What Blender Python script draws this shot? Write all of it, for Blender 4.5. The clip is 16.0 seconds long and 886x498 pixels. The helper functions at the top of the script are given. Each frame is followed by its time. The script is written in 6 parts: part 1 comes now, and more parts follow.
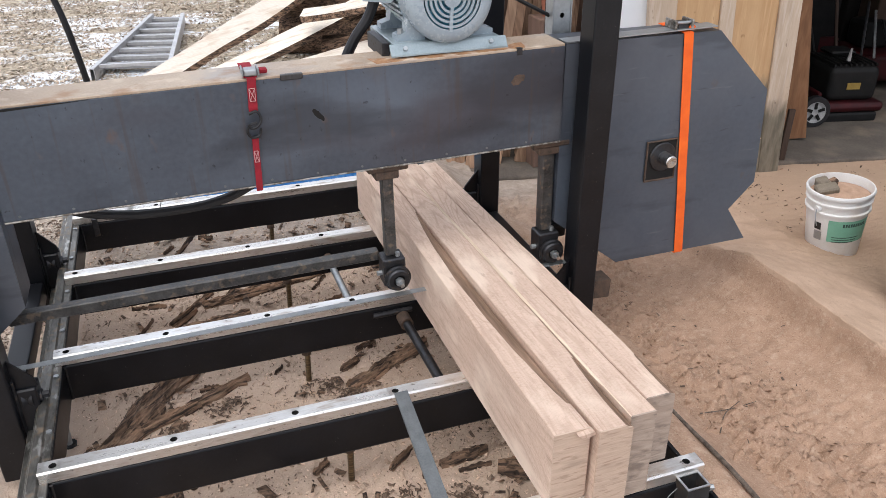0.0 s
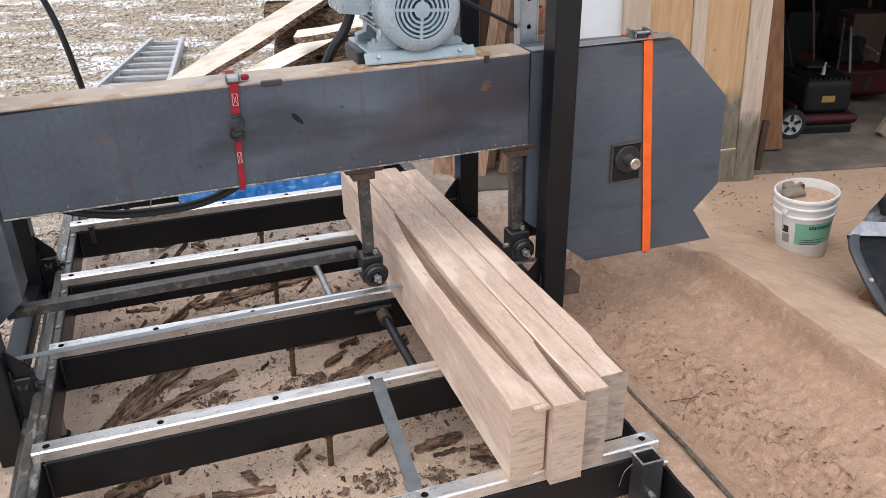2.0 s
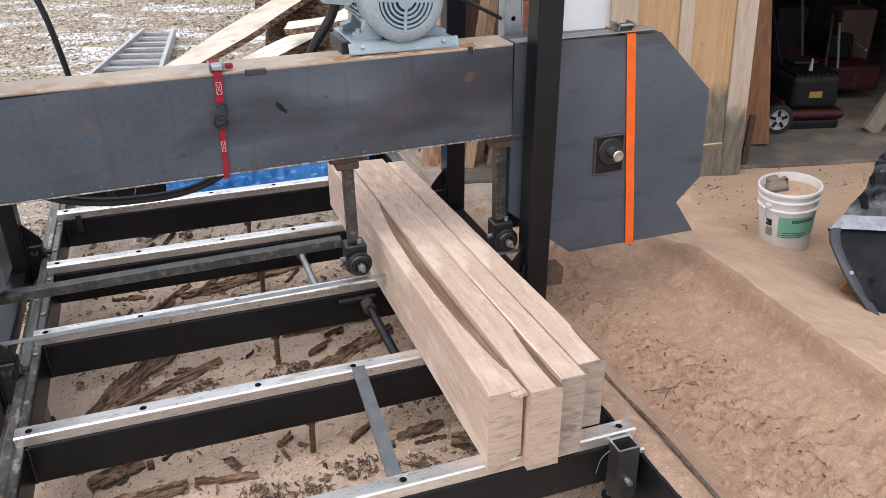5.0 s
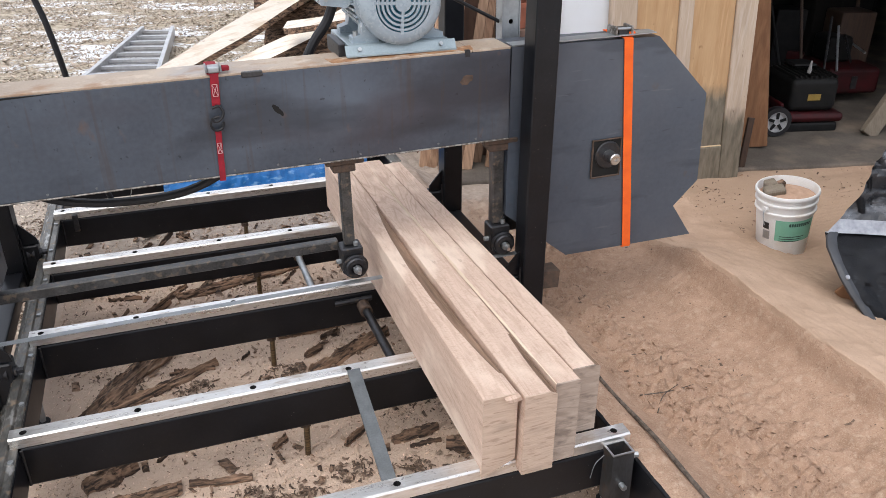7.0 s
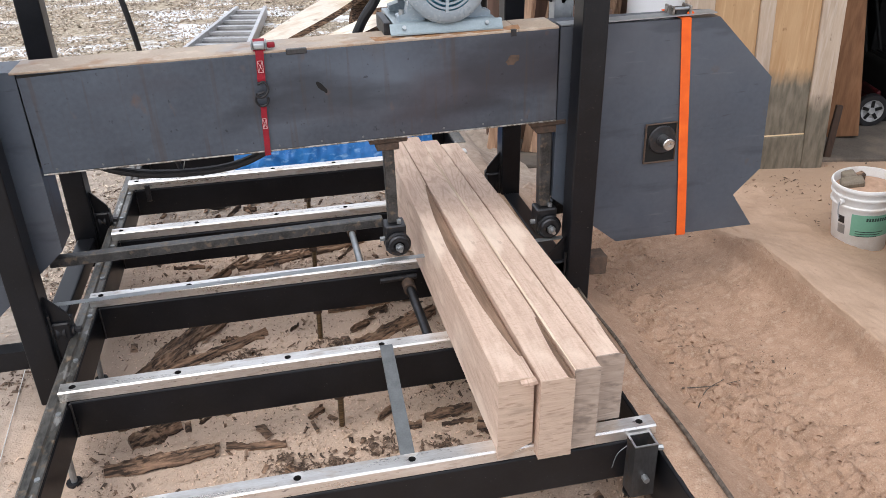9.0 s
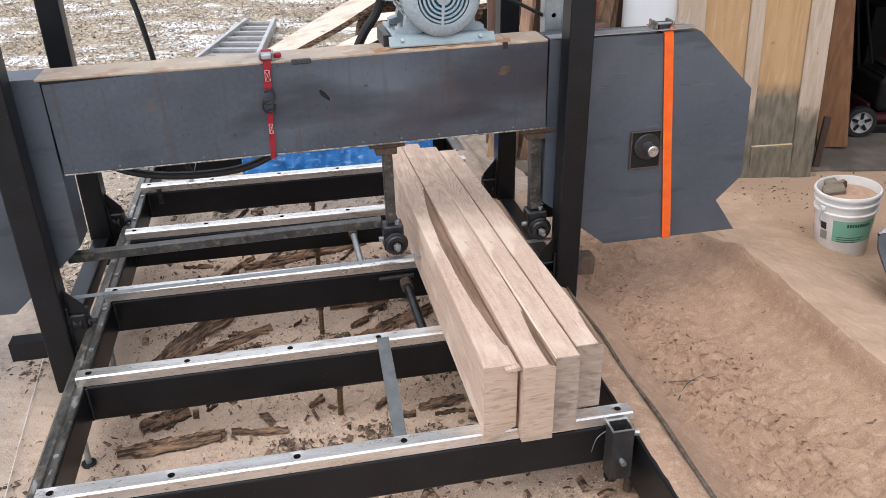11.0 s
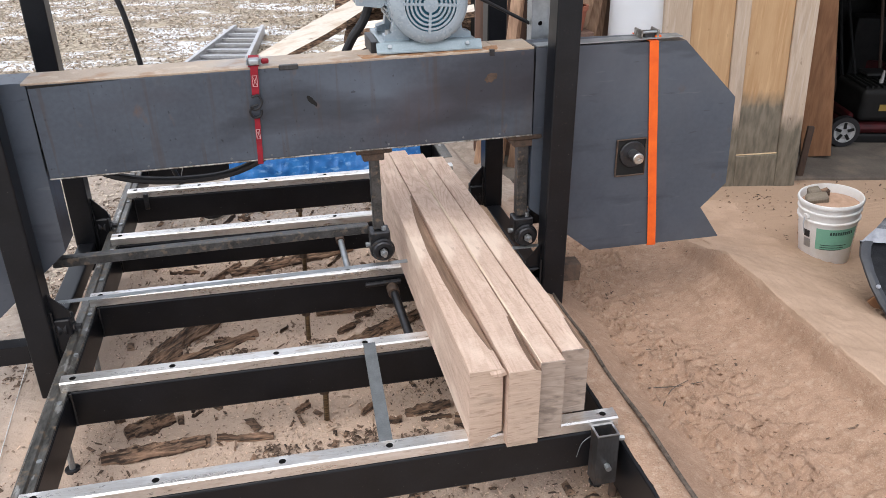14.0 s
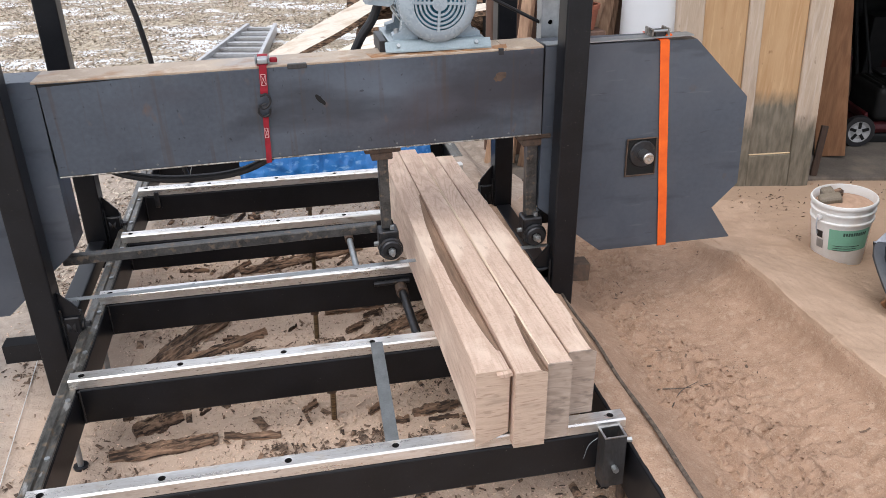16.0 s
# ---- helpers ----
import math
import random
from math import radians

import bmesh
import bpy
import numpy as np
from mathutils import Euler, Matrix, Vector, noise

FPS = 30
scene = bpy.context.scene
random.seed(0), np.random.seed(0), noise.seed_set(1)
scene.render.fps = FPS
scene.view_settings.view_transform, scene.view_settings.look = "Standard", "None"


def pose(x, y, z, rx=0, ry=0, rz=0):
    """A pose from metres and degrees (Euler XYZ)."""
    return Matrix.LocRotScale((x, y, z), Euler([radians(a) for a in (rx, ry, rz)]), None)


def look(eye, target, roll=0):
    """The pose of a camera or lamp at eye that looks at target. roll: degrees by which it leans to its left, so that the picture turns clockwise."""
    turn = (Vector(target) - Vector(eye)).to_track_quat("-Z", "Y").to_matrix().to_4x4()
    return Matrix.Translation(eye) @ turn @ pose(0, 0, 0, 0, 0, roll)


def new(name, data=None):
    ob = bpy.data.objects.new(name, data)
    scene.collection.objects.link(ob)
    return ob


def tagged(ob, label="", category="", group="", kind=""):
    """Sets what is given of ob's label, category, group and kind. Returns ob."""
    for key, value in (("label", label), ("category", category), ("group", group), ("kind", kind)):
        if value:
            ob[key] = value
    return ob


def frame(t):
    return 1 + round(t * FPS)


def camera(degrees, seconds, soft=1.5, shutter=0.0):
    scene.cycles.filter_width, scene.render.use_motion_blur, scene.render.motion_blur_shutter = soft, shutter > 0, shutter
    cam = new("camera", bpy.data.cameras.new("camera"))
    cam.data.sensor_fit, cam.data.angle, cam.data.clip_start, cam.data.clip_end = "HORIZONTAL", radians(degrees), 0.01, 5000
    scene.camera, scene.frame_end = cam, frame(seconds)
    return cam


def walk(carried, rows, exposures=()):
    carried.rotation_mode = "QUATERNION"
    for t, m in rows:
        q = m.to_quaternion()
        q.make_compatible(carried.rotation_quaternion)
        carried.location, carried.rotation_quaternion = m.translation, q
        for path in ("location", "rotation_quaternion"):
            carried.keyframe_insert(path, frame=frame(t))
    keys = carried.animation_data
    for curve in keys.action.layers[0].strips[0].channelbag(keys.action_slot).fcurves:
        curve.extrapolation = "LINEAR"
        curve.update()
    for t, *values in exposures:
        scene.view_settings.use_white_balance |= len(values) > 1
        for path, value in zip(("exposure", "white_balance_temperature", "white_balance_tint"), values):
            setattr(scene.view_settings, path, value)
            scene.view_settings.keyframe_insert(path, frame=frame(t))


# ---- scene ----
cam = camera(58.1, 16.0, soft=0.4)
PATH = [
    (0, (-1.231, -1.368, 1.897), (-0.652, 0.3, 0.959), -0.3),
    (0.5, (-1.204, -1.493, 1.894), (-0.647, 0.197, 0.981), -0.6),
    (1, (-1.189, -1.54, 1.893), (-0.622, 0.159, 1.002), -1.1),
    (1.5, (-1.193, -1.543, 1.892), (-0.609, 0.159, 1.019), -0.9),
    (2, (-1.196, -1.574, 1.882), (-0.614, 0.123, 0.998), -0.8),
    (2.5, (-1.197, -1.592, 1.881), (-0.604, 0.102, 0.999), -0.5),
    (3, (-1.191, -1.603, 1.877), (-0.598, 0.09, 0.991), -0.4),
    (3.5, (-1.181, -1.611, 1.873), (-0.59, 0.079, 0.982), -0.3),
    (4, (-1.175, -1.611, 1.874), (-0.587, 0.078, 0.978), -0.3),
    (6.5, (-1.163, -1.62, 1.885), (-0.558, 0.063, 0.99), -0.1),
    (7, (-1.155, -1.61, 1.889), (-0.56, 0.074, 0.99), 0.1),
    (7.5, (-1.114, -1.548, 1.878), (-0.538, 0.121, 0.939), -0.5),
    (8, (-1.044, -1.456, 1.875), (-0.486, 0.207, 0.914), -0.4),
    (8.5, (-1.009, -1.529, 1.886), (-0.519, 0.154, 0.923), -1.5),
    (9, (-0.967, -1.668, 1.877), (-0.606, 0.063, 0.943), -1.2),
    (9.5, (-0.952, -1.758, 1.905), (-0.614, -0.025, 0.965), -1.2),
    (12, (-0.959, -1.856, 1.917), (-0.604, -0.101, 1.025), -0.8),
    (12.5, (-0.956, -1.863, 1.911), (-0.59, -0.111, 1.019), -0.7),
    (13, (-0.952, -1.864, 1.909), (-0.567, -0.115, 1.019), -0.4),
    (13.5, (-0.953, -1.862, 1.91), (-0.573, -0.113, 1.018), -0.4),
    (14, (-0.954, -1.858, 1.912), (-0.576, -0.108, 1.021), -0.4),
    (14.5, (-0.956, -1.855, 1.912), (-0.587, -0.103, 1.02), -0.5),
    (15, (-0.95, -1.852, 1.908), (-0.588, -0.1, 1.014), -0.6),
    (15.5, (-0.943, -1.851, 1.912), (-0.599, -0.096, 1.016), -0.6),
    (16, (-0.936, -1.852, 1.911), (-0.589, -0.097, 1.017), -0.6),
]
walk(cam, [(t, look(eye, target, roll)) for t, eye, target, roll in PATH], exposures=[(0, 0.7), (16, 0.7)])

# ---- light ----
world = bpy.data.worlds.new("overcast_sky")
scene.world = world
world.use_nodes = True
wn = world.node_tree.nodes
wl = world.node_tree.links
sky = wn.new("ShaderNodeTexSky")
sky.sky_type = "NISHITA"
sky.sun_disc = False
sky.sun_elevation = radians(60)
sky.sun_rotation = radians(-122)
sky.air_density, sky.dust_density, sky.ozone_density = 1.0, 4.0, 1.0
hsv = wn.new("ShaderNodeHueSaturation")
hsv.inputs["Saturation"].default_value = 0.5
wl.new(sky.outputs[0], hsv.inputs["Color"])
cloud = wn.new("ShaderNodeMix")  # an even cloud layer veils the sky
cloud.data_type = "RGBA"
cloud.inputs["Factor"].default_value = 0.6
cloud.inputs["B"].default_value = (5.6, 5.9, 6.7, 1)
wl.new(hsv.outputs[0], cloud.inputs["A"])
wl.new(cloud.outputs["Result"], wn["Background"].inputs["Color"])
wn["Background"].inputs["Strength"].default_value = 0.15
sun = new("sun", bpy.data.lights.new("sun", "SUN"))
sun.data.energy, sun.data.angle, sun.data.color = 0.7, radians(60), (1.0, 0.97, 0.93)
sun.matrix_world = look((-4, -1.5, 9), (0, 1, 0))

# ---- materials ----
def mat(name, col, col2=None, rough=0.6, metal=0.0, scale=20.0, fine=200.0, bump=0.1, stretch=(1, 1, 1), detail=6.0, spec=0.5, ramp=(0.35, 0.65), rand=0.0, bdist=0.002, rvar=0.1):
    """Two-tone procedural surface with large and fine variation."""
    m = bpy.data.materials.new(name)
    m.use_nodes = True
    n, l = m.node_tree.nodes, m.node_tree.links
    b = n["Principled BSDF"]
    col2 = col2 or tuple(c * 0.7 for c in col)
    tc = n.new("ShaderNodeTexCoord")
    mp = n.new("ShaderNodeMapping")
    mp.inputs["Scale"].default_value = stretch
    l.new(tc.outputs["Object"], mp.inputs["Vector"])
    vec = mp.outputs[0]
    oi = n.new("ShaderNodeObjectInfo")
    add = n.new("ShaderNodeVectorMath")
    add.operation = "ADD"
    sc = n.new("ShaderNodeVectorMath")
    sc.operation = "SCALE"
    cmb = n.new("ShaderNodeCombineXYZ")
    for i in range(3):
        l.new(oi.outputs["Random"], cmb.inputs[i])
    l.new(cmb.outputs[0], sc.inputs[0])
    sc.inputs["Scale"].default_value = 7.0
    l.new(vec, add.inputs[0])
    l.new(sc.outputs[0], add.inputs[1])
    a = n.new("ShaderNodeTexNoise")
    a.inputs["Scale"].default_value, a.inputs["Detail"].default_value = scale, detail
    f = n.new("ShaderNodeTexNoise")
    f.inputs["Scale"].default_value, f.inputs["Detail"].default_value = fine, 4.0
    l.new(add.outputs[0], a.inputs["Vector"])
    l.new(add.outputs[0], f.inputs["Vector"])
    mixf = n.new("ShaderNodeMix")
    mixf.inputs["Factor"].default_value = 0.35
    l.new(a.outputs["Fac"], mixf.inputs["A"])
    l.new(f.outputs["Fac"], mixf.inputs["B"])
    r = n.new("ShaderNodeValToRGB")
    r.color_ramp.elements[0].position, r.color_ramp.elements[1].position = ramp
    r.color_ramp.elements[0].color, r.color_ramp.elements[1].color = (*col2, 1), (*col, 1)
    l.new(mixf.outputs[0], r.inputs[0])
    out = r.outputs[0]
    if rand:
        hs = n.new("ShaderNodeHueSaturation")
        mr = n.new("ShaderNodeMapRange")
        mr.inputs["To Min"].default_value, mr.inputs["To Max"].default_value = 1 - rand, 1 + rand
        geo = n.new("ShaderNodeNewGeometry")
        sm = n.new("ShaderNodeMath")
        sm.operation = "ADD"
        fr = n.new("ShaderNodeMath")
        fr.operation = "FRACT"
        l.new(oi.outputs["Random"], sm.inputs[0])
        l.new(geo.outputs["Random Per Island"], sm.inputs[1])
        l.new(sm.outputs[0], fr.inputs[0])
        l.new(fr.outputs[0], mr.inputs["Value"])
        l.new(mr.outputs[0], hs.inputs["Value"])
        l.new(out, hs.inputs["Color"])
        out = hs.outputs[0]
    l.new(out, b.inputs["Base Color"])
    rr = n.new("ShaderNodeMapRange")
    rr.inputs["To Min"].default_value, rr.inputs["To Max"].default_value = max(0.03, rough - rvar), min(1, rough + rvar)
    l.new(mixf.outputs[0], rr.inputs["Value"])
    l.new(rr.outputs[0], b.inputs["Roughness"])
    b.inputs["Metallic"].default_value = metal
    b.inputs["Specular IOR Level"].default_value = spec
    bp = n.new("ShaderNodeBump")
    bp.inputs["Strength"].default_value, bp.inputs["Distance"].default_value = bump, bdist
    l.new(mixf.outputs[0], bp.inputs["Height"])
    l.new(bp.outputs[0], b.inputs["Normal"])
    m["out_node"] = r.name
    return m


def overlay(m, col, scale, lo, hi, stretch=(1, 1, 1), strength=1.0, rough=None, coords="Object"):
    """A second tone laid over a material where a stretched noise passes a threshold: stains, rust, snow, dust, painted
    sheen.
    """
    n, l = m.node_tree.nodes, m.node_tree.links
    b = n["Principled BSDF"]
    src = b.inputs["Base Color"].links[0].from_socket
    tc = n.new("ShaderNodeTexCoord")
    mp = n.new("ShaderNodeMapping")
    mp.inputs["Scale"].default_value = stretch
    mp.inputs["Location"].default_value = (scale * 0.37, scale * 0.11, 0.3)
    l.new(tc.outputs[coords], mp.inputs["Vector"])
    t = n.new("ShaderNodeTexNoise")
    t.inputs["Scale"].default_value, t.inputs["Detail"].default_value = scale, 8.0
    l.new(mp.outputs[0], t.inputs["Vector"])
    mr = n.new("ShaderNodeMapRange")
    mr.inputs["From Min"].default_value, mr.inputs["From Max"].default_value = lo, hi
    mr.inputs["To Max"].default_value = strength
    l.new(t.outputs["Fac"], mr.inputs["Value"])
    mx = n.new("ShaderNodeMix")
    mx.data_type = "RGBA"
    l.new(mr.outputs[0], mx.inputs["Factor"])
    l.new(src, mx.inputs["A"])
    mx.inputs["B"].default_value = (*col, 1)
    l.new(mx.outputs["Result"], b.inputs["Base Color"])
    if rough is not None:
        rs = b.inputs["Roughness"].links[0].from_socket
        m2 = n.new("ShaderNodeMix")
        l.new(mr.outputs[0], m2.inputs["Factor"])
        l.new(rs, m2.inputs["A"])
        m2.inputs["B"].default_value = rough
        l.new(m2.outputs[0], b.inputs["Roughness"])
    return m


def contour(m, col, scale, lines, strength, stretch=(1, 1, 1), width=0.5, patch=0.0):
    """Growth rings cut by the saw: thin wavy lines that follow a slow noise."""
    n, l = m.node_tree.nodes, m.node_tree.links
    b = n["Principled BSDF"]
    src = b.inputs["Base Color"].links[0].from_socket
    tc = n.new("ShaderNodeTexCoord")
    oi = n.new("ShaderNodeObjectInfo")
    mp = n.new("ShaderNodeMapping")
    mp.inputs["Scale"].default_value = stretch
    l.new(tc.outputs["Object"], mp.inputs["Vector"])
    t = n.new("ShaderNodeTexNoise")
    t.noise_dimensions = "4D"
    t.inputs["Scale"].default_value, t.inputs["Detail"].default_value, t.inputs["Roughness"].default_value = scale, 1.6, 0.38
    l.new(mp.outputs[0], t.inputs["Vector"])
    sw = n.new("ShaderNodeMath")
    sw.operation = "MULTIPLY"
    sw.inputs[1].default_value = 9.0
    l.new(oi.outputs["Random"], sw.inputs[0])
    l.new(sw.outputs[0], t.inputs["W"])
    a = n.new("ShaderNodeMath")
    a.operation = "MULTIPLY"
    a.inputs[1].default_value = lines * 6.283
    l.new(t.outputs["Fac"], a.inputs[0])
    s = n.new("ShaderNodeMath")
    s.operation = "SINE"
    l.new(a.outputs[0], s.inputs[0])
    mr = n.new("ShaderNodeMapRange")
    mr.inputs["From Min"].default_value, mr.inputs["From Max"].default_value = 1 - 2 * width, 1.0
    mr.inputs["To Max"].default_value = strength
    l.new(s.outputs[0], mr.inputs["Value"])
    f = mr.outputs[0]
    if patch:
        t2 = n.new("ShaderNodeTexNoise")
        t2.inputs["Scale"].default_value = patch
        l.new(tc.outputs["Object"], t2.inputs["Vector"])
        m2 = n.new("ShaderNodeMapRange")
        m2.inputs["From Min"].default_value, m2.inputs["From Max"].default_value = 0.4, 0.6
        l.new(t2.outputs["Fac"], m2.inputs["Value"])
        ml = n.new("ShaderNodeMath")
        ml.operation = "MULTIPLY"
        l.new(f, ml.inputs[0])
        l.new(m2.outputs[0], ml.inputs[1])
        f = ml.outputs[0]
    mx = n.new("ShaderNodeMix")
    mx.data_type = "RGBA"
    l.new(f, mx.inputs["Factor"])
    l.new(src, mx.inputs["A"])
    mx.inputs["B"].default_value = (*col, 1)
    l.new(mx.outputs["Result"], b.inputs["Base Color"])
    return m


M_BLACK = mat("black_paint", (0.010, 0.0105, 0.013), (0.005, 0.0055, 0.007), rough=0.33, scale=9, fine=120, bump=0.1, spec=0.32)
overlay(M_BLACK, (0.16, 0.11, 0.07), 60, 0.62, 0.8, strength=0.06, rough=0.8)
overlay(M_BLACK, (0.4, 0.37, 0.34), 130, 0.71, 0.75, strength=0.35)
M_PLATE = mat("mill_scale_steel", (0.102, 0.122, 0.152), (0.06, 0.07, 0.09), rough=0.4, metal=0.4, scale=3.0, fine=60, bump=0.05, ramp=(0.3, 0.7))
# broad pale-blue blotches paint in the plate's soft glossy sheen
overlay(M_PLATE, (0.15, 0.18, 0.225), 2.2, 0.5, 0.72, stretch=(0.6, 1, 1.6), strength=0.55)
overlay(M_PLATE, (0.06, 0.05, 0.058), 1.7, 0.5, 0.68, stretch=(0.8, 1, 2.2), strength=0.6)
overlay(M_PLATE, (0.03, 0.032, 0.04), 2.4, 0.52, 0.66, stretch=(0.7, 1, 2.0), strength=0.6)
overlay(M_PLATE, (0.085, 0.055, 0.035), 26, 0.58, 0.7, stretch=(1.6, 1, 0.09), strength=0.35, rough=0.6)
overlay(M_PLATE, (0.02, 0.02, 0.023), 60, 0.68, 0.75, stretch=(1, 1, 0.8), strength=0.6)
overlay(M_PLATE, (0.12, 0.09, 0.065), 4.5, 0.58, 0.74, stretch=(1, 1, 0.7), strength=0.35)
overlay(M_PLATE, (0.2, 0.11, 0.06), 14, 0.64, 0.76, stretch=(1.2, 1, 0.6), strength=0.5, rough=0.8)
# streak-free cover sheet; its lighter tone than the beam paints in reflections
M_COVER = mat("clean_steel_painted_sheen", (0.118, 0.141, 0.175), (0.078, 0.094, 0.12), rough=0.42, metal=0.4, scale=2.2, fine=70, bump=0.04, ramp=(0.25, 0.75))
# broad pale and dark clouds imitate the gradient of reflected light
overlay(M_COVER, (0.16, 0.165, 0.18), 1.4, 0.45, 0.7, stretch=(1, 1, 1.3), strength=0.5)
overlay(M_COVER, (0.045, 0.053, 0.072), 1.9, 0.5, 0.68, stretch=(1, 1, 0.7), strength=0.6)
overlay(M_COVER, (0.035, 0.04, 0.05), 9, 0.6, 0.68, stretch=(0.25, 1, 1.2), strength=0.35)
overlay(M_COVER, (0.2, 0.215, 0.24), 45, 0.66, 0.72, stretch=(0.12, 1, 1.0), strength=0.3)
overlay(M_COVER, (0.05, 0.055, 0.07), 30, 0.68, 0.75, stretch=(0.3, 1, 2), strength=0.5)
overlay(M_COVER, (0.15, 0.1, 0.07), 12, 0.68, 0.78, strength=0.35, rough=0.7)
M_ORUST = mat("fresh_orange_rust", (0.42, 0.23, 0.11), (0.24, 0.115, 0.055), rough=0.85, scale=30, fine=200, bump=0.4)
overlay(M_ORUST, (0.6, 0.5, 0.4), 18, 0.5, 0.62, strength=0.7)
M_TOPSTEEL = mat("dusty_rusty_steel", (0.52, 0.42, 0.32), (0.36, 0.27, 0.2), metal=0.25, rough=0.5, scale=5, fine=160, bump=0.1)
overlay(M_TOPSTEEL, (0.33, 0.32, 0.32), 4, 0.52, 0.62, stretch=(0.6, 1, 1), strength=0.6, rough=0.4)
overlay(M_TOPSTEEL, (0.34, 0.18, 0.09), 11, 0.55, 0.7, strength=0.55, rough=0.8)
overlay(M_TOPSTEEL, (0.66, 0.57, 0.47), 17, 0.58, 0.7, strength=0.6, rough=0.8)
M_BRIGHT = mat("bright_worn_steel", (0.72, 0.72, 0.72), (0.5, 0.49, 0.47), rough=0.3, metal=1.0, scale=14, fine=160, bump=0.06, stretch=(0.3, 3, 3), rvar=0.15)
overlay(M_BRIGHT, (0.3, 0.24, 0.18), 30, 0.6, 0.75, stretch=(1, 2, 2), strength=0.5, rough=0.75)
M_GALV = mat("galvanised_steel", (0.45, 0.47, 0.48), (0.33, 0.35, 0.36), rough=0.45, metal=0.8, scale=25, fine=90, bump=0.05)
M_STRIP = mat("worn_strip_steel", (0.9, 0.89, 0.87), (0.66, 0.62, 0.57), rough=0.3, metal=0.85, scale=9, fine=150, bump=0.08, stretch=(0.35, 3, 3), rvar=0.15)
overlay(M_STRIP, (0.12, 0.1, 0.085), 70, 0.66, 0.72, stretch=(0.5, 1, 1), strength=0.7, rough=0.8)
overlay(M_STRIP, (0.42, 0.31, 0.22), 22, 0.55, 0.72, stretch=(0.6, 2, 2), strength=0.6, rough=0.75)
M_RAIL = mat("greasy_rail_steel", (0.24, 0.23, 0.21), (0.07, 0.068, 0.062), rough=0.4, metal=0.8, scale=18, fine=140, bump=0.15, stretch=(1, 0.3, 1))
overlay(M_RAIL, (0.36, 0.26, 0.17), 35, 0.55, 0.7, strength=0.6, rough=0.9)
overlay(M_RAIL, (0.62, 0.61, 0.58), 28, 0.6, 0.68, stretch=(1, 0.35, 1), strength=0.7)
M_DARKSTEEL = mat("oily_dark_steel", (0.06, 0.06, 0.065), (0.03, 0.03, 0.032), rough=0.4, metal=0.7, scale=30, fine=150, bump=0.1)
overlay(M_DARKSTEEL, (0.2, 0.14, 0.09), 45, 0.6, 0.72, strength=0.5, rough=0.9)
M_EDGE = mat("worn_edge_steel", (0.42, 0.4, 0.37), (0.14, 0.12, 0.1), rough=0.45, metal=0.5, scale=30, fine=120, bump=0.1, ramp=(0.42, 0.58))
M_POCKET = mat("dark_tube_steel", (0.085, 0.085, 0.088), (0.04, 0.038, 0.037), rough=0.4, metal=0.5, scale=12, fine=120, bump=0.1, stretch=(1, 1, 0.4))
overlay(M_POCKET, (0.16, 0.1, 0.065), 22, 0.56, 0.7, strength=0.5, rough=0.8)
M_BRASS = mat("threaded_brass", (0.24, 0.17, 0.09), (0.06, 0.04, 0.025), rough=0.45, metal=0.6, scale=60, bump=0.4, stretch=(0.3, 0.3, 4))
M_GUIDE = mat("worn_guide_steel", (0.115, 0.112, 0.108), (0.045, 0.043, 0.042), rough=0.42, metal=0.6, scale=16, fine=140, bump=0.12)
overlay(M_GUIDE, (0.32, 0.24, 0.17), 40, 0.55, 0.7, strength=0.6, rough=0.9)
# near black: painted shade inside holes and gaps, and the scorch mark
M_HOLE = mat("hole_shade_and_scorch", (0.01, 0.009, 0.008), rough=0.9)
M_RUST = mat("rusty_steel", (0.12, 0.075, 0.05), (0.05, 0.035, 0.027), rough=0.8, scale=40, bump=0.3)
M_MOTOR = mat("motor_paint", (0.34, 0.4, 0.44), (0.27, 0.325, 0.365), rough=0.27, scale=12, fine=90, bump=0.05)
M_BASEP = mat("motor_base_paint", (0.36, 0.43, 0.455), (0.26, 0.32, 0.34), rough=0.22, metal=0.2, scale=15, bump=0.05)
M_FANBLUE = mat("blue_fan", (0.05, 0.27, 0.4), rough=0.5)
M_RUBBER = mat("black_rubber", (0.011, 0.011, 0.013), rough=0.5, scale=40)
M_REDWEB = mat("red_webbing", (0.33, 0.008, 0.022), (0.2, 0.005, 0.013), rough=0.8, scale=30, fine=600, bump=0.4)
M_STITCH = mat("pale_thread", (0.62, 0.35, 0.35), (0.5, 0.25, 0.25), rough=0.8, scale=60)
M_ORANGE = mat("orange_webbing", (0.95, 0.16, 0.015), (0.8, 0.11, 0.01), rough=0.75, scale=20, fine=700, bump=0.3)
M_WHITEPL = mat("white_plastic", (0.78, 0.78, 0.77), (0.66, 0.65, 0.63), rough=0.4, scale=8, bump=0.03)
overlay(M_WHITEPL, (0.5, 0.36, 0.25), 10, 0.55, 0.75, stretch=(1, 1, 0.5), strength=0.35, rough=0.8)
M_GREEN = mat("green_label", (0.2, 0.45, 0.33), (0.165, 0.39, 0.285), rough=0.5, scale=30)
M_INK = mat("dark_ink", (0.03, 0.07, 0.06), rough=0.6)
M_BTARP = mat("black_tarp", (0.008, 0.0085, 0.010), (0.014, 0.015, 0.018), rough=0.42, scale=14, bump=0.7, bdist=0.012, spec=0.16)
overlay(M_BTARP, (0.07, 0.08, 0.09), 14, 0.64, 0.74, stretch=(1, 1, 2.5), strength=0.4, rough=0.35)
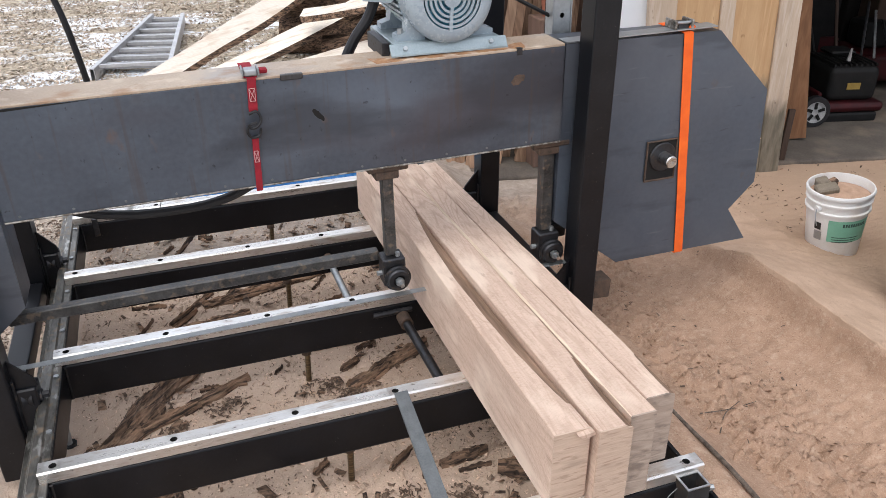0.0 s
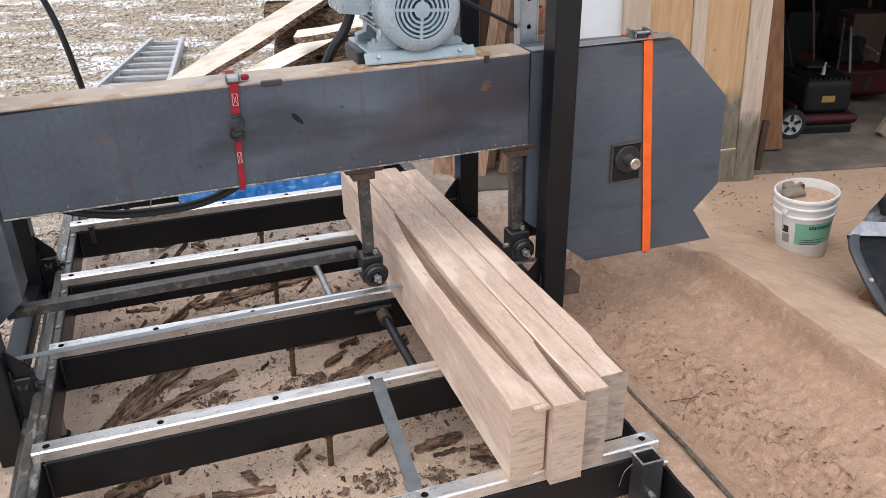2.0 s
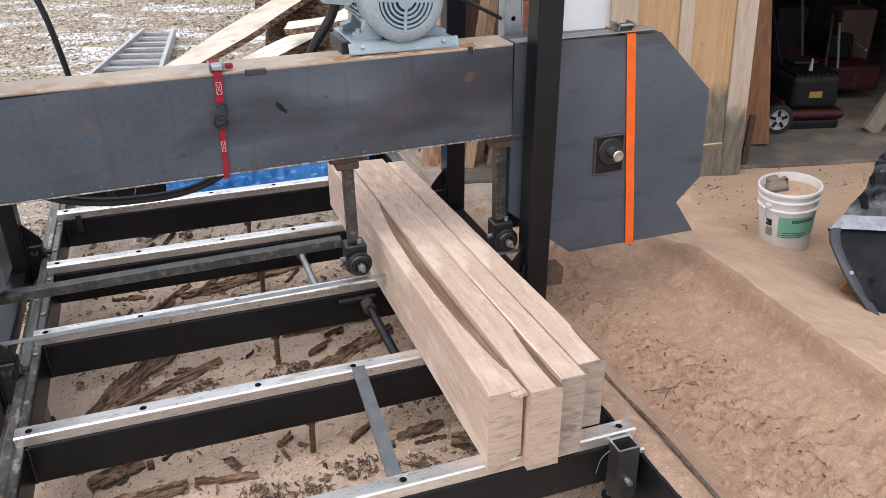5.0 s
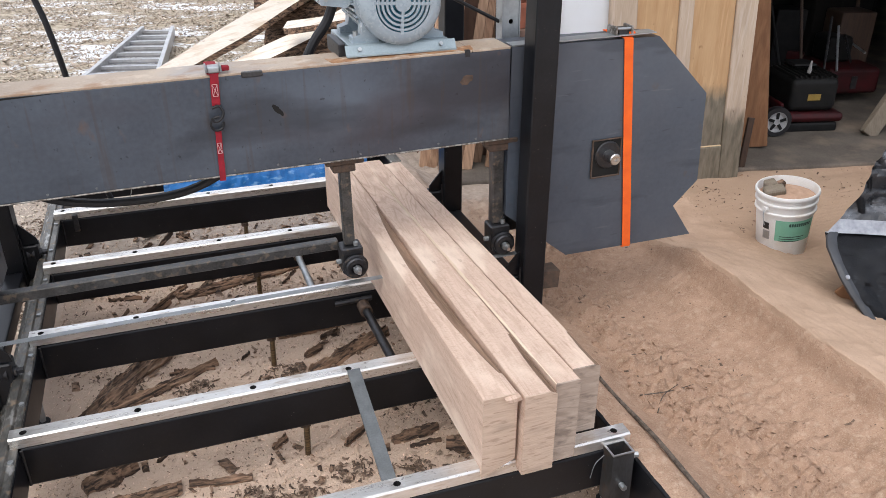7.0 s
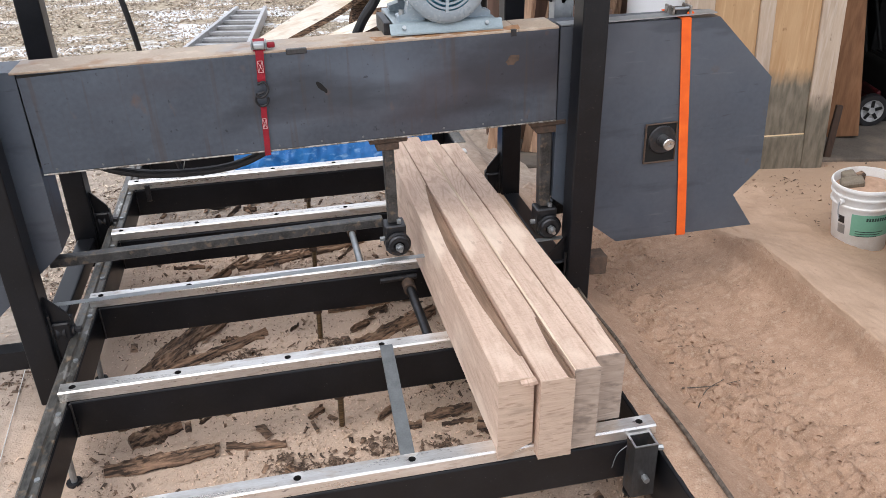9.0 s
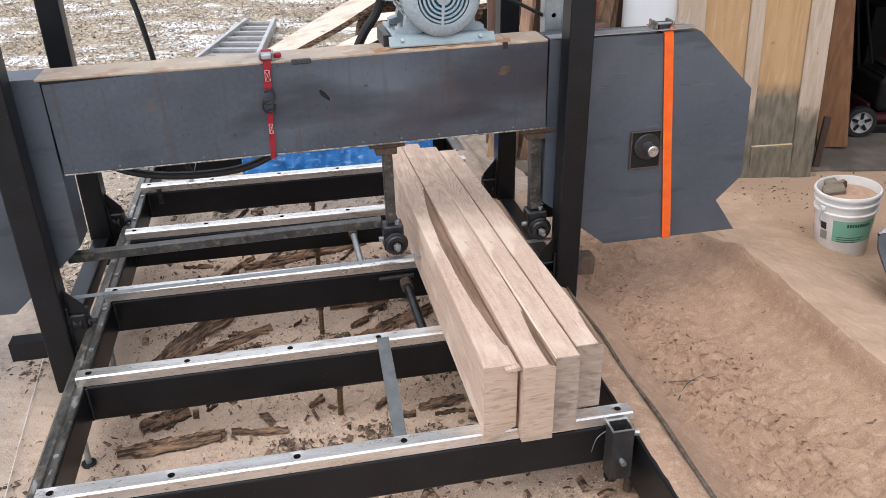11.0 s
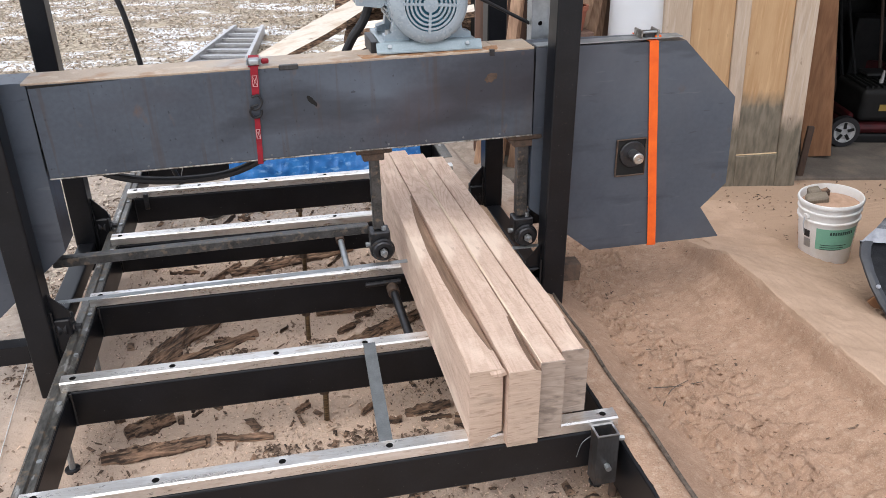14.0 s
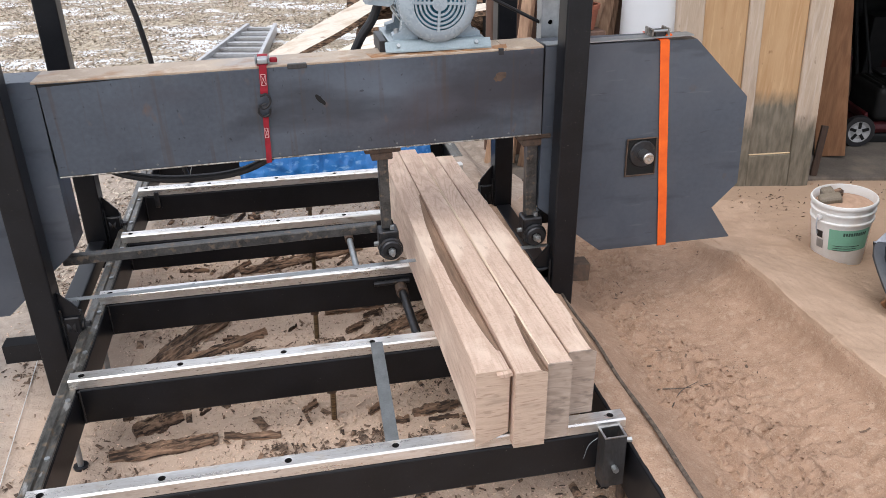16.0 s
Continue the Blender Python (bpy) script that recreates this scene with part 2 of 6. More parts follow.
# silver patches: the tarp's other face and painted highlights on the folds
M_GTARP = mat("black_silver_tarp_glints", (0.045, 0.048, 0.054), (0.02, 0.021, 0.025), rough=0.25, scale=12, bump=0.5, bdist=0.01)
overlay(M_GTARP, (0.22, 0.235, 0.26), 6, 0.5, 0.66, stretch=(1, 1.3, 2.6), strength=0.75, rough=0.3)
M_STARP = mat("silver_tarp", (0.4, 0.42, 0.46), (0.2, 0.21, 0.24), rough=0.4, scale=10, fine=60, bump=0.5, bdist=0.01)
M_HEM = mat("tarp_hem", (0.045, 0.049, 0.057), (0.028, 0.03, 0.035), rough=0.45, scale=20, bump=0.4, bdist=0.006)
M_BLUE = mat("blue_tarp", (0.03, 0.22, 0.58), (0.015, 0.13, 0.4), rough=0.38, scale=9, fine=700, bump=0.25, bdist=0.004)
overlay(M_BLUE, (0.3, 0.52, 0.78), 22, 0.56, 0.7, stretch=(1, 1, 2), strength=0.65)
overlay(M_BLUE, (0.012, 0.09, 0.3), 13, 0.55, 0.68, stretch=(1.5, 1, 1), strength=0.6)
M_ALU = mat("aluminium", (0.66, 0.66, 0.67), (0.5, 0.5, 0.51), rough=0.5, metal=0.7, scale=20)
M_ALUD = mat("dull_grey_aluminium", (0.42, 0.42, 0.43), (0.32, 0.32, 0.33), rough=0.6, metal=0.5, scale=20)
M_TANK = mat("white_enamel", (0.72, 0.74, 0.77), (0.66, 0.68, 0.7), rough=0.35, scale=4, bump=0.02)
# base darkened so that the floor carries the garage's shadow in its colour
M_CONC = mat("concrete", (0.135, 0.114, 0.096), (0.072, 0.06, 0.049), rough=0.9, scale=5, fine=90, bump=0.3)
overlay(M_CONC, (0.36, 0.27, 0.2), 3, 0.5, 0.7, strength=0.4)
# near-black base puts the unlit interior's shade into the colour
M_DARKWALL = mat("garage_wall_painted_shade", (0.014, 0.0125, 0.0115), (0.008, 0.0075, 0.007), rough=0.95, scale=3, spec=0.05)
M_SIDING = mat("brown_siding", (0.2, 0.12, 0.09), (0.12, 0.075, 0.055), rough=0.8, scale=3, stretch=(8, 8, 0.6), bump=0.2)
# red, black and wood bases sunk near black to paint in the garage's shade
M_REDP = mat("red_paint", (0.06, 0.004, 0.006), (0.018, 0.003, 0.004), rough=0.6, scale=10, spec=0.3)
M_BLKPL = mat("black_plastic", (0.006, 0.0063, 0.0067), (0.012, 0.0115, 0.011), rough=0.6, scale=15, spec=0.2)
M_DARKWOOD = mat("dark_brown_wood", (0.07, 0.04, 0.025), (0.035, 0.02, 0.014), rough=0.7, scale=20, stretch=(4, 4, 0.4))
M_YELLOW = mat("yellow_sticker", (0.3, 0.2, 0.04), rough=0.5)
M_WHEEL = mat("grey_wheel_plastic", (0.4, 0.4, 0.4), (0.22, 0.22, 0.22), rough=0.5, scale=25)


def wood(name, light, dark, scale=1.0, along=(0, 1, 0), rough=0.7, bump=0.15, rand=0.0, ring=38.0, contrast=1.0, wave=0.72, saw=0.0):
    """Sawn timber: rings drawn out along the grain, fine fibre and saw marks."""
    m = bpy.data.materials.new(name)
    m.use_nodes = True
    n, l = m.node_tree.nodes, m.node_tree.links
    b = n["Principled BSDF"]
    tc = n.new("ShaderNodeTexCoord")
    oi = n.new("ShaderNodeObjectInfo")
    cmb = n.new("ShaderNodeCombineXYZ")
    for i in range(3):
        l.new(oi.outputs["Random"], cmb.inputs[i])
    ml = n.new("ShaderNodeVectorMath")
    ml.operation = "MULTIPLY_ADD"
    l.new(cmb.outputs[0], ml.inputs[0])
    ml.inputs[1].default_value = (3, 5, 4)
    l.new(tc.outputs["Object"], ml.inputs[2])
    mp = n.new("ShaderNodeMapping")
    mp.inputs["Scale"].default_value = [scale * (0.09 if a else 1.0) for a in along]
    l.new(ml.outputs[0], mp.inputs["Vector"])
    ds = n.new("ShaderNodeTexNoise")
    ds.inputs["Scale"].default_value, ds.inputs["Detail"].default_value = 9.0, 3.0
    l.new(mp.outputs[0], ds.inputs["Vector"])
    va = n.new("ShaderNodeVectorMath")
    va.operation = "MULTIPLY_ADD"
    l.new(ds.outputs["Color"], va.inputs[0])
    va.inputs[1].default_value = (0.09, 0.09, 0.09)
    l.new(mp.outputs[0], va.inputs[2])
    w = n.new("ShaderNodeTexWave")
    w.wave_type = "RINGS"
    w.rings_direction = "Y" if along[1] else ("Z" if along[2] else "X")
    w.inputs["Scale"].default_value, w.inputs["Distortion"].default_value, w.inputs["Detail"].default_value = ring, 2.5, 3.0
    l.new(va.outputs[0], w.inputs["Vector"])
    fb = n.new("ShaderNodeTexNoise")
    fb.inputs["Scale"].default_value, fb.inputs["Detail"].default_value = 160.0, 5.0
    l.new(mp.outputs[0], fb.inputs["Vector"])
    big = n.new("ShaderNodeTexNoise")
    big.inputs["Scale"].default_value, big.inputs["Detail"].default_value = 4.0, 4.0
    l.new(ml.outputs[0], big.inputs["Vector"])
    m1 = n.new("ShaderNodeMix")
    m1.inputs["Factor"].default_value = wave
    l.new(w.outputs["Fac"], m1.inputs["A"])
    l.new(fb.outputs["Fac"], m1.inputs["B"])
    m2 = n.new("ShaderNodeMix")
    m2.inputs["Factor"].default_value = 0.4
    l.new(m1.outputs[0], m2.inputs["A"])
    l.new(big.outputs["Fac"], m2.inputs["B"])
    r = n.new("ShaderNodeValToRGB")
    r.color_ramp.elements[0].position, r.color_ramp.elements[1].position = 0.5 - 0.25 / contrast, 0.5 + 0.22 / contrast
    r.color_ramp.elements[0].color, r.color_ramp.elements[1].color = (*dark, 1), (*light, 1)
    l.new(m2.outputs[0], r.inputs[0])
    out = r.outputs[0]
    if rand:
        hs = n.new("ShaderNodeHueSaturation")
        mr = n.new("ShaderNodeMapRange")
        mr.inputs["To Min"].default_value, mr.inputs["To Max"].default_value = 1 - rand, 1 + rand
        l.new(oi.outputs["Random"], mr.inputs["Value"])
        l.new(mr.outputs[0], hs.inputs["Value"])
        l.new(out, hs.inputs["Color"])
        out = hs.outputs[0]
    l.new(out, b.inputs["Base Color"])
    b.inputs["Roughness"].default_value = rough
    b.inputs["Specular IOR Level"].default_value = 0.25
    bp = n.new("ShaderNodeBump")
    bp.inputs["Strength"].default_value, bp.inputs["Distance"].default_value = bump, 0.003
    hgt = m2.outputs[0]
    if saw:
        sw = n.new("ShaderNodeTexWave")
        sw.wave_type, sw.bands_direction = "BANDS", "Y"
        sw.inputs["Scale"].default_value, sw.inputs["Distortion"].default_value = 30.0, 26.0
        sw.inputs["Detail"].default_value, sw.inputs["Detail Scale"].default_value = 2.0, 0.5
        l.new(ml.outputs[0], sw.inputs["Vector"])
        ad = n.new("ShaderNodeMath")
        ad.operation = "MULTIPLY_ADD"
        ad.inputs[1].default_value = saw
        l.new(sw.outputs["Fac"], ad.inputs[0])
        l.new(m2.outputs[0], ad.inputs[2])
        hgt = ad.outputs[0]
        dk = n.new("ShaderNodeMix")
        dk.data_type = "RGBA"
        dk.blend_type = "MULTIPLY"
        mk = n.new("ShaderNodeMapRange")
        mk.inputs["From Min"].default_value, mk.inputs["From Max"].default_value = 0.35, 0.0
        mk.inputs["To Max"].default_value = saw
        l.new(sw.outputs["Fac"], mk.inputs["Value"])
        l.new(mk.outputs[0], dk.inputs["Factor"])
        l.new(out, dk.inputs["A"])
        dk.inputs["B"].default_value = (0.55, 0.45, 0.38, 1)
        l.new(dk.outputs["Result"], b.inputs["Base Color"])
    l.new(hgt, bp.inputs["Height"])
    l.new(bp.outputs[0], b.inputs["Normal"])
    return m


M_OAK = wood("fresh_sawn_oak", (0.655, 0.495, 0.395), (0.52, 0.378, 0.295), ring=9, contrast=1.15, bump=0.9, wave=0.85, saw=0.12)
overlay(M_OAK, (0.40, 0.27, 0.195), 60, 0.56, 0.7, stretch=(1, 0.1, 1), strength=0.4)
contour(M_OAK, (0.38, 0.255, 0.185), 2.6, 20, 0.46, stretch=(4.2, 0.55, 1.2), width=0.32, patch=2.4)
overlay(M_OAK, (0.43, 0.3, 0.225), 190, 0.55, 0.68, stretch=(0.5, 0.5, 1), strength=0.45)
overlay(M_OAK, (0.36, 0.245, 0.175), 75, 0.58, 0.7, stretch=(1, 0.18, 1), strength=0.35)
overlay(M_OAK, (0.80, 0.66, 0.54), 12, 0.52, 0.66, stretch=(1, 0.35, 1), strength=0.6)
overlay(M_OAK, (0.30, 0.2, 0.15), 34, 0.68, 0.76, stretch=(1, 0.3, 1), strength=0.55)
M_OAKEND = wood("sawn_end_grain", (0.6, 0.46, 0.36), (0.42, 0.31, 0.235), along=(1, 0, 0), ring=10, bump=0.5, scale=1.3, wave=0.9)
contour(M_OAKEND, (0.32, 0.22, 0.155), 6.0, 14, 0.3, stretch=(0.7, 1, 2.2), width=0.25, patch=9.0)
overlay(M_OAKEND, (0.26, 0.2, 0.15), 16, 0.58, 0.74, stretch=(0.5, 1, 1.6), strength=0.5)
overlay(M_OAKEND, (0.3, 0.21, 0.15), 150, 0.56, 0.68, stretch=(0.15, 1, 1), strength=0.6)
M_OAKEND2 = wood("weathered_end_grain", (0.47, 0.38, 0.31), (0.3, 0.235, 0.19), along=(1, 0, 0), ring=10, bump=0.6, scale=1.3, wave=0.8)
contour(M_OAKEND2, (0.18, 0.14, 0.11), 6.0, 18, 0.4, stretch=(0.6, 1, 2.2), width=0.3, patch=12.0)
overlay(M_OAKEND2, (0.15, 0.12, 0.1), 26, 0.54, 0.68, stretch=(0.6, 1, 1.4), strength=0.65)
M_SAP = wood("pale_sapwood", (0.82, 0.7, 0.55), (0.68, 0.55, 0.42), ring=12, bump=0.3)
M_BAR = mat("grey_bar_steel", (0.2, 0.215, 0.22), (0.12, 0.13, 0.135), rough=0.45, metal=0.5, scale=20, bump=0.1)
M_WANE = wood("barky_wane", (0.36, 0.235, 0.16), (0.12, 0.075, 0.05), ring=20, bump=1.0)
M_PINE = wood("pine_panel", (0.58, 0.37, 0.19), (0.5, 0.3, 0.14), along=(0, 0, 1), ring=7, wave=0.8)
M_PINEL = wood("pale_pine_stile", (0.66, 0.5, 0.33), (0.5, 0.35, 0.21), along=(0, 0, 1), ring=14)
M_GREYW = wood("weathered_grey_wood", (0.25, 0.21, 0.16), (0.13, 0.105, 0.08), along=(0, 0, 1), ring=9, bump=0.5, wave=0.85)
M_BROWNB = wood("brown_board", (0.3, 0.155, 0.08), (0.19, 0.09, 0.045), along=(0, 0, 1), ring=16)
M_SLAB = wood("slab_wood", (0.9, 0.83, 0.74), (0.74, 0.65, 0.54), along=(1, 0, 0), ring=20, rand=0.2)
overlay(M_SLAB, (0.5, 0.37, 0.26), 12, 0.52, 0.68, stretch=(0.18, 1.6, 1.6), strength=0.6)
overlay(M_SLAB, (0.22, 0.14, 0.09), 16, 0.66, 0.74, stretch=(0.5, 1, 1), strength=0.7)
M_RACK = wood("rack_board", (0.5, 0.33, 0.22), (0.22, 0.13, 0.085), along=(0, 0, 1), ring=20, rand=0.35)
M_BARK = mat("bark", (0.32, 0.2, 0.13), (0.06, 0.037, 0.025), rough=0.95, scale=26, fine=90, bump=1.0, bdist=0.012, rand=0.3, stretch=(0.22, 1.6, 1.6), ramp=(0.4, 0.6))
overlay(M_BARK, (0.022, 0.015, 0.011), 55, 0.52, 0.6, stretch=(0.14, 1.5, 1.5), strength=0.85)
overlay(M_BARK, (0.36, 0.24, 0.16), 40, 0.58, 0.68, stretch=(0.25, 1.2, 1.2), strength=0.6)
M_CHIP = mat("wood_chips", (0.54, 0.405, 0.305), (0.38, 0.27, 0.195), rough=0.9, scale=20, rand=0.5)
M_PALECHIP = mat("pale_chips", (0.72, 0.56, 0.44), (0.52, 0.38, 0.28), rough=0.9, scale=20, rand=0.35)
M_CLOD = mat("sawdust_clod", (0.4, 0.265, 0.185), (0.29, 0.185, 0.125), rough=0.95, scale=30, bump=0.6, rand=0.2)
M_STRAW = mat("dead_grass", (0.57, 0.495, 0.405), (0.36, 0.3, 0.24), rough=0.9, scale=6, rand=0.4)
M_CHIPD = mat("dark_chips", (0.2, 0.135, 0.095), (0.07, 0.045, 0.032), rough=0.95, scale=20, rand=0.4)
M_LEAF = mat("leaf_litter", (0.45, 0.36, 0.275), (0.25, 0.19, 0.14), rough=0.9, scale=6, rand=0.5)
M_STICK = mat("grey_stick", (0.16, 0.125, 0.1), (0.035, 0.026, 0.02), rough=0.9, scale=60, bump=0.6)


def weathered(name, light, dark, level):
    """Door timber gone grey and damp-stained up to a ragged level."""
    m = wood(name, light, dark, along=(0, 0, 1), ring=7, wave=0.8, bump=0.3)
    if "panel" in name:
        overlay(m, (0.4, 0.22, 0.1), 9, 0.5, 0.7, stretch=(3, 3, 0.35), strength=0.55)
        overlay(m, (0.68, 0.47, 0.28), 16, 0.54, 0.7, stretch=(3, 3, 0.2), strength=0.5)
        overlay(m, (0.2, 0.1, 0.05), 34, 0.68, 0.76, stretch=(1, 1, 0.5), strength=0.6)
    else:
        overlay(m, (0.34, 0.26, 0.2), 7, 0.5, 0.68, stretch=(2, 2, 0.4), strength=0.55)
        overlay(m, (0.66, 0.58, 0.5), 18, 0.52, 0.68, stretch=(3, 3, 0.25), strength=0.4)
        overlay(m, (0.13, 0.08, 0.05), 30, 0.68, 0.74, stretch=(1, 1, 0.4), strength=0.7)
    n, l = m.node_tree.nodes, m.node_tree.links
    b = n["Principled BSDF"]
    src = b.inputs["Base Color"].links[0].from_socket
    tc = n.new("ShaderNodeTexCoord")
    sp = n.new("ShaderNodeSeparateXYZ")
    l.new(tc.outputs["Object"], sp.inputs[0])
    mp = n.new("ShaderNodeMapping")
    mp.inputs["Scale"].default_value = (1, 1, 0.22)
    l.new(tc.outputs["Object"], mp.inputs["Vector"])
    t = n.new("ShaderNodeTexNoise")
    t.inputs["Scale"].default_value, t.inputs["Detail"].default_value = 45.0, 6.0
    l.new(mp.outputs[0], t.inputs["Vector"])
    ma = n.new("ShaderNodeMath")
    ma.operation = "MULTIPLY_ADD"
    ma.inputs[1].default_value = 0.11
    l.new(t.outputs["Fac"], ma.inputs[0])
    l.new(sp.outputs["Z"], ma.inputs[2])
    mr = n.new("ShaderNodeMapRange")
    mr.inputs["From Min"].default_value, mr.inputs["From Max"].default_value = level + 0.1, level + 0.0
    l.new(ma.outputs[0], mr.inputs["Value"])
    cr_ = n.new("ShaderNodeValToRGB")
    cr_.color_ramp.elements[0].position, cr_.color_ramp.elements[1].position = 0.35, 0.65
    cr_.color_ramp.elements[0].color, cr_.color_ramp.elements[1].color = (0.14, 0.122, 0.092, 1), (0.23, 0.2, 0.155, 1)
    l.new(t.outputs["Fac"], cr_.inputs[0])
    mx = n.new("ShaderNodeMix")
    mx.data_type = "RGBA"
    l.new(mr.outputs[0], mx.inputs["Factor"])
    l.new(src, mx.inputs["A"])
    l.new(cr_.outputs[0], mx.inputs["B"])
    l.new(mx.outputs["Result"], b.inputs["Base Color"])
    return m


M_DOORP = weathered("stained_pine_panel", (0.55, 0.36, 0.2), (0.47, 0.295, 0.15), 0.57)
M_DOORS = weathered("stained_pine_stile", (0.56, 0.45, 0.35), (0.43, 0.33, 0.24), 0.42)
overlay(M_BROWNB, (0.13, 0.065, 0.035), 10, 0.5, 0.7, stretch=(3, 3, 0.4), strength=0.5)
overlay(M_SIDING, (0.07, 0.045, 0.035), 8, 0.5, 0.7, stretch=(3, 3, 0.4), strength=0.5)


# ---- building helpers ----
K = 1.25  # metres to a unit of the plan


def part(name, bm, material, parent, label="", smooth=False, origin=(0, 0, 0)):
    """Link a bmesh, given in units of the plan, as one mesh under a thing or a part."""
    o = Vector(origin) * K
    p = parent
    while p is not None:
        o = o + p.location
        p = p.parent
    bm.transform(Matrix.Translation(-o) @ Matrix.Scale(K, 4))
    bmesh.ops.recalc_face_normals(bm, faces=bm.faces)
    me = bpy.data.meshes.new(name)
    bm.to_mesh(me)
    bm.free()
    for mm in (material if isinstance(material, (list, tuple)) else [material]):
        me.materials.append(mm)
    if smooth:
        for f in me.polygons:
            f.use_smooth = True
        if smooth == "box":
            ns = [Vector((0, 0, 0)) for _ in me.vertices]
            for f in me.polygons:
                for v in f.vertices:
                    ns[v] += f.normal * f.area ** 2
            me.normals_split_custom_set_from_vertices([q.normalized() for q in ns])
        else:
            me.set_sharp_from_angle(angle=radians(35))
    ob = new(name, me)
    ob.parent = parent
    if label:
        tagged(ob, label)
    return ob


def thing(name, loc, label, category, group="", kind=""):
    ob = new(name)
    ob.location = Vector(loc) * K
    ob.empty_display_size = 0.05
    return tagged(ob, label, category, group, kind)


def single(name, bm, material, loc, label, category, group="", kind="", smooth=False):
    """A thing made of one mesh, its origin at its base."""
    ob = part(name, bm, material, None, smooth=smooth, origin=loc)
    ob.location = Vector(loc) * K
    return tagged(ob, label, category, group, kind)


def box(bm, x0, x1, y0, y1, z0, z1, bev=0.0, seg=1, mi=0):
    r = bmesh.ops.create_cube(bm, size=1)
    vs = r["verts"]
    for v in vs:
        v.co = Vector((x0 + (v.co.x + 0.5) * (x1 - x0), y0 + (v.co.y + 0.5) * (y1 - y0), z0 + (v.co.z + 0.5) * (z1 - z0)))
    fs = set(f for v in vs for f in v.link_faces)
    for f in fs:
        f.material_index = mi
    if bev:
        es = list({e for v in vs for e in v.link_edges})
        bmesh.ops.bevel(bm, geom=es, offset=bev, segments=seg, affect="EDGES", profile=0.5)
    return bm


def B(*a, **k):
    return box(bmesh.new(), *a, **k)


def cyl(bm, p0, p1, r, seg=16, r2=None, caps=True):
    p0, p1 = Vector(p0), Vector(p1)
    d = p1 - p0
    m = Matrix.Translation((p0 + p1) / 2) @ d.to_track_quat("Z", "Y").to_matrix().to_4x4()
    bmesh.ops.create_cone(bm, cap_ends=caps, segments=seg, radius1=r, radius2=r if r2 is None else r2, depth=d.length, matrix=m)
    return bm


def C(*a, **k):
    return cyl(bmesh.new(), *a, **k)


def hollow(bm, p0, p1, w, h, t, side=(1, 0, 0)):
    """A hollow rectangular tube from p0 to p1: w along side, h across, wall t, open at both ends."""
    p0, p1 = Vector(p0), Vector(p1)
    d = (p1 - p0).normalized()
    s = Vector(side)
    s = (s - d * s.dot(d)).normalized()
    u = d.cross(s)
    rings = []
    for p in (p0, p1):
        for q in (0, t):
            rings.append([bm.verts.new(p + s * a * (w / 2 - q) + u * b * (h / 2 - q)) for a, b in ((1, 1), (-1, 1), (-1, -1), (1, -1))])
    o0, i0, o1, i1 = rings
    for k in range(4):
        j = (k + 1) % 4
        bm.faces.new((o0[k], o0[j], o1[j], o1[k]))
        bm.faces.new((i0[j], i0[k], i1[k], i1[j]))
        bm.faces.new((o0[j], o0[k], i0[k], i0[j]))
        bm.faces.new((o1[k], o1[j], i1[j], i1[k]))
    return bm


def prism(bm, pts, y0, y1, axis="y"):
    """Extrude a polygon of (a, b) points between two depths along an axis."""
    def v3(p, d):
        return Vector((p[0], d, p[1])) if axis == "y" else (Vector((d, p[0], p[1])) if axis == "x" else Vector((p[0], p[1], d)))
    a = [bm.verts.new(v3(p, y0)) for p in pts]
    b = [bm.verts.new(v3(p, y1)) for p in pts]
    bm.faces.new(a)
    bm.faces.new(b[::-1])
    for i in range(len(pts)):
        j = (i + 1) % len(pts)
        bm.faces.new((a[j], a[i], b[i], b[j]))
    return bm


def sweep(bm, pts, r, seg=8, r_end=None):
    """A round bar or cable along a chain of points."""
    pts = [Vector(p) for p in pts]
    rings = []
    for i, p in enumerate(pts):
        d = (pts[min(i + 1, len(pts) - 1)] - pts[max(i - 1, 0)]).normalized()
        s = d.orthogonal().normalized() if i == 0 else (s - d * s.dot(d)).normalized()
        u = d.cross(s)
        rr = r if r_end is None else r + (r_end - r) * i / (len(pts) - 1)
        rings.append([bm.verts.new(p + (s * math.cos(a) + u * math.sin(a)) * rr) for a in (2 * math.pi * k / seg for k in range(seg))])
    for a, b in zip(rings, rings[1:]):
        for k in range(seg):
            bm.faces.new((a[k], a[(k + 1) % seg], b[(k + 1) % seg], b[k]))
    bm.faces.new(rings[0][::-1])
    bm.faces.new(rings[-1])
    return bm


def spline(pts, n=8):
    """Catmull-Rom points through a few given ones."""
    p = [Vector(a) for a in pts]
    p = [p[0] * 2 - p[1]] + p + [p[-1] * 2 - p[-2]]
    out = []
    for i in range(1, len(p) - 2):
        for k in range(n):
            t = k / n
            out.append(0.5 * (2 * p[i] + (p[i + 1] - p[i - 1]) * t + (2 * p[i - 1] - 5 * p[i] + 4 * p[i + 1] - p[i + 2]) * t * t + (3 * p[i] - p[i - 1] - 3 * p[i + 1] + p[i + 2]) * t ** 3))
    return out + [p[-2]]


def lathe(bm, prof, at, axis="z", seg=40):
    """Turn (radius, height) points round an axis through a place."""
    rings = []
    for r, hgt in prof:
        ring = []
        for k in range(seg):
            a = 2 * math.pi * k / seg
            c, s = r * math.cos(a), r * math.sin(a)
            v = (c, s, hgt) if axis == "z" else ((c, hgt, s) if axis == "y" else (hgt, c, s))
            ring.append(bm.verts.new(Vector(at) + Vector(v)))
        rings.append(ring)
    for a, b in zip(rings, rings[1:]):
        for k in range(seg):
            bm.faces.new((a[k], a[(k + 1) % seg], b[(k + 1) % seg], b[k]))
    return bm


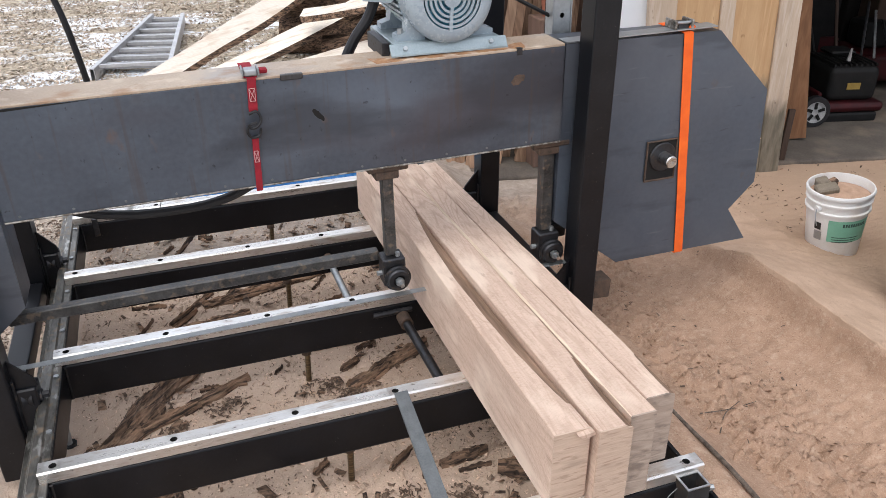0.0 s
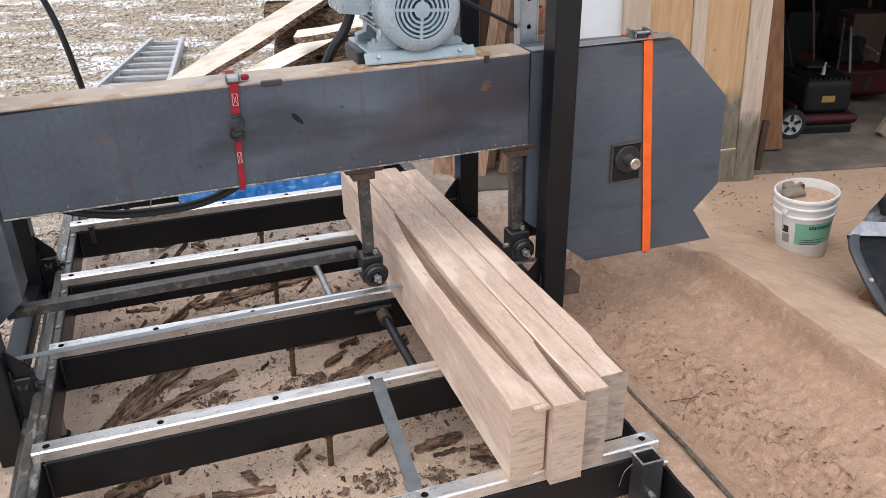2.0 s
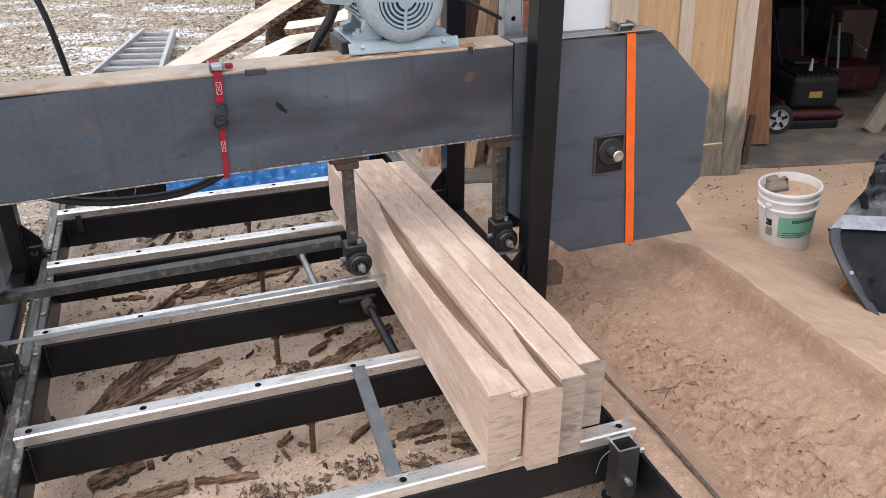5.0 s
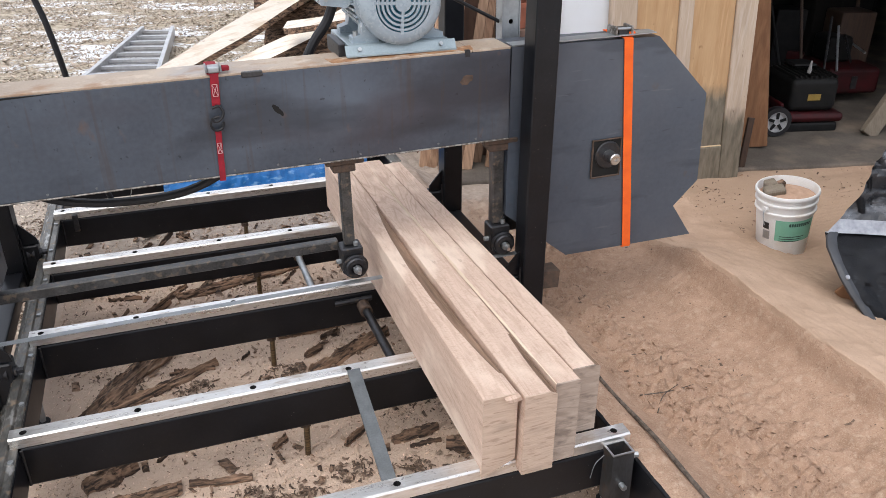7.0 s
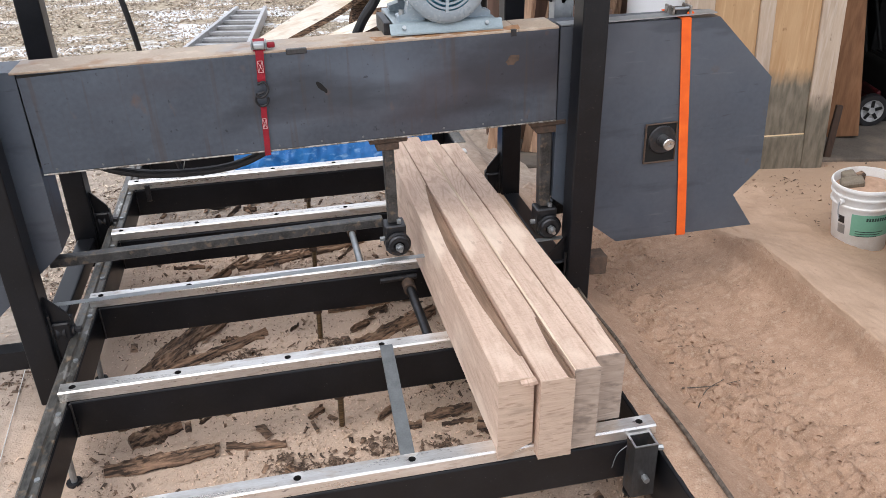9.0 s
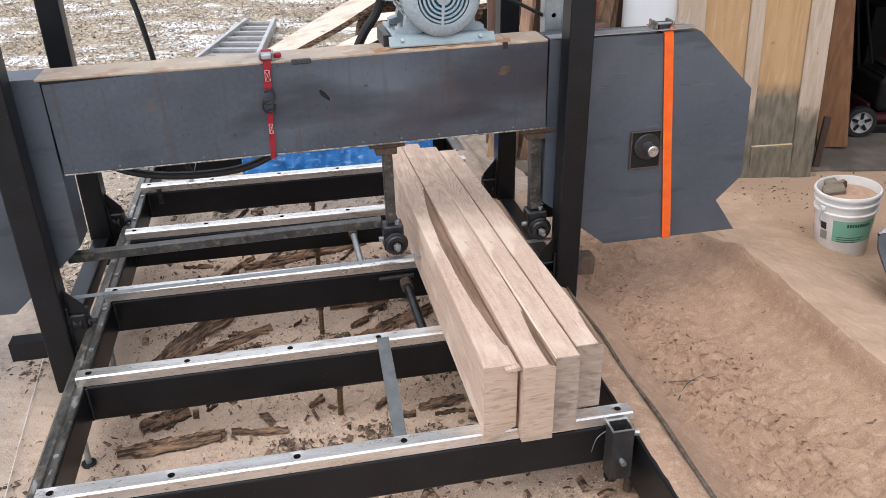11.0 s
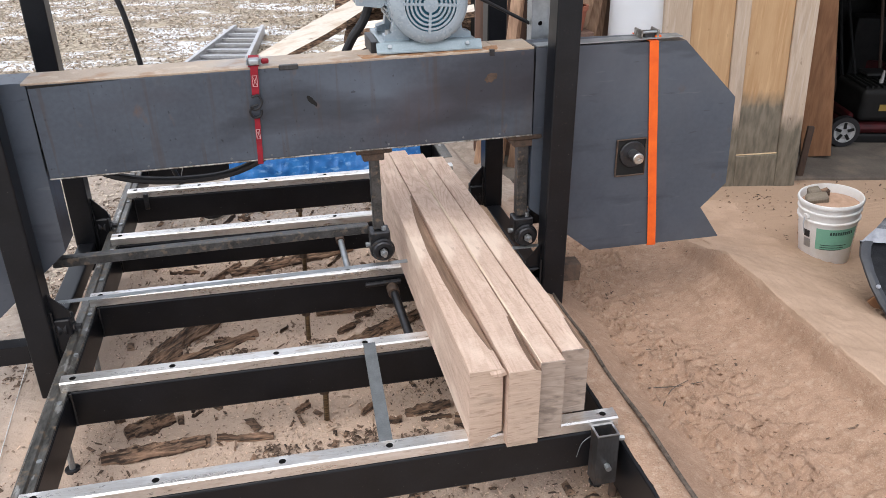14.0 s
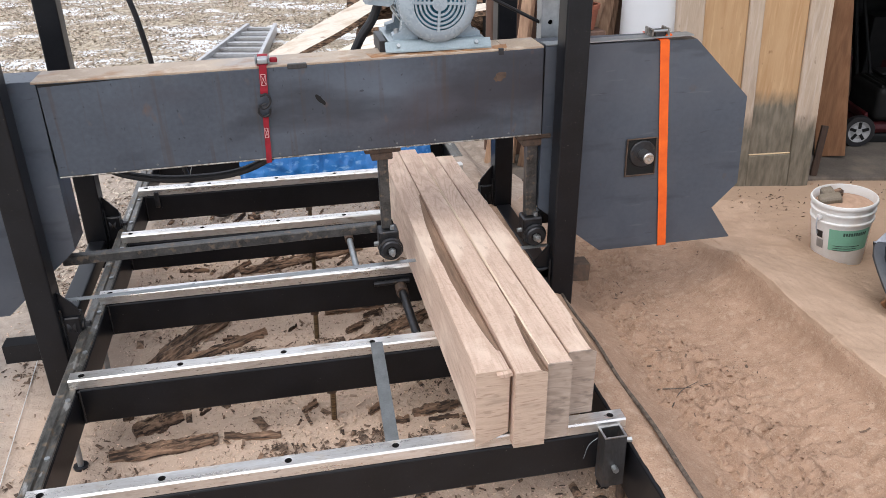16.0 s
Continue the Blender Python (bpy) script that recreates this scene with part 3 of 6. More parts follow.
def wob(x, y, z=0.0, s=1.0):
    return noise.noise(Vector((x * s, y * s, z * s)))


# ---- ground ----
GA = radians(-12)  # turn of the garage

def axis_steps(lo, hi, step, far_lo, far_hi, grow=1.12):
    mid = list(np.arange(lo, hi, step))
    a, d, left = lo, step, []
    while a > far_lo:
        d *= grow
        a -= d
        left.append(a)
    a, d, right = mid[-1], step, []
    while a < far_hi:
        d *= grow
        a += d
        right.append(a)
    return left[::-1] + mid + right


def crest(y):
    """Where the bank of sawdust breaks off."""
    return 0.79 + 0.006 * wob(0, y, 2, 5) + 0.003 * wob(1, y, 4, 13) + 0.09 * max(0.0, y - 0.9)


def berm(x, y):
    """A long bank of sawdust: a broken face towards the mill, a soft back."""
    c = crest(y)
    h = 0.165 * min(1.0, max(0.0, (1.32 - y) / 0.5)) * (1 + 0.03 * wob(3, y, 4, 2))
    if x >= c:
        return h * max(0.0, 1 - (x - c) / 0.62)
    t = min(1.0, max(0.0, (x - 0.46) / (c - 0.46)))
    k = min(1.0, max(0.0, (y - 0.1) / 0.5))
    z = h * 0.56 * t ** (1.5 + 1.1 * k)
    z += h * 0.42 * min(1.0, max(0.0, (x - c + 0.032 + 0.008 * wob(6, y, 3, 11)) / 0.03)) ** 1.2
    ledge = 0.66 + 0.02 * wob(5, y, 1, 4)
    z += 0.014 * min(1.0, max(0.0, (x - ledge) / 0.008)) * min(1.0, h / 0.1) * max(0.0, min(1.0, 0.6 + 2 * wob(2, y, 9, 3)))
    return z


def ground_z(x, y):
    z = 0.01 + 0.012 * wob(x, y, 3.1, 1.3)
    near = max(0.0, 1 - max(0.0, math.hypot(x - 0.2, y - 0.8) - 2.0) / 2.0)
    z += near * (0.006 * wob(x, y, 0, 7) + 0.006 * abs(wob(x, y * 1.6, 5, 19)) + 0.006 * abs(wob(x * 1.3, y, 9, 42)))
    if x > 0.1 and near > 0:
        clod = min(1.0, max(0.0, wob(x, y, 12, 2.1) * 2.0 + 0.75)) * (1.0 - 0.85 * min(1.0, max(0.0, (x - 0.5 - 0.1 * wob(1, y, 3, 3)) / 0.2)))
        z += near * clod * (0.05 * max(0.0, wob(x * 0.7, y * 1.5, 7, 9)) ** 1.3 + 0.05 * max(0.0, wob(x * 0.8, y * 1.5, 2, 21) - 0.05) + 0.04 * max(0.0, wob(x * 0.9, y * 1.3, 4, 38) - 0.08))
    if x > 0.1:
        z += 0.03 * min(1, (x - 0.1) / 0.25) + berm(x, y)
    du, dv = x - 1.77, y - 1.83
    ahead, along = dv * math.cos(GA) - du * math.sin(GA), du * math.cos(GA) + dv * math.sin(GA)
    if along > -1.5 and ahead > -0.3:
        z += (0.004 + 0.006 * wob(x, y, 6, 9) - z) * min(1.0, (ahead + 0.3) / 0.25)
        if ahead > 0.12:
            z = -0.06
    return z


gx = axis_steps(-1.6, 1.3, 0.0078, -260, 260)
gy = axis_steps(-0.6, 2.0, 0.0078, -260, 420)
gv = [(x * K, y * K, ground_z(x, y) * K) for y in gy for x in gx]
nx = len(gx)
gf = [(j * nx + i, j * nx + i + 1, (j + 1) * nx + i + 1, (j + 1) * nx + i) for j in range(len(gy) - 1) for i in range(nx - 1)]
gm = bpy.data.meshes.new("ground")
gm.from_pydata(gv, [], gf)
for f in gm.polygons:
    f.use_smooth = True


def ground_material():
    """Sawdust yard that gives way to a winter lawn with leaf litter and snow."""
    m = mat("sawdust_and_lawn", (0.42, 0.278, 0.194), (0.325, 0.21, 0.143), rough=0.95, scale=16, fine=150, bump=1.0, spec=0.15, bdist=0.012, detail=9.0)
    overlay(m, (0.2, 0.125, 0.08), 9, 0.56, 0.72, strength=0.4)
    overlay(m, (0.2, 0.133, 0.09), 55, 0.58, 0.7, stretch=(1, 1.7, 1), strength=0.3)
    overlay(m, (0.52, 0.39, 0.29), 38, 0.55, 0.7, strength=0.5)
    overlay(m, (0.6, 0.46, 0.35), 200, 0.54, 0.62, strength=0.28)
    overlay(m, (0.12, 0.075, 0.05), 110, 0.64, 0.7, strength=0.5)
    n, l = m.node_tree.nodes, m.node_tree.links
    b = n["Principled BSDF"]
    src = b.inputs["Base Color"].links[0].from_socket
    geo = n.new("ShaderNodeNewGeometry")
    # lawn colours
    t1 = n.new("ShaderNodeTexNoise")
    t1.inputs["Scale"].default_value, t1.inputs["Detail"].default_value, t1.inputs["Roughness"].default_value = 14.0, 10.0, 0.75
    l.new(geo.outputs["Position"], t1.inputs["Vector"])
    r1 = n.new("ShaderNodeValToRGB")
    r1.color_ramp.elements[0].position, r1.color_ramp.elements[1].position = 0.4, 0.6
    r1.color_ramp.elements[0].color, r1.color_ramp.elements[1].color = (0.22, 0.18, 0.13, 1), (0.55, 0.475, 0.37, 1)
    l.new(t1.outputs["Fac"], r1.inputs[0])
    mp = n.new("ShaderNodeMapping")
    mp.inputs["Scale"].default_value = (0.7, 1.5, 1)
    l.new(geo.outputs["Position"], mp.inputs["Vector"])
    t2 = n.new("ShaderNodeTexNoise")
    t2.inputs["Scale"].default_value, t2.inputs["Detail"].default_value, t2.inputs["Roughness"].default_value = 1.1, 12.0, 0.74
    l.new(mp.outputs[0], t2.inputs["Vector"])
    mr = n.new("ShaderNodeMapRange")
    mr.inputs["From Min"].default_value, mr.inputs["From Max"].default_value = 0.495, 0.545
    l.new(t2.outputs["Fac"], mr.inputs["Value"])
    mx = n.new("ShaderNodeMix")
    mx.data_type = "RGBA"
    l.new(mr.outputs[0], mx.inputs["Factor"])
    l.new(r1.outputs[0], mx.inputs["A"])
    mx.inputs["B"].default_value = (0.78, 0.8, 0.83, 1)
    # grey trodden soil between
    sep = n.new("ShaderNodeSeparateXYZ")
    l.new(geo.outputs["Position"], sep.inputs[0])
    t3 = n.new("ShaderNodeTexNoise")
    t3.inputs["Scale"].default_value, t3.inputs["Detail"].default_value = 2.2, 6.0
    l.new(geo.outputs["Position"], t3.inputs["Vector"])

    def edge(sock, lo, hi, amp):
        ma = n.new("ShaderNodeMath")
        ma.operation = "MULTIPLY_ADD"
        l.new(t3.outputs["Fac"], ma.inputs[0])
        ma.inputs[1].default_value = amp * K
        l.new(sock, ma.inputs[2])
        r = n.new("ShaderNodeMapRange")
        r.inputs["From Min"].default_value, r.inputs["From Max"].default_value = (lo + amp / 2) * K, (hi + amp / 2) * K
        l.new(ma.outputs[0], r.inputs["Value"])
        return r.outputs[0]

    nx_ = n.new("ShaderNodeMath")
    nx_.operation = "MULTIPLY"
    nx_.inputs[1].default_value = -1.0
    l.new(sep.outputs["X"], nx_.inputs[0])
    ins_a = edge(nx_.outputs[0], -0.02, 0.12, 0.1)
    ins_b = edge(sep.outputs["Y"], -1.5, -0.9, 0.6)
    ins_m = n.new("ShaderNodeMath")
    ins_m.operation = "MULTIPLY"
    l.new(ins_a, ins_m.inputs[0])
    l.new(ins_b, ins_m.inputs[1])
    inside = ins_m.outputs[0]
    sc_ = n.new("ShaderNodeMath")
    sc_.operation = "MULTIPLY"
    sc_.inputs[1].default_value = 0.6
    l.new(inside, sc_.inputs[0])
    mi = n.new("ShaderNodeMix")
    mi.data_type = "RGBA"
    l.new(sc_.outputs[0], mi.inputs["Factor"])
    l.new(src, mi.inputs["A"])
    mi.inputs["B"].default_value = (0.64, 0.51, 0.41, 1)
    src = mi.outputs["Result"]
    rt_a = edge(sep.outputs["X"], 0.80, 0.83, 0.06)
    rt_b = edge(nx_.outputs[0], -2.6, -2.2, 0.2)
    rt_m = n.new("ShaderNodeMath")
    rt_m.operation = "MULTIPLY"
    l.new(rt_a, rt_m.inputs[0])
    l.new(rt_b, rt_m.inputs[1])
    rt_s = n.new("ShaderNodeMath")
    rt_s.operation = "MULTIPLY"
    rt_s.inputs[1].default_value = 0.72
    l.new(rt_m.outputs[0], rt_s.inputs[0])
    mp_ = n.new("ShaderNodeMix")
    mp_.data_type = "RGBA"
    l.new(rt_s.outputs[0], mp_.inputs["Factor"])
    l.new(src, mp_.inputs["A"])
    mp_.inputs["B"].default_value = (0.42, 0.3, 0.212, 1)
    src = mp_.outputs["Result"]
    far = edge(sep.outputs["Y"], 2.9, 3.7, 1.0)
    ny_ = n.new("ShaderNodeMath")
    ny_.operation = "MULTIPLY"
    ny_.inputs[1].default_value = -1.0
    l.new(sep.outputs["Y"], ny_.inputs[0])
    for more in (edge(ny_.outputs[0], 2.4, 3.6, 1.0), edge(nx_.outputs[0], 2.6, 3.6, 1.0), edge(sep.outputs["X"], 5.0, 6.5, 1.0)):
        mm_ = n.new("ShaderNodeMath")
        mm_.operation = "MAXIMUM"
        l.new(far, mm_.inputs[0])
        l.new(more, mm_.inputs[1])
        far = mm_.outputs[0]
    neg = n.new("ShaderNodeMath")
    neg.operation = "MULTIPLY"
    neg.inputs[1].default_value = -1.0
    l.new(sep.outputs["X"], neg.inputs[0])
    left = edge(neg.outputs[0], 1.5, 1.75, 0.4)
    back = edge(sep.outputs["Y"], 1.45, 2.0, 0.6)
    right = edge(sep.outputs["X"], 0.6, 1.1, 0.4)
    inv = n.new("ShaderNodeMath")
    inv.operation = "SUBTRACT"
    inv.inputs[0].default_value = 1.0
    l.new(right, inv.inputs[1])
    bk = n.new("ShaderNodeMath")
    bk.operation = "MULTIPLY"
    l.new(back, bk.inputs[0])
    l.new(inv.outputs[0], bk.inputs[1])
    soil = n.new("ShaderNodeMath")
    soil.operation = "MAXIMUM"
    l.new(left, soil.inputs[0])
    l.new(bk.outputs[0], soil.inputs[1])
    sl = n.new("ShaderNodeMath")
    sl.operation = "MULTIPLY"
    sl.inputs[1].default_value = 0.75
    l.new(soil.outputs[0], sl.inputs[0])
    m0 = n.new("ShaderNodeMix")
    m0.data_type = "RGBA"
    l.new(sl.outputs[0], m0.inputs["Factor"])
    l.new(src, m0.inputs["A"])
    r2 = n.new("ShaderNodeValToRGB")
    r2.color_ramp.elements[0].position, r2.color_ramp.elements[1].position = 0.35, 0.65
    r2.color_ramp.elements[0].color, r2.color_ramp.elements[1].color = (0.25, 0.22, 0.19, 1), (0.48, 0.42, 0.365, 1)
    l.new(t1.outputs["Fac"], r2.inputs[0])
    l.new(r2.outputs[0], m0.inputs["B"])
    m1 = n.new("ShaderNodeMix")
    m1.data_type = "RGBA"
    l.new(far, m1.inputs["Factor"])
    l.new(m0.outputs["Result"], m1.inputs["A"])
    l.new(mx.outputs["Result"], m1.inputs["B"])
    l.new(m1.outputs["Result"], b.inputs["Base Color"])
    return m


M_GROUND = ground_material()
gm.materials.append(M_GROUND)
tagged(new("ground", gm), "sawdust-covered yard running into a patchy snowy lawn", "ground", kind="structure")

# crust of packed sawdust with a broken edge
M_CRUST = mat("fine_pale_sawdust", (0.5, 0.355, 0.257), (0.4, 0.28, 0.198), rough=0.95, scale=7, fine=170, bump=0.6, spec=0.15, bdist=0.005)
overlay(M_CRUST, (0.25, 0.17, 0.12), 60, 0.6, 0.72, strength=0.4)
overlay(M_CRUST, (0.3, 0.2, 0.14), 4, 0.56, 0.72, strength=0.4)
cr = bmesh.new()
crow = []
for j in range(300):
    y = -1.6 + 3.25 * j / 299
    e = crest(y)
    foot = 0.008 + 0.008 * wob(2, y, 7, 8) + 0.005 * wob(3, y, 7, 31)
    r = [cr.verts.new((e - foot, y, ground_z(e - foot, y) - 0.006)), cr.verts.new((e - foot * 0.45 + 0.003 * wob(4, y, 2, 22), y, ground_z(e - foot, y) + 0.006)), cr.verts.new((e, y, ground_z(e, y) + 0.009))]
    for k in range(1, 71):
        x = e + (k / 70) ** 1.25 * 0.62
        crack = 0.014 * math.exp(-((x - e - 0.075 - 0.02 * wob(2, y, 5, 3)) / 0.004) ** 2) * min(1.0, max(0.0, 4 * wob(0, y, 3, 2.5)))
        r.append(cr.verts.new((x, y, ground_z(x, y) + 0.011 - 0.02 * (k / 70) ** 2 - crack + 0.004 * wob(x, y, 2, 9))))
    crow.append(r)
for a, b in zip(crow, crow[1:]):
    for k in range(72):
        cr.faces.new((a[k], a[k + 1], b[k + 1], b[k]))
CRUST = cr

# ---- garage, turned a little to the mill ----

def gw(u, v, z=0.0):
    return (1.77 + u * math.cos(GA) - v * math.sin(GA), 1.83 + u * math.sin(GA) + v * math.cos(GA), z)


def gturn(bm):
    bm.transform(Matrix.Translation((1.77, 1.83, 0)) @ Matrix.Rotation(GA, 4, "Z"))
    return bm


def gpiece(name, bm, material, label, category):
    return single(name, gturn(bm), material, gw(1.5, 2), label, category, kind="structure")


single("sawdust_crust", CRUST, M_CRUST, (1.2, 0.2, 0.0), "packed layer of tan sawdust with a broken edge", "sawdust", kind="stuff", smooth=True)
bm = B(-1.6, 5.0, 0.05, 5.0, -0.3, 0.022, bev=0.012, seg=2)
gpiece("floor", bm, M_CONC, "dusty concrete garage floor slab, darkened in colour for the garage's shade", "floor")
gpiece("wall_back", B(-1.6, 5.0, 4.9, 5.0, 0.02, 2.6), M_DARKWALL, "garage back wall with its shade painted near black", "wall")
gpiece("wall_left", B(-1.55, -1.45, 0.5, 4.9, 0.02, 2.6), M_DARKWALL, "garage side wall with its shade painted near black", "wall")
gpiece("wall_right", B(4.9, 5.0, 0.15, 4.9, 0.02, 2.6), M_DARKWALL, "garage side wall with its shade painted near black", "wall")
gpiece("wall_front", B(-1.6, 0.12, 0.42, 0.5, 0.02, 2.6), M_SIDING, "brown wooden garage front wall", "wall")
# unseen wall and lintel, added to narrow the opening and darken the inside
gpiece("wall_front", B(1.75, 4.9, 0.1, 0.2, 0.02, 2.6), M_SIDING, "brown wooden garage front wall", "wall")
gpiece("wall_lintel", B(0.12, 1.75, 0.1, 0.5, 1.66, 2.6), M_SIDING, "unseen wooden wall over the garage opening, added to cut the light", "wall")
gpiece("ceiling", B(-1.6, 5.0, 0.0, 5.0, 2.6, 2.72), M_DARKWALL, "garage ceiling with its shade painted near black", "ceiling")

# ---- the mill's bed ----
BUNKS = (-0.004, 0.453, 0.913, 1.366, 1.822, 2.28)
HOLES = (-0.038, -0.30, -0.576, -0.827, -1.108, -1.366)
bed = thing("sawmill_bed", (-0.7, 1.0, 0.0), "black steel band sawmill bed with bright bunk strips", "sawmill bed")


def strip(y, w=0.043, z0=0.241, z1=0.27, x0=-1.397, x1=-0.004):
    """Bright steel strip with round bolt holes drilled through its top."""
    bm = bmesh.new()
    ya, yb = y - w / 2, y + w / 2
    c = 0.004

    def quad(*p):
        bm.faces.new([bm.verts.new(q) for q in p])
    cuts = sorted(HOLES)
    xs = x0
    for hx in cuts + [None]:
        xe = x1 if hx is None else hx - 0.018
        quad((xs, ya + c, z1), (xe, ya + c, z1), (xe, yb - c, z1), (xs, yb - c, z1))
        if hx is None:
            break
        n = 16
        ring, rim, low = [], [], []
        for k in range(n):
            a = 2 * math.pi * k / n
            ca, sa = math.cos(a), math.sin(a)
            q = min(0.018 / max(1e-6, abs(ca)), (w / 2 - c) / max(1e-6, abs(sa)))
            rim.append(bm.verts.new((hx + q * ca, y + q * sa, z1)))
            ring.append(bm.verts.new((hx + 0.0085 * ca, y + 0.0085 * sa, z1 - 0.001)))
            low.append(bm.verts.new((hx + 0.0075 * ca, y + 0.0075 * sa, z1 - 0.014)))
        for k in range(n):
            j = (k + 1) % n
            bm.faces.new((rim[k], rim[j], ring[j], ring[k]))
            f = bm.faces.new((ring[k], ring[j], low[j], low[k]))
            f.material_index = 1
        f = bm.faces.new(low)
        f.material_index = 1
        for sx, sy in ((1, 1), (-1, 1), (-1, -1), (1, -1)):
            corner = bm.verts.new((hx + sx * 0.018, y + sy * (w / 2 - c), z1))
            ks = [k for k in range(n) if (math.cos(2 * math.pi * k / n) * sx > 1e-6 and math.sin(2 * math.pi * k / n) * sy > 1e-6)]
            done = set()
            for k in ks:
                for j in ((k + 1) % n, (k - 1) % n):
                    if frozenset((k, j)) in done:
                        continue
                    done.add(frozenset((k, j)))
                    pa, pb = rim[k].co, rim[j].co
                    if abs(pa.x - pb.x) > 1e-5 and abs(pa.y - pb.y) > 1e-5:
                        bm.faces.new((rim[k], rim[j], corner))
        xs = hx + 0.018
    prof = [(ya + c, z1), (ya, z1 - c), (ya, z0), (yb, z0), (yb, z1 - c), (yb - c, z1)]
    for (a, b) in zip(prof, prof[1:]):
        quad((x0, *a), (x1, *a), (x1, *b), (x0, *b))
    for x in (x0, x1):
        quad(*[(x, *p) for p in prof])
    return bm


for i, y in enumerate(BUNKS):
    t = part("bunk", B(-1.376, -0.006, y - 0.025, y + 0.025, 0.128, 0.2395, bev=0.005, seg=2), M_BLACK, bed, "black painted square steel bunk")
    part("steel_strip", strip(y), [M_STRIP, M_HOLE], t, "bright worn steel strip with bolt holes")
    if i == 4:
        part("hanging_clip", B(-1.335, -1.315, y - 0.036, y - 0.0285, 0.19, 0.262, bev=0.003), M_DARKSTEEL, t, "small steel clip hanging on the bunk")
    part("weld_bead", sweep(bmesh.new(), [(-1.374 + 0.002 * wob(k, i, 0, 9), y - 0.027, 0.132 + k * 0.0105) for k in range(11)], 0.004, 6), M_DARKSTEEL, t)
# long rails
for k in range(2):
    if k == 0:
        r = part("rail", B(-1.432, -1.378, -1.25, 2.75, 0.125, 0.236, bev=0.006, seg=2), M_BLACK, bed, "black steel side rail")
        part("rail_cap", B(-1.428, -1.380, -1.25, 2.75, 0.2365, 0.2425, bev=0.002), M_RAIL, r, "greasy flat steel track")
        part("rail_track", prism(bmesh.new(), [(-1.425, 0.2425), (-1.398, 0.2425), (-1.402, 0.249), (-1.421, 0.249)], -1.25, 2.75), M_RAIL, r)
        part("rail_flange", B(-1.462, -1.4325, -1.25, 2.75, 0.172, 0.179, bev=0.002), M_RAIL, r)
    else:
        r = part("rail", B(-0.0045, 0.052, -1.25, 2.75, 0.06, 0.215, bev=0.006, seg=2), M_BLACK, bed, "black steel side rail")
        part("rail_cap", B(-0.002, 0.05, 2.05, 2.75, 0.2155, 0.2215, bev=0.002), M_RAIL, r, "greasy flat steel track")
for y in np.arange(-1.0, 2.6, 0.23):
    bmb = C((-1.39, y, 0.242), (-1.39, y, 0.247), 0.007, 8)
    part("rail_bolt", bmb, M_GALV, bed)
# levelling legs with threaded rods
for x, y, l in ((-0.703, 0.455, 1), (-0.727, 0.912, 1), (-0.71, 1.355, 1), (-1.405, 0.39, 0), (-1.405, 0.84, 0), (-1.405, 1.75, 0), (-0.02, 0.03, 0), (-0.7, 0.0, 1), (-1.405, -0.6, 0), (0.02, 1.6, 0), (-0.7, 1.81, 1), (-0.7, 2.27, 1)):
    g = ground_z(x, y)
    leg = part("levelling_leg", C((x, y, g - 0.02), (x + 0.004, y, 0.15), 0.0085, 10), M_BRASS if l else M_GALV, bed, "threaded levelling leg standing in sawdust", smooth=True)
    part("nut", C((x, y, 0.112), (x, y, 0.126), 0.016, 6), M_RUST, leg)
    if not l:
        part("foot", C((x, y, g - 0.012), (x, y, g + 0.006), 0.02, 10), M_DARKSTEEL, leg)
# log stops: round bars between bunks
for x, y0, y1, z, r, ms in ((-0.426, 0.485, 0.886, 0.2, 0.014, M_DARKSTEEL), (-0.562, 0.938, 1.33, 0.2, 0.0115, M_GALV)):
    p = part("clamp_bar", C((x, y0, z), (x - 0.005, y1, z), r, 14), ms, bed, "round steel clamp bar", smooth=True)
    part("collar", C((x - 0.005, y1 - 0.055, z), (x - 0.005, y1 - 0.005, z), r * 1.45, 14), M_RUST, p, "rusty collar", smooth=True)
part("clamp_pin", C((-0.52, 0.885, 0.215), (-0.40, 0.885, 0.218), 0.009, 10), M_DARKSTEEL, bed, smooth=True)
# open stake pocket at the front bunk
pk = part("stake_pocket", hollow(bmesh.new(), (-0.047, -0.052, 0.105), (-0.047, -0.048, 0.252), 0.056, 0.046, 0.004), M_POCKET, bed, "open square steel stake pocket")
part("pocket_rim", hollow(bmesh.new(), (-0.047, -0.048, 0.2522), (-0.047, -0.048, 0.2545), 0.0575, 0.0475, 0.005), M_BRIGHT, pk, "bright cut edge")
part("bolt", C((-0.047, -0.09, 0.165), (-0.047, -0.07, 0.165), 0.0075, 6), M_GALV, pk)
part("bolt", C((-0.019, -0.055, 0.23), (0.0, -0.06, 0.232), 0.007, 6), M_GALV, pk)
part("pocket_wire", sweep(bmesh.new(), spline([(-0.08, -0.04, 0.235), (-0.105, -0.045, 0.22), (-0.118, -0.05, 0.185)], 5), 0.001, 5), M_BAR, pk)
part("pocket_rod", C((0.0, -0.03, 0.02), (-0.002, -0.03, 0.2), 0.011, 10), M_RUST, pk, "rusty rod", smooth=True)

# loose flat bar between two bunks
bar = bmesh.new()
hollow(bar, (-0.566, 0.438, 0.272), (-0.576, 0.012, 0.205), 0.034, 0.007, 0.0034)
single("flat_bar", bar, M_BAR, (-0.57, 0.2, 0.2), "loose grey steel flat bar leaning between bunks", "metal bar")

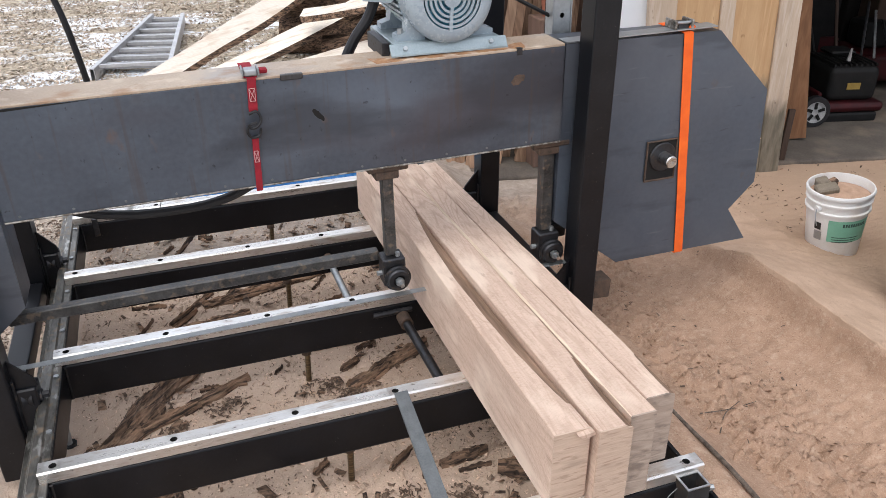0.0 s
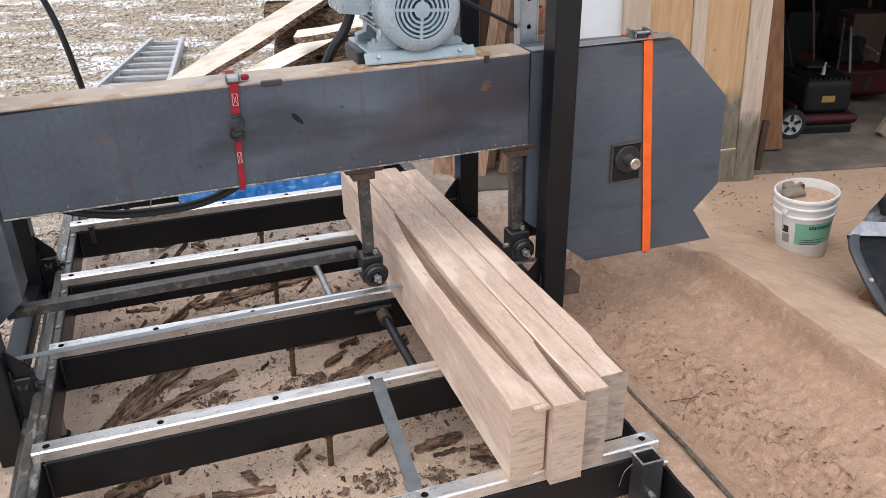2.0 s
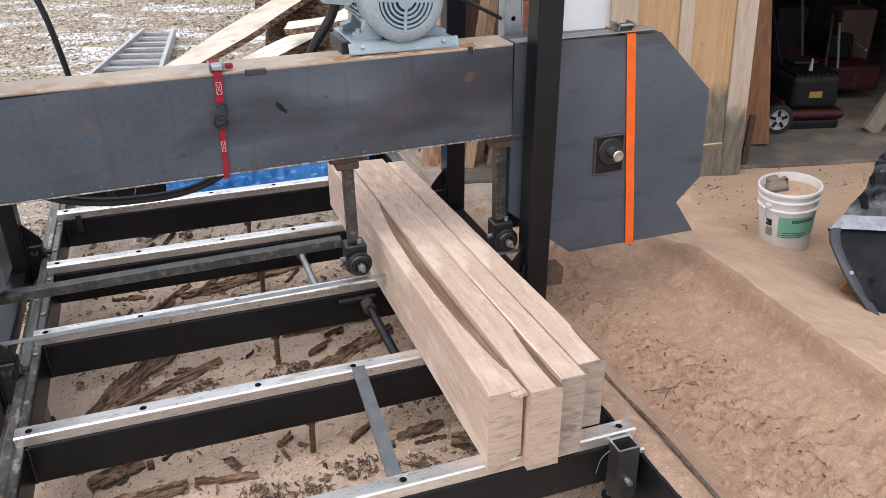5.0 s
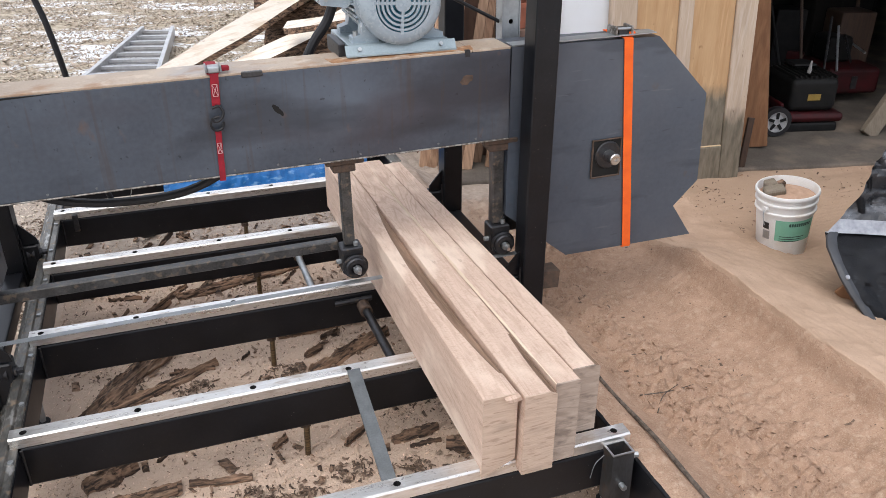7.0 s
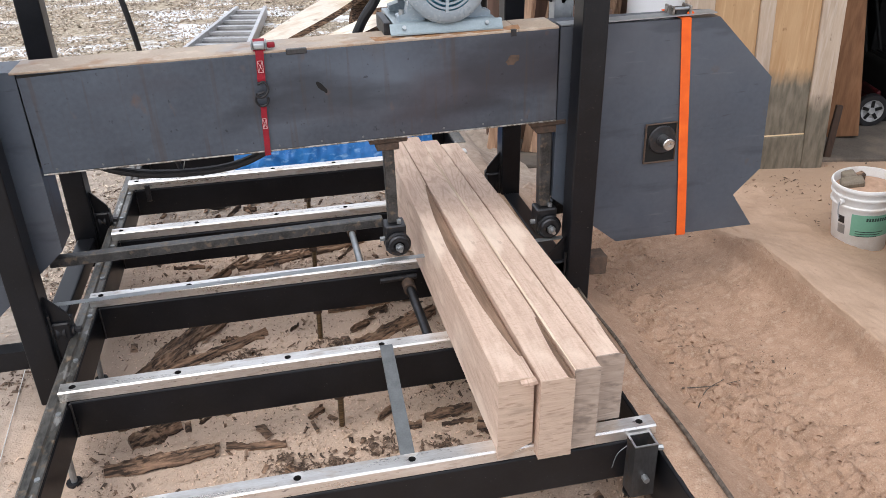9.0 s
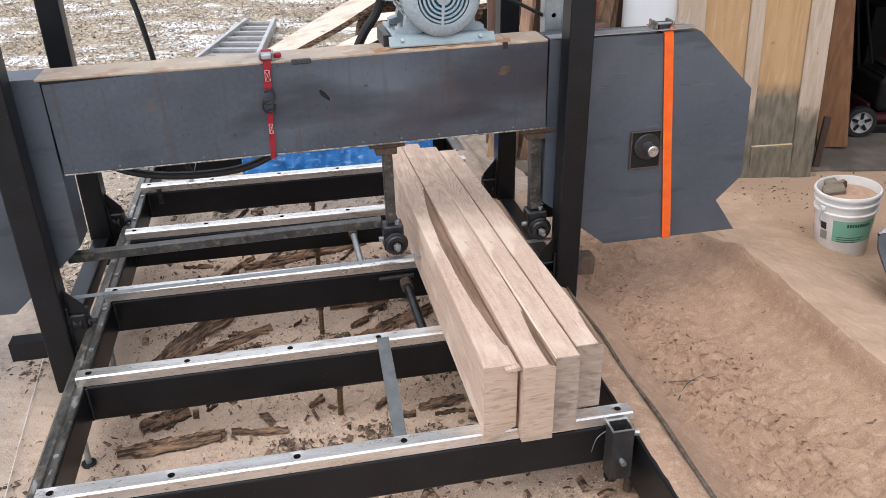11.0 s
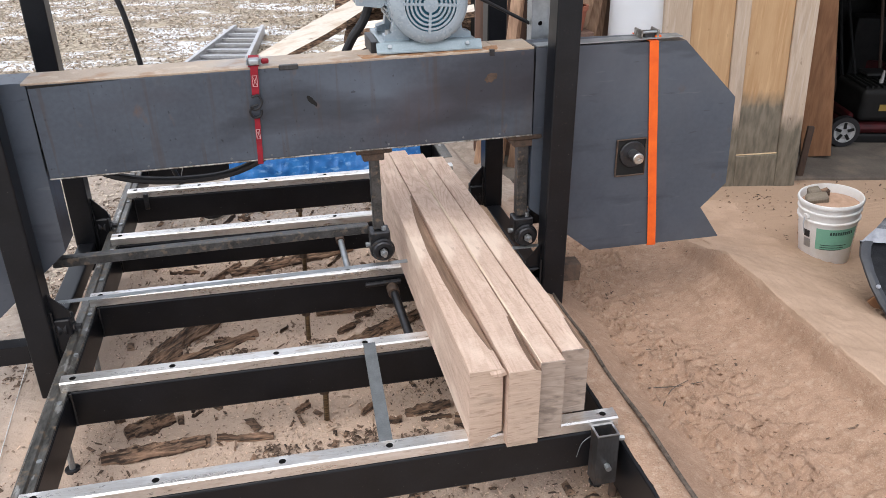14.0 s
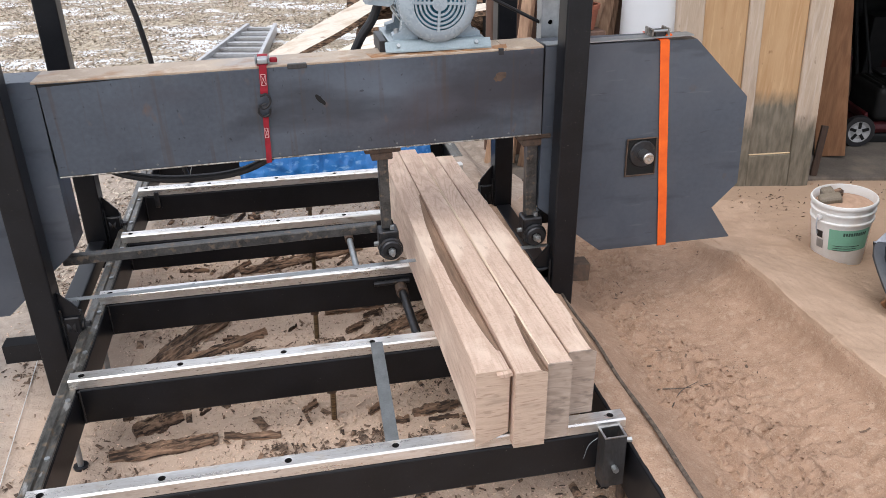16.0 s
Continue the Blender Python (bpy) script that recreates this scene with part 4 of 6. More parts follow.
# ---- timbers ----
def timber(x0, x1, x0f, x1f, y0, y1, z1, z1f, label, wane=None, notch=0.0, seed=0, zb=0.2705, mats=None, streak=0.0):
    """A sawn beam with slightly uneven faces; wane: where bark edge bites into a top arris."""
    bm = bmesh.new()
    n = 60
    rings = []
    for i in range(n + 1):
        t = i / n
        y = (y0, min(y0, -0.023) if y0 < -0.0225 else y0 + 0.004)[i] if i < 2 else y0 + 0.03 + (y1 - y0 - 0.03) * (i - 2) / (n - 2)
        if i == 1 and y0 < -0.0225:
            y = -0.0235
        if i == 2 and y0 < -0.0225:
            y = -0.0215
        t = (y - y0) / (y1 - y0)
        a, b = x0 + (x0f - x0) * t, x1 + (x1f - x1) * t
        top = z1 + (z1f - z1) * t + 0.0015 * wob(seed, y, 1, 5)
        dl = dr = 0.0
        if wane:
            side, c, half, depth = wane
            k = max(0.0, 1 - ((t - c) / half) ** 2)
            k = k ** 0.9 * (1 + 0.07 * wob(seed, y, 6, 9))
            if side > 0:
                dr = depth * k
            else:
                dl = depth * k
        if streak:
            dl = max(dl, streak * (0.6 + 0.8 * abs(wob(seed, y, 3, 3))) * (0.08 < t < 0.8))
        e = 0.0015
        w = 0.0008 * wob(seed, y, 4, 11)
        ring = [(a + w, zb), (b + w, zb), (b + w, top - e - dr * 0.42), (b - e - dr * 0.5 + w, top - e - dr * 0.22), (b - e - dr + w, top),
                (a + e + dl + w, top), (a + e + dl * 0.35 + w, top - e - dl * 0.5), (a + w, top - e - dl * 1.7)]
        low = zb if y > -0.0225 else zb - 0.018
        rings.append([bm.verts.new((p[0], y, p[1] if k > 1 else low + (notch * max(0.0, 1 - (y - y0) / 0.06) if k == 1 else 0.0))) for k, p in enumerate(ring)])
    for r, q in zip(rings, rings[1:]):
        for k in range(8):
            f = bm.faces.new((r[k], r[(k + 1) % 8], q[(k + 1) % 8], q[k]))
            if streak and k in (5, 6):
                f.material_index = 2
            elif wane and ((wane[0] > 0 and k in (2, 3)) or (wane[0] < 0 and k in (5, 6))) and abs(r[2 if wane[0] > 0 else 7].co.z - r[4].co.z) > 0.004:
                f.material_index = 2
    for r in (rings[0], rings[-1]):
        f = bm.faces.new(r)
        f.material_index = 1
    face = [(v.co.x, v.co.z) for v in rings[0]]
    mats = mats or [M_OAK, M_OAKEND, M_WANE]
    ob = single("sawn_timber", bm, mats, ((x0 + x1) / 2, (y0 + y1) / 2, zb), label, "timber", group="timbers on the bunks")
    part("sawn_end", prism(bmesh.new(), face, y0 - 0.0035, y0 - 0.0002), mats[1], ob, "cross-cut end grain with saw marks")
    return ob


first = timber(-0.388, -0.309, -0.402, -0.333, -0.03, 1.535, 0.467, 0.452, "pale sawn oak timber with a barky wane along its edge", wane=(1, 0.36, 0.345, 0.038), seed=1, notch=0.035)
spl = prism(bmesh.new(), [(-0.342, 0.463), (-0.3075, 0.4665), (-0.3045, 0.459), (-0.318, 0.4555), (-0.335, 0.457)], -0.047, -0.0305)
part("splinter", spl, M_OAK, first, "torn splinter on the sawn end")
timber(-0.300, -0.224, -0.331, -0.262, -0.05, 1.54, 0.467, 0.452, "pale sawn oak timber with wavy saw marks", wane=(1, 0.03, 0.14, 0.016), seed=2)
timber(-0.2165, -0.158, -0.2595, -0.1985, -0.03, 1.49, 0.467, 0.450, "pale sawn oak timber with a pale sapwood streak", seed=3, mats=[M_OAK, M_OAKEND2, M_SAP], streak=0.0028)
timber(-0.1475, -0.078, -0.1935, -0.128, 0.022, 1.45, 0.455, 0.446, "pale sawn oak timber with a split grey end", wane=(1, 0.0, 0.13, 0.012), seed=4, mats=[M_OAK, M_OAKEND2, M_WANE])

# ---- saw head and carriage ----
TILT = radians(-0.9)
PIV = Vector((-0.7, 0.95, 0.8))


def un(x, z):
    """A place on the head, as it stands, in the head's own level axes."""
    d = Vector((x - PIV.x, 0, z - PIV.z))
    d.rotate(Euler((0, -TILT, 0)))
    return (PIV.x + d.x, PIV.z + d.z)


carriage = thing("carriage_frame", (-0.7, 1.2, 0.12), "black welded steel sawmill carriage with four upright posts", "sawmill carriage")
XL, XR, YF, YR = -1.505, 0.083, 0.70, 1.44
for x, y in ((XL, YF), (XR, YF), (XL, YR), (XR, YR)):
    sgn = 1 if x < -0.7 else -1
    z0 = 0.045 if y == YF and x < -0.7 else 0.10
    p = part("post", B(x - 0.0375, x + 0.0375, y, y + 0.075, z0, 2.05, bev=0.006, seg=3), M_BLACK, carriage, "black square steel post", smooth="box")
    # wheel bracket on the inner side
    xi = x + sgn * 0.0385
    xa, xb = sorted((xi, xi + sgn * 0.05))
    bk = part("wheel_bracket", B(xa, xb, y + 0.02, y + 0.075, 0.165, 0.30, bev=0.004), M_BLACK, carriage, "welded wheel bracket")
    part("gusset", prism(bmesh.new(), [(xi, 0.301), (xi + sgn * 0.055, 0.301), (xi + sgn * 0.05, 0.325), (xi, 0.385)], y + 0.03, y + 0.036), M_BLACK, bk)
    part("axle_bolt", cyl(C((xb if sgn > 0 else xa, y + 0.045, 0.262), ((xb if sgn > 0 else xa) + sgn * 0.022, y + 0.045, 0.262), 0.010, 6), (xb if sgn > 0 else xa, y + 0.045, 0.262), ((xb if sgn > 0 else xa) + sgn * 0.006, y + 0.045, 0.262), 0.016, 12), M_DARKSTEEL, bk)
    part("weld_bead", sweep(bmesh.new(), [(xi + sgn * 0.002, y + 0.018 + 0.001 * wob(q, y), 0.163 + 0.014 * q) for q in range(13)], 0.0045, 6), M_DARKSTEEL, bk)
    part("wheel", lathe(bmesh.new(), [(0.0, -0.01), (0.03, -0.01), (0.033, -0.012), (0.028, 0.0), (0.033, 0.012), (0.03, 0.01), (0.0, 0.01)], (-1.442 if sgn > 0 else 0.022, y + 0.048, 0.266 if sgn > 0 else 0.248), "x", 24), M_DARKSTEEL, bk, "grooved steel wheel", smooth=True)
for x in (XL, XR):
    sgn = 1 if x < -0.7 else -1
    part("base_tube", B(x - 0.03, x + 0.03, YF + 0.0755, YR - 0.0005, 0.16, 0.22, bev=0.006, seg=2), M_BLACK, carriage, "black steel carriage base tube", smooth="box")
    part("top_tube", B(x - 0.0365, x + 0.0365, YF + 0.0765, YR - 0.0015, 1.95, 2.04, bev=0.006, seg=2), M_BLACK, carriage)
for y in (YF, YR):
    part("cross_tube", B(XL + 0.0385, XR - 0.0385, y + 0.002, y + 0.073, 1.95, 2.04, bev=0.006, seg=2), M_BLACK, carriage)
part("outrigger", hollow(bmesh.new(), (XL - 0.14, YF + 0.04, 0.2), (XL - 0.038, YF + 0.04, 0.2), 0.05, 0.06, 0.004, side=(0, 1, 0)), M_BLACK, carriage)
part("outrigger", hollow(bmesh.new(), (XR + 0.038, YF + 0.045, 0.272), (XR + 0.098, YF + 0.045, 0.269), 0.06, 0.06, 0.004, side=(0, 1, 0)), M_RUST, carriage, "open rusty steel tube stub")
part("scraper", prism(bmesh.new(), [(XR - 0.04, 0.30), (XR - 0.075, 0.285), (XR - 0.09, 0.26), (XR - 0.07, 0.275), (XR - 0.04, 0.26)], YF + 0.02, YF + 0.026), M_DARKSTEEL, carriage)

LIFT = Vector((0.0, -0.139, 0.054))  # where the head is raised and rolled to
head = thing("band_saw_head", PIV, "blue-grey mill-scale steel band saw head on the carriage", "saw head")
YB = 0.918
YC = 0.934
# box beam
part("beam_plate", B(-1.395, 0.010, YB, YB + 0.005, 0.678, 0.9395, bev=0.001), M_PLATE, head, "blue-grey steel front plate with rust stains")
part("beam_top", B(-1.41, -0.106, YB + 0.0008, YB + 0.125, 0.94, 0.9465, bev=0.001), M_TOPSTEEL, head, "sawdust-covered rusty top plate")
part("beam_bottom", B(-1.395, 0.010, YB - 0.002, YB + 0.125, 0.6735, 0.6775, bev=0.001), M_EDGE, head)
part("beam_back", B(-1.395, 0.010, YB + 0.120, YB + 0.125, 0.678, 0.939), M_PLATE, head)
part("beam_top", B(-0.1045, 0.010, YB + 0.0008, YB + 0.125, 0.94, 0.9468, bev=0.001), M_TOPSTEEL, head)
# black sliver paints the shade of the gap under the top plate
part("top_gap", prism(bmesh.new(), [(-1.394, 0.9315), (-1.394, 0.9395), (-1.16, 0.9393), (-1.16, 0.9388)], YB - 0.0006, YB - 0.0001), M_HOLE, head)
rsb = bmesh.new()
edge_ = [(-0.50 + 0.40 * q / 40, YB + 0.003 + 0.004 * abs(wob(q, 2, 5, 0.7))) for q in range(41)]
back_ = [(-0.09 - 0.42 * q / 20, YB + 0.045 + 0.04 * abs(wob(q, 7, 3, 0.45))) for q in range(21)]
prism(rsb, edge_ + back_, 0.9466, 0.9470, axis="z")
part("rust_bloom", rsb, M_ORUST, head, "orange rust bloom on the top plate")
part("lock_tab", B(-0.737, -0.683, YB - 0.004, YB + 0.008, 0.933, 0.9475, bev=0.002), M_POCKET, head)
part("tab_hook", B(-0.128, -0.113, YB - 0.002, YB + 0.01, 0.93, 0.948), M_DARKSTEEL, head)
# wheel covers
RC = [un(*p) for p in ((0.019, 0.951), (0.506, 0.949), (0.706, 0.757), (0.722, 0.456), (0.640, 0.372), (0.724, 0.254), (0.243, 0.252), (0.019, 0.43))]
LC = [un(-1.385 - x, z - 0.018) for x, z in ((0.019, 0.951), (0.506, 0.949), (0.706, 0.757), (0.722, 0.456), (0.640, 0.372), (0.724, 0.254), (0.243, 0.252), (0.019, 0.45))]
for poly, nm in ((RC, "r"), (LC, "l")):
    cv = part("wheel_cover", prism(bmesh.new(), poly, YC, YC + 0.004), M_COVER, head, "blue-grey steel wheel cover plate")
    sd = bmesh.new()
    cx = sum(p[0] for p in poly) / len(poly)
    cz = sum(p[1] for p in poly) / len(poly)
    for a, b in zip(poly, poly[1:] + poly[:1]):
        pa = [Vector((p[0], 0, p[1])) for p in (a, b)]
        inn = [p + (Vector((cx, 0, cz)) - p).normalized() * 0.004 for p in pa]
        vs = [sd.verts.new((p.x, yy, p.z)) for yy in (YC + 0.0045, YC + 0.115) for p in (pa[0], pa[1], inn[1], inn[0])]
        for q in ((0, 1, 5, 4), (1, 2, 6, 5), (2, 3, 7, 6), (3, 0, 4, 7), (0, 3, 2, 1), (4, 5, 6, 7)):
            sd.faces.new([vs[k] for k in q])
    part("cover_rim", sd, M_PLATE, cv)
    part("cover_back", prism(bmesh.new(), poly, YC + 0.1155, YC + 0.12), M_PLATE, cv)
part("cover_rim_top", B(0.022, 0.496, YC + 0.001, YC + 0.05, 0.9412, 0.9445), M_GALV, head)
# axle window with bearing; a flat black plate paints its shaded inside
bx0, bz1 = un(0.308, 0.640)
bx1, bz0 = un(0.408, 0.520)
win = part("axle_window", B(bx0, bx1, YC - 0.003, YC - 0.0005, bz0, bz1), M_HOLE, head, "square axle opening with its shade painted as a black plate")
for a in ((bx0 - 0.004, bx1 + 0.003, bz1 - 0.001, bz1 + 0.003), (bx0 - 0.004, bx1 + 0.003, bz0 - 0.004, bz0 + 0.001), (bx0 - 0.004, bx0 + 0.001, bz0, bz1), (bx1 - 0.001, bx1 + 0.003, bz0, bz1)):
    part("window_frame", B(a[0], a[1], YC - 0.008, YC - 0.001, a[2], a[3], bev=0.0015), M_RUST, win)
ax, az = un(0.362, 0.590)
part("bearing", lathe(bmesh.new(), [(0.0, -0.006), (0.042, -0.006), (0.045, -0.003), (0.045, 0.0)], (ax, YC - 0.003, az), "y", 28), M_DARKSTEEL, win, smooth=True)
part("axle", lathe(bmesh.new(), [(0.0, -0.048), (0.005, -0.048), (0.006, -0.052), (0.016, -0.052), (0.0185, -0.049), (0.0185, 0.0)], (ax, YC - 0.003, az), "y", 24), M_BRIGHT, win, "bright steel axle end", smooth=True)
# blade guides
for gxp, w in ((-0.483, 0.031), (-0.008, 0.036)):
    gz = un(gxp, 0.3)[1] - 0.3
    ar = part("guide_post", B(gxp - w / 2, gxp + w / 2, 0.945, 0.945 + w, 0.40 + gz, 0.655 + gz, bev=0.003), M_GUIDE, head, "oily steel blade-guide post")
    part("mount_flange", B(gxp - 0.055, gxp + 0.055, 0.93, 1.0, 0.656, 0.6705, bev=0.003), M_RUST, ar)
    part("mount_block", B(gxp - 0.035, gxp + 0.03, 0.935, 0.995, 0.632, 0.6555, bev=0.003), M_RUST, ar)
    part("guide_block", B(gxp - 0.03, gxp + 0.034, 0.925, 0.985, 0.315 + gz, 0.399 + gz, bev=0.004), M_DARKSTEEL, ar, "greasy guide block")
    part("bolt", C((gxp + 0.015, 0.94, 0.40 + gz), (gxp + 0.015, 0.94, 0.412 + gz), 0.007, 6), M_GALV, ar)
    part("bolt", C((gxp - 0.044, 0.95, 0.35 + gz), (gxp - 0.03, 0.95, 0.35 + gz), 0.008, 6), M_GALV, ar)
    rx, rz = gxp + 0.006, 0.343 + gz
    part("guide_roller", lathe(bmesh.new(), [(0.0, 0.0), (0.036, 0.0), (0.0385, -0.004), (0.0385, -0.008), (0.033, -0.010), (0.033, -0.02), (0.029, -0.024), (0.017, -0.024)], (rx, 0.922, rz), "y", 30), M_DARKSTEEL, ar, "dark steel guide roller", smooth=True)
    part("roller_nut", C((rx, 0.90, rz), (rx, 0.886, rz), 0.0125, 6), M_GALV, ar)
    part("roller_stud", C((rx, 0.886, rz), (rx, 0.868, rz), 0.006, 10), M_BRIGHT, ar, smooth=True)
part("guide_bar", B(-1.47, -0.51, 0.985, 1.015, 0.368, 0.398, bev=0.003), M_GUIDE, head, "square steel guide bar")
part("guide_bar", B(0.03, 0.08, 0.985, 1.02, 0.335, 0.385, bev=0.003), M_DARKSTEEL, head)
bl = bmesh.new()
nb = 240
for i in range(nb):
    xa, xb = -1.47 + i * 1.52 / nb, -1.47 + (i + 1) * 1.52 / nb
    z = 0.2985
    vs = [bl.verts.new(p) for p in ((xa, 0.889, z), (xb - 0.002, 0.885, z), (xb, 0.889, z), (xb, 0.908, z), (xa, 0.908, z))]
    bl.faces.new(vs)
bmesh.ops.remove_doubles(bl, verts=bl.verts, dist=1e-5)
ex = bmesh.ops.extrude_face_region(bl, geom=list(bl.faces))
for v in ex["geom"]:
    if isinstance(v, bmesh.types.BMVert):
        v.co.z += 0.0011
part("saw_blade", bl, M_GALV, head, "thin toothed steel saw blade")
# perforated strut behind the beam
pf = bmesh.new()
for k in range(14):
    z0 = 0.70 + k * 0.08
    n = 10
    x0, x1, yc = 0.058, 0.108, 1.085
    cxh, czh = (x0 + x1) / 2, z0 + 0.04
    rim = [pf.verts.new((x0 if a in (0, 3) else x1, yc, z0 if a < 2 else z0 + 0.08)) for a in range(4)]
    ring = [pf.verts.new((cxh + 0.0075 * math.cos(2 * math.pi * q / n), yc, czh + 0.0075 * math.sin(2 * math.pi * q / n))) for q in range(n)]
    low = [pf.verts.new((v.co.x, yc + 0.004, v.co.z)) for v in ring]
    for q in range(n):
        a = 2 * math.pi * q / n
        j = (q + 1) % n
        pf.faces.new((ring[q], ring[j], low[j], low[q]))
        ca = rim[{0: 2, 1: 3, 2: 0, 3: 1}[int(((a + 2 * math.pi / n / 2) % (2 * math.pi)) // (math.pi / 2))]]
        pf.faces.new((ring[q], ring[j], ca))
        a2 = 2 * math.pi * (q + 1) / n
        cb = rim[{0: 2, 1: 3, 2: 0, 3: 1}[int(((a2 + 2 * math.pi / n / 2) % (2 * math.pi)) // (math.pi / 2))]]
        if cb is not ca:
            pf.faces.new((ring[j], ca, cb))
bmesh.ops.remove_doubles(pf, verts=pf.verts, dist=1e-5)
st = part("lift_strut", pf, M_GALV, head, "perforated galvanised steel strut")
part("strut_side", B(0.0535, 0.0575, 1.083, 1.13, 0.70, 1.82), M_GALV, st)
part("strut_side", B(0.1085, 0.1125, 1.083, 1.13, 0.70, 1.82), M_GALV, st)
# black backing paints the dark behind the strut's holes
part("strut_back", B(0.0535, 0.1125, 1.1305, 1.134, 0.70, 1.82), M_HOLE, st)
# upright strut with tension spring behind the far end of the beam
st = part("lift_strut", B(-1.62, -1.565, 1.06, 1.10, 0.70, 1.82, bev=0.003), M_GALV, head, "grey galvanised steel strut")
part("tension_rod", C((-1.62, 0.99, 1.17), (-1.505, 0.985, 0.955), 0.007, 10), M_DARKSTEEL, head, smooth=True)
sp = bmesh.new()
p0, p1 = Vector((-1.555, 0.987, 1.05)), Vector((-1.507, 0.985, 0.958))
dv = (p1 - p0).normalized()
o1 = dv.orthogonal().normalized()
o2 = dv.cross(o1)
sweep(sp, [p0 + (p1 - p0) * (k / 80) + (o1 * math.cos(k * 0.7) + o2 * math.sin(k * 0.7)) * 0.014 for k in range(81)], 0.0028, 6)
part("spring", sp, M_WHITEPL, head, "pale coil spring", smooth=True)
# thick hose that hangs under the beam
part("hose", sweep(bmesh.new(), spline([(-1.33, 1.06, 0.68), (-1.27, 1.045, 0.632), (-1.15, 1.04, 0.600), (-1.0, 1.04, 0.592), (-0.9, 1.035, 0.606), (-0.82, 1.03, 0.64), (-0.76, 1.03, 0.68)], 8), 0.0125, 10), M_RUBBER, head, "thick black hose", smooth=True)
part("hose_wire", sweep(bmesh.new(), spline([(-1.04, 1.04, 0.68), (-1.055, 1.045, 0.63), (-1.07, 1.05, 0.585)], 6), 0.0013, 5), M_GALV, head)
part("mount_bolt", C((-0.402, 0.955, 0.671), (-0.402, 0.955, 0.66), 0.006, 6), M_GALV, head)
for x in np.arange(-1.36, 0.0, 0.115):
    part("plate_screw", C((x, YB - 0.002, 0.688), (x, YB, 0.688), 0.0032, 6), M_BAR, head)
for nm, mx_, mz_, rx_, rz_, ang, ma in (("scorch_mark", -0.655, 0.839, 0.022, 0.007, -0.9, M_HOLE), ("rust_spot", -0.122, 0.866, 0.02, 0.012, 0.5, M_RUST)):
    sm_ = bmesh.new()
    vs_ = []
    for q in range(24):
        a_ = 2 * math.pi * q / 24
        rr_ = 1 + 0.35 * wob(math.cos(a_), math.sin(a_), mx_, 2)
        px_, pz_ = rx_ * rr_ * math.cos(a_), rz_ * rr_ * math.sin(a_)
        vs_.append((mx_ + px_ * math.cos(ang) - pz_ * math.sin(ang), mz_ + px_ * math.sin(ang) + pz_ * math.cos(ang)))
    part(nm, prism(sm_, vs_, YB - 0.0006, YB - 0.0001), ma, head)
head.rotation_euler = (0, TILT, 0)
head.location += LIFT * K

# ---- motor ----
mtr = thing("electric_motor", (-0.29, 1.0, 0.955), "grey-blue electric motor with a round slotted fan cover", "electric motor")
MX, MZ, MY = -0.300, 1.096, 0.905
base = part("base_plate", B(-0.446, -0.160, 0.928, 1.16, 0.974, 0.990, bev=0.003, seg=2), M_BASEP, mtr, "grey-green folded steel motor base", smooth="box")
part("base_lip", prism(bmesh.new(), [(0.9275, 0.990), (0.9275, 0.9855), (0.915, 0.967), (0.908, 0.9625), (0.908, 0.9665), (0.913, 0.971), (0.9235, 0.987)], -0.458, -0.146, axis="x"), M_BASEP, base, "flared bright front lip")
part("base_skirt", B(-0.444, -0.162, 0.9285, 0.934, 0.953, 0.9835), M_BASEP, base)
part("base_skirt", B(-0.444, -0.438, 0.9345, 1.15, 0.953, 0.9835), M_DARKSTEEL, base)
part("base_slide", B(-0.30, -0.17, 0.935, 1.14, 0.949, 0.9835), M_DARKSTEEL, base)
for x in (-0.42, -0.19):
    part("base_bolt", C((x, 0.919, 0.978), (x, 0.912, 0.983), 0.006, 6), M_GALV, base)
    part("base_bolt", C((x, 0.935, 0.952), (x, 0.935, 0.961), 0.007, 6), M_GALV, base)
part("riser", B(-0.47, -0.45, 0.95, 1.10, 0.948, 0.99, bev=0.002), M_DARKSTEEL, base)
body = part("motor_body", lathe(bmesh.new(), [(0.0, 0.06), (0.095, 0.06), (0.105, 0.075), (0.105, 0.30), (0.095, 0.315), (0.0, 0.315)], (MX, MY, MZ), "y", 40), M_MOTOR, mtr, "grey-blue motor housing", smooth=True)
for k in range(10):
    a = math.pi + (k - 4.5) * 0.16
    part("cooling_fin", B(MX + 0.109 * math.cos(a) - 0.01, MX + 0.109 * math.cos(a) + 0.004, MY + 0.08, MY + 0.29, MZ + 0.109 * math.sin(a) - 0.003, MZ + 0.109 * math.sin(a) + 0.003), M_MOTOR, body)
cov = part("fan_cover", lathe(bmesh.new(), [(0.075, -0.004), (0.085, -0.004), (0.100, -0.001), (0.109, 0.007), (0.113, 0.02), (0.113, 0.095), (0.108, 0.10)], (MX, MY, MZ), "y", 56), M_MOTOR, mtr, "grey-blue domed fan cover", smooth=True)
part("fan", C((MX, MY + 0.016, MZ), (MX, MY + 0.02, MZ), 0.1, 40), M_FANBLUE, cov, "blue fan behind the slots")
part("hub_cap", lathe(bmesh.new(), [(0.0, -0.0065), (0.010, -0.006), (0.022, -0.005), (0.022, 0.003), (0.0, 0.003)], (MX, MY, MZ), "y", 28), M_MOTOR, cov, smooth=True)
for r in (0.0325, 0.0445, 0.0565, 0.0685):
    part("grille_ring", lathe(bmesh.new(), [(r - 0.003, -0.0045), (r + 0.003, -0.0045), (r + 0.003, 0.003), (r - 0.003, 0.003), (r - 0.003, -0.0045)], (MX, MY, MZ), "y", 48), M_MOTOR, cov, smooth=True)
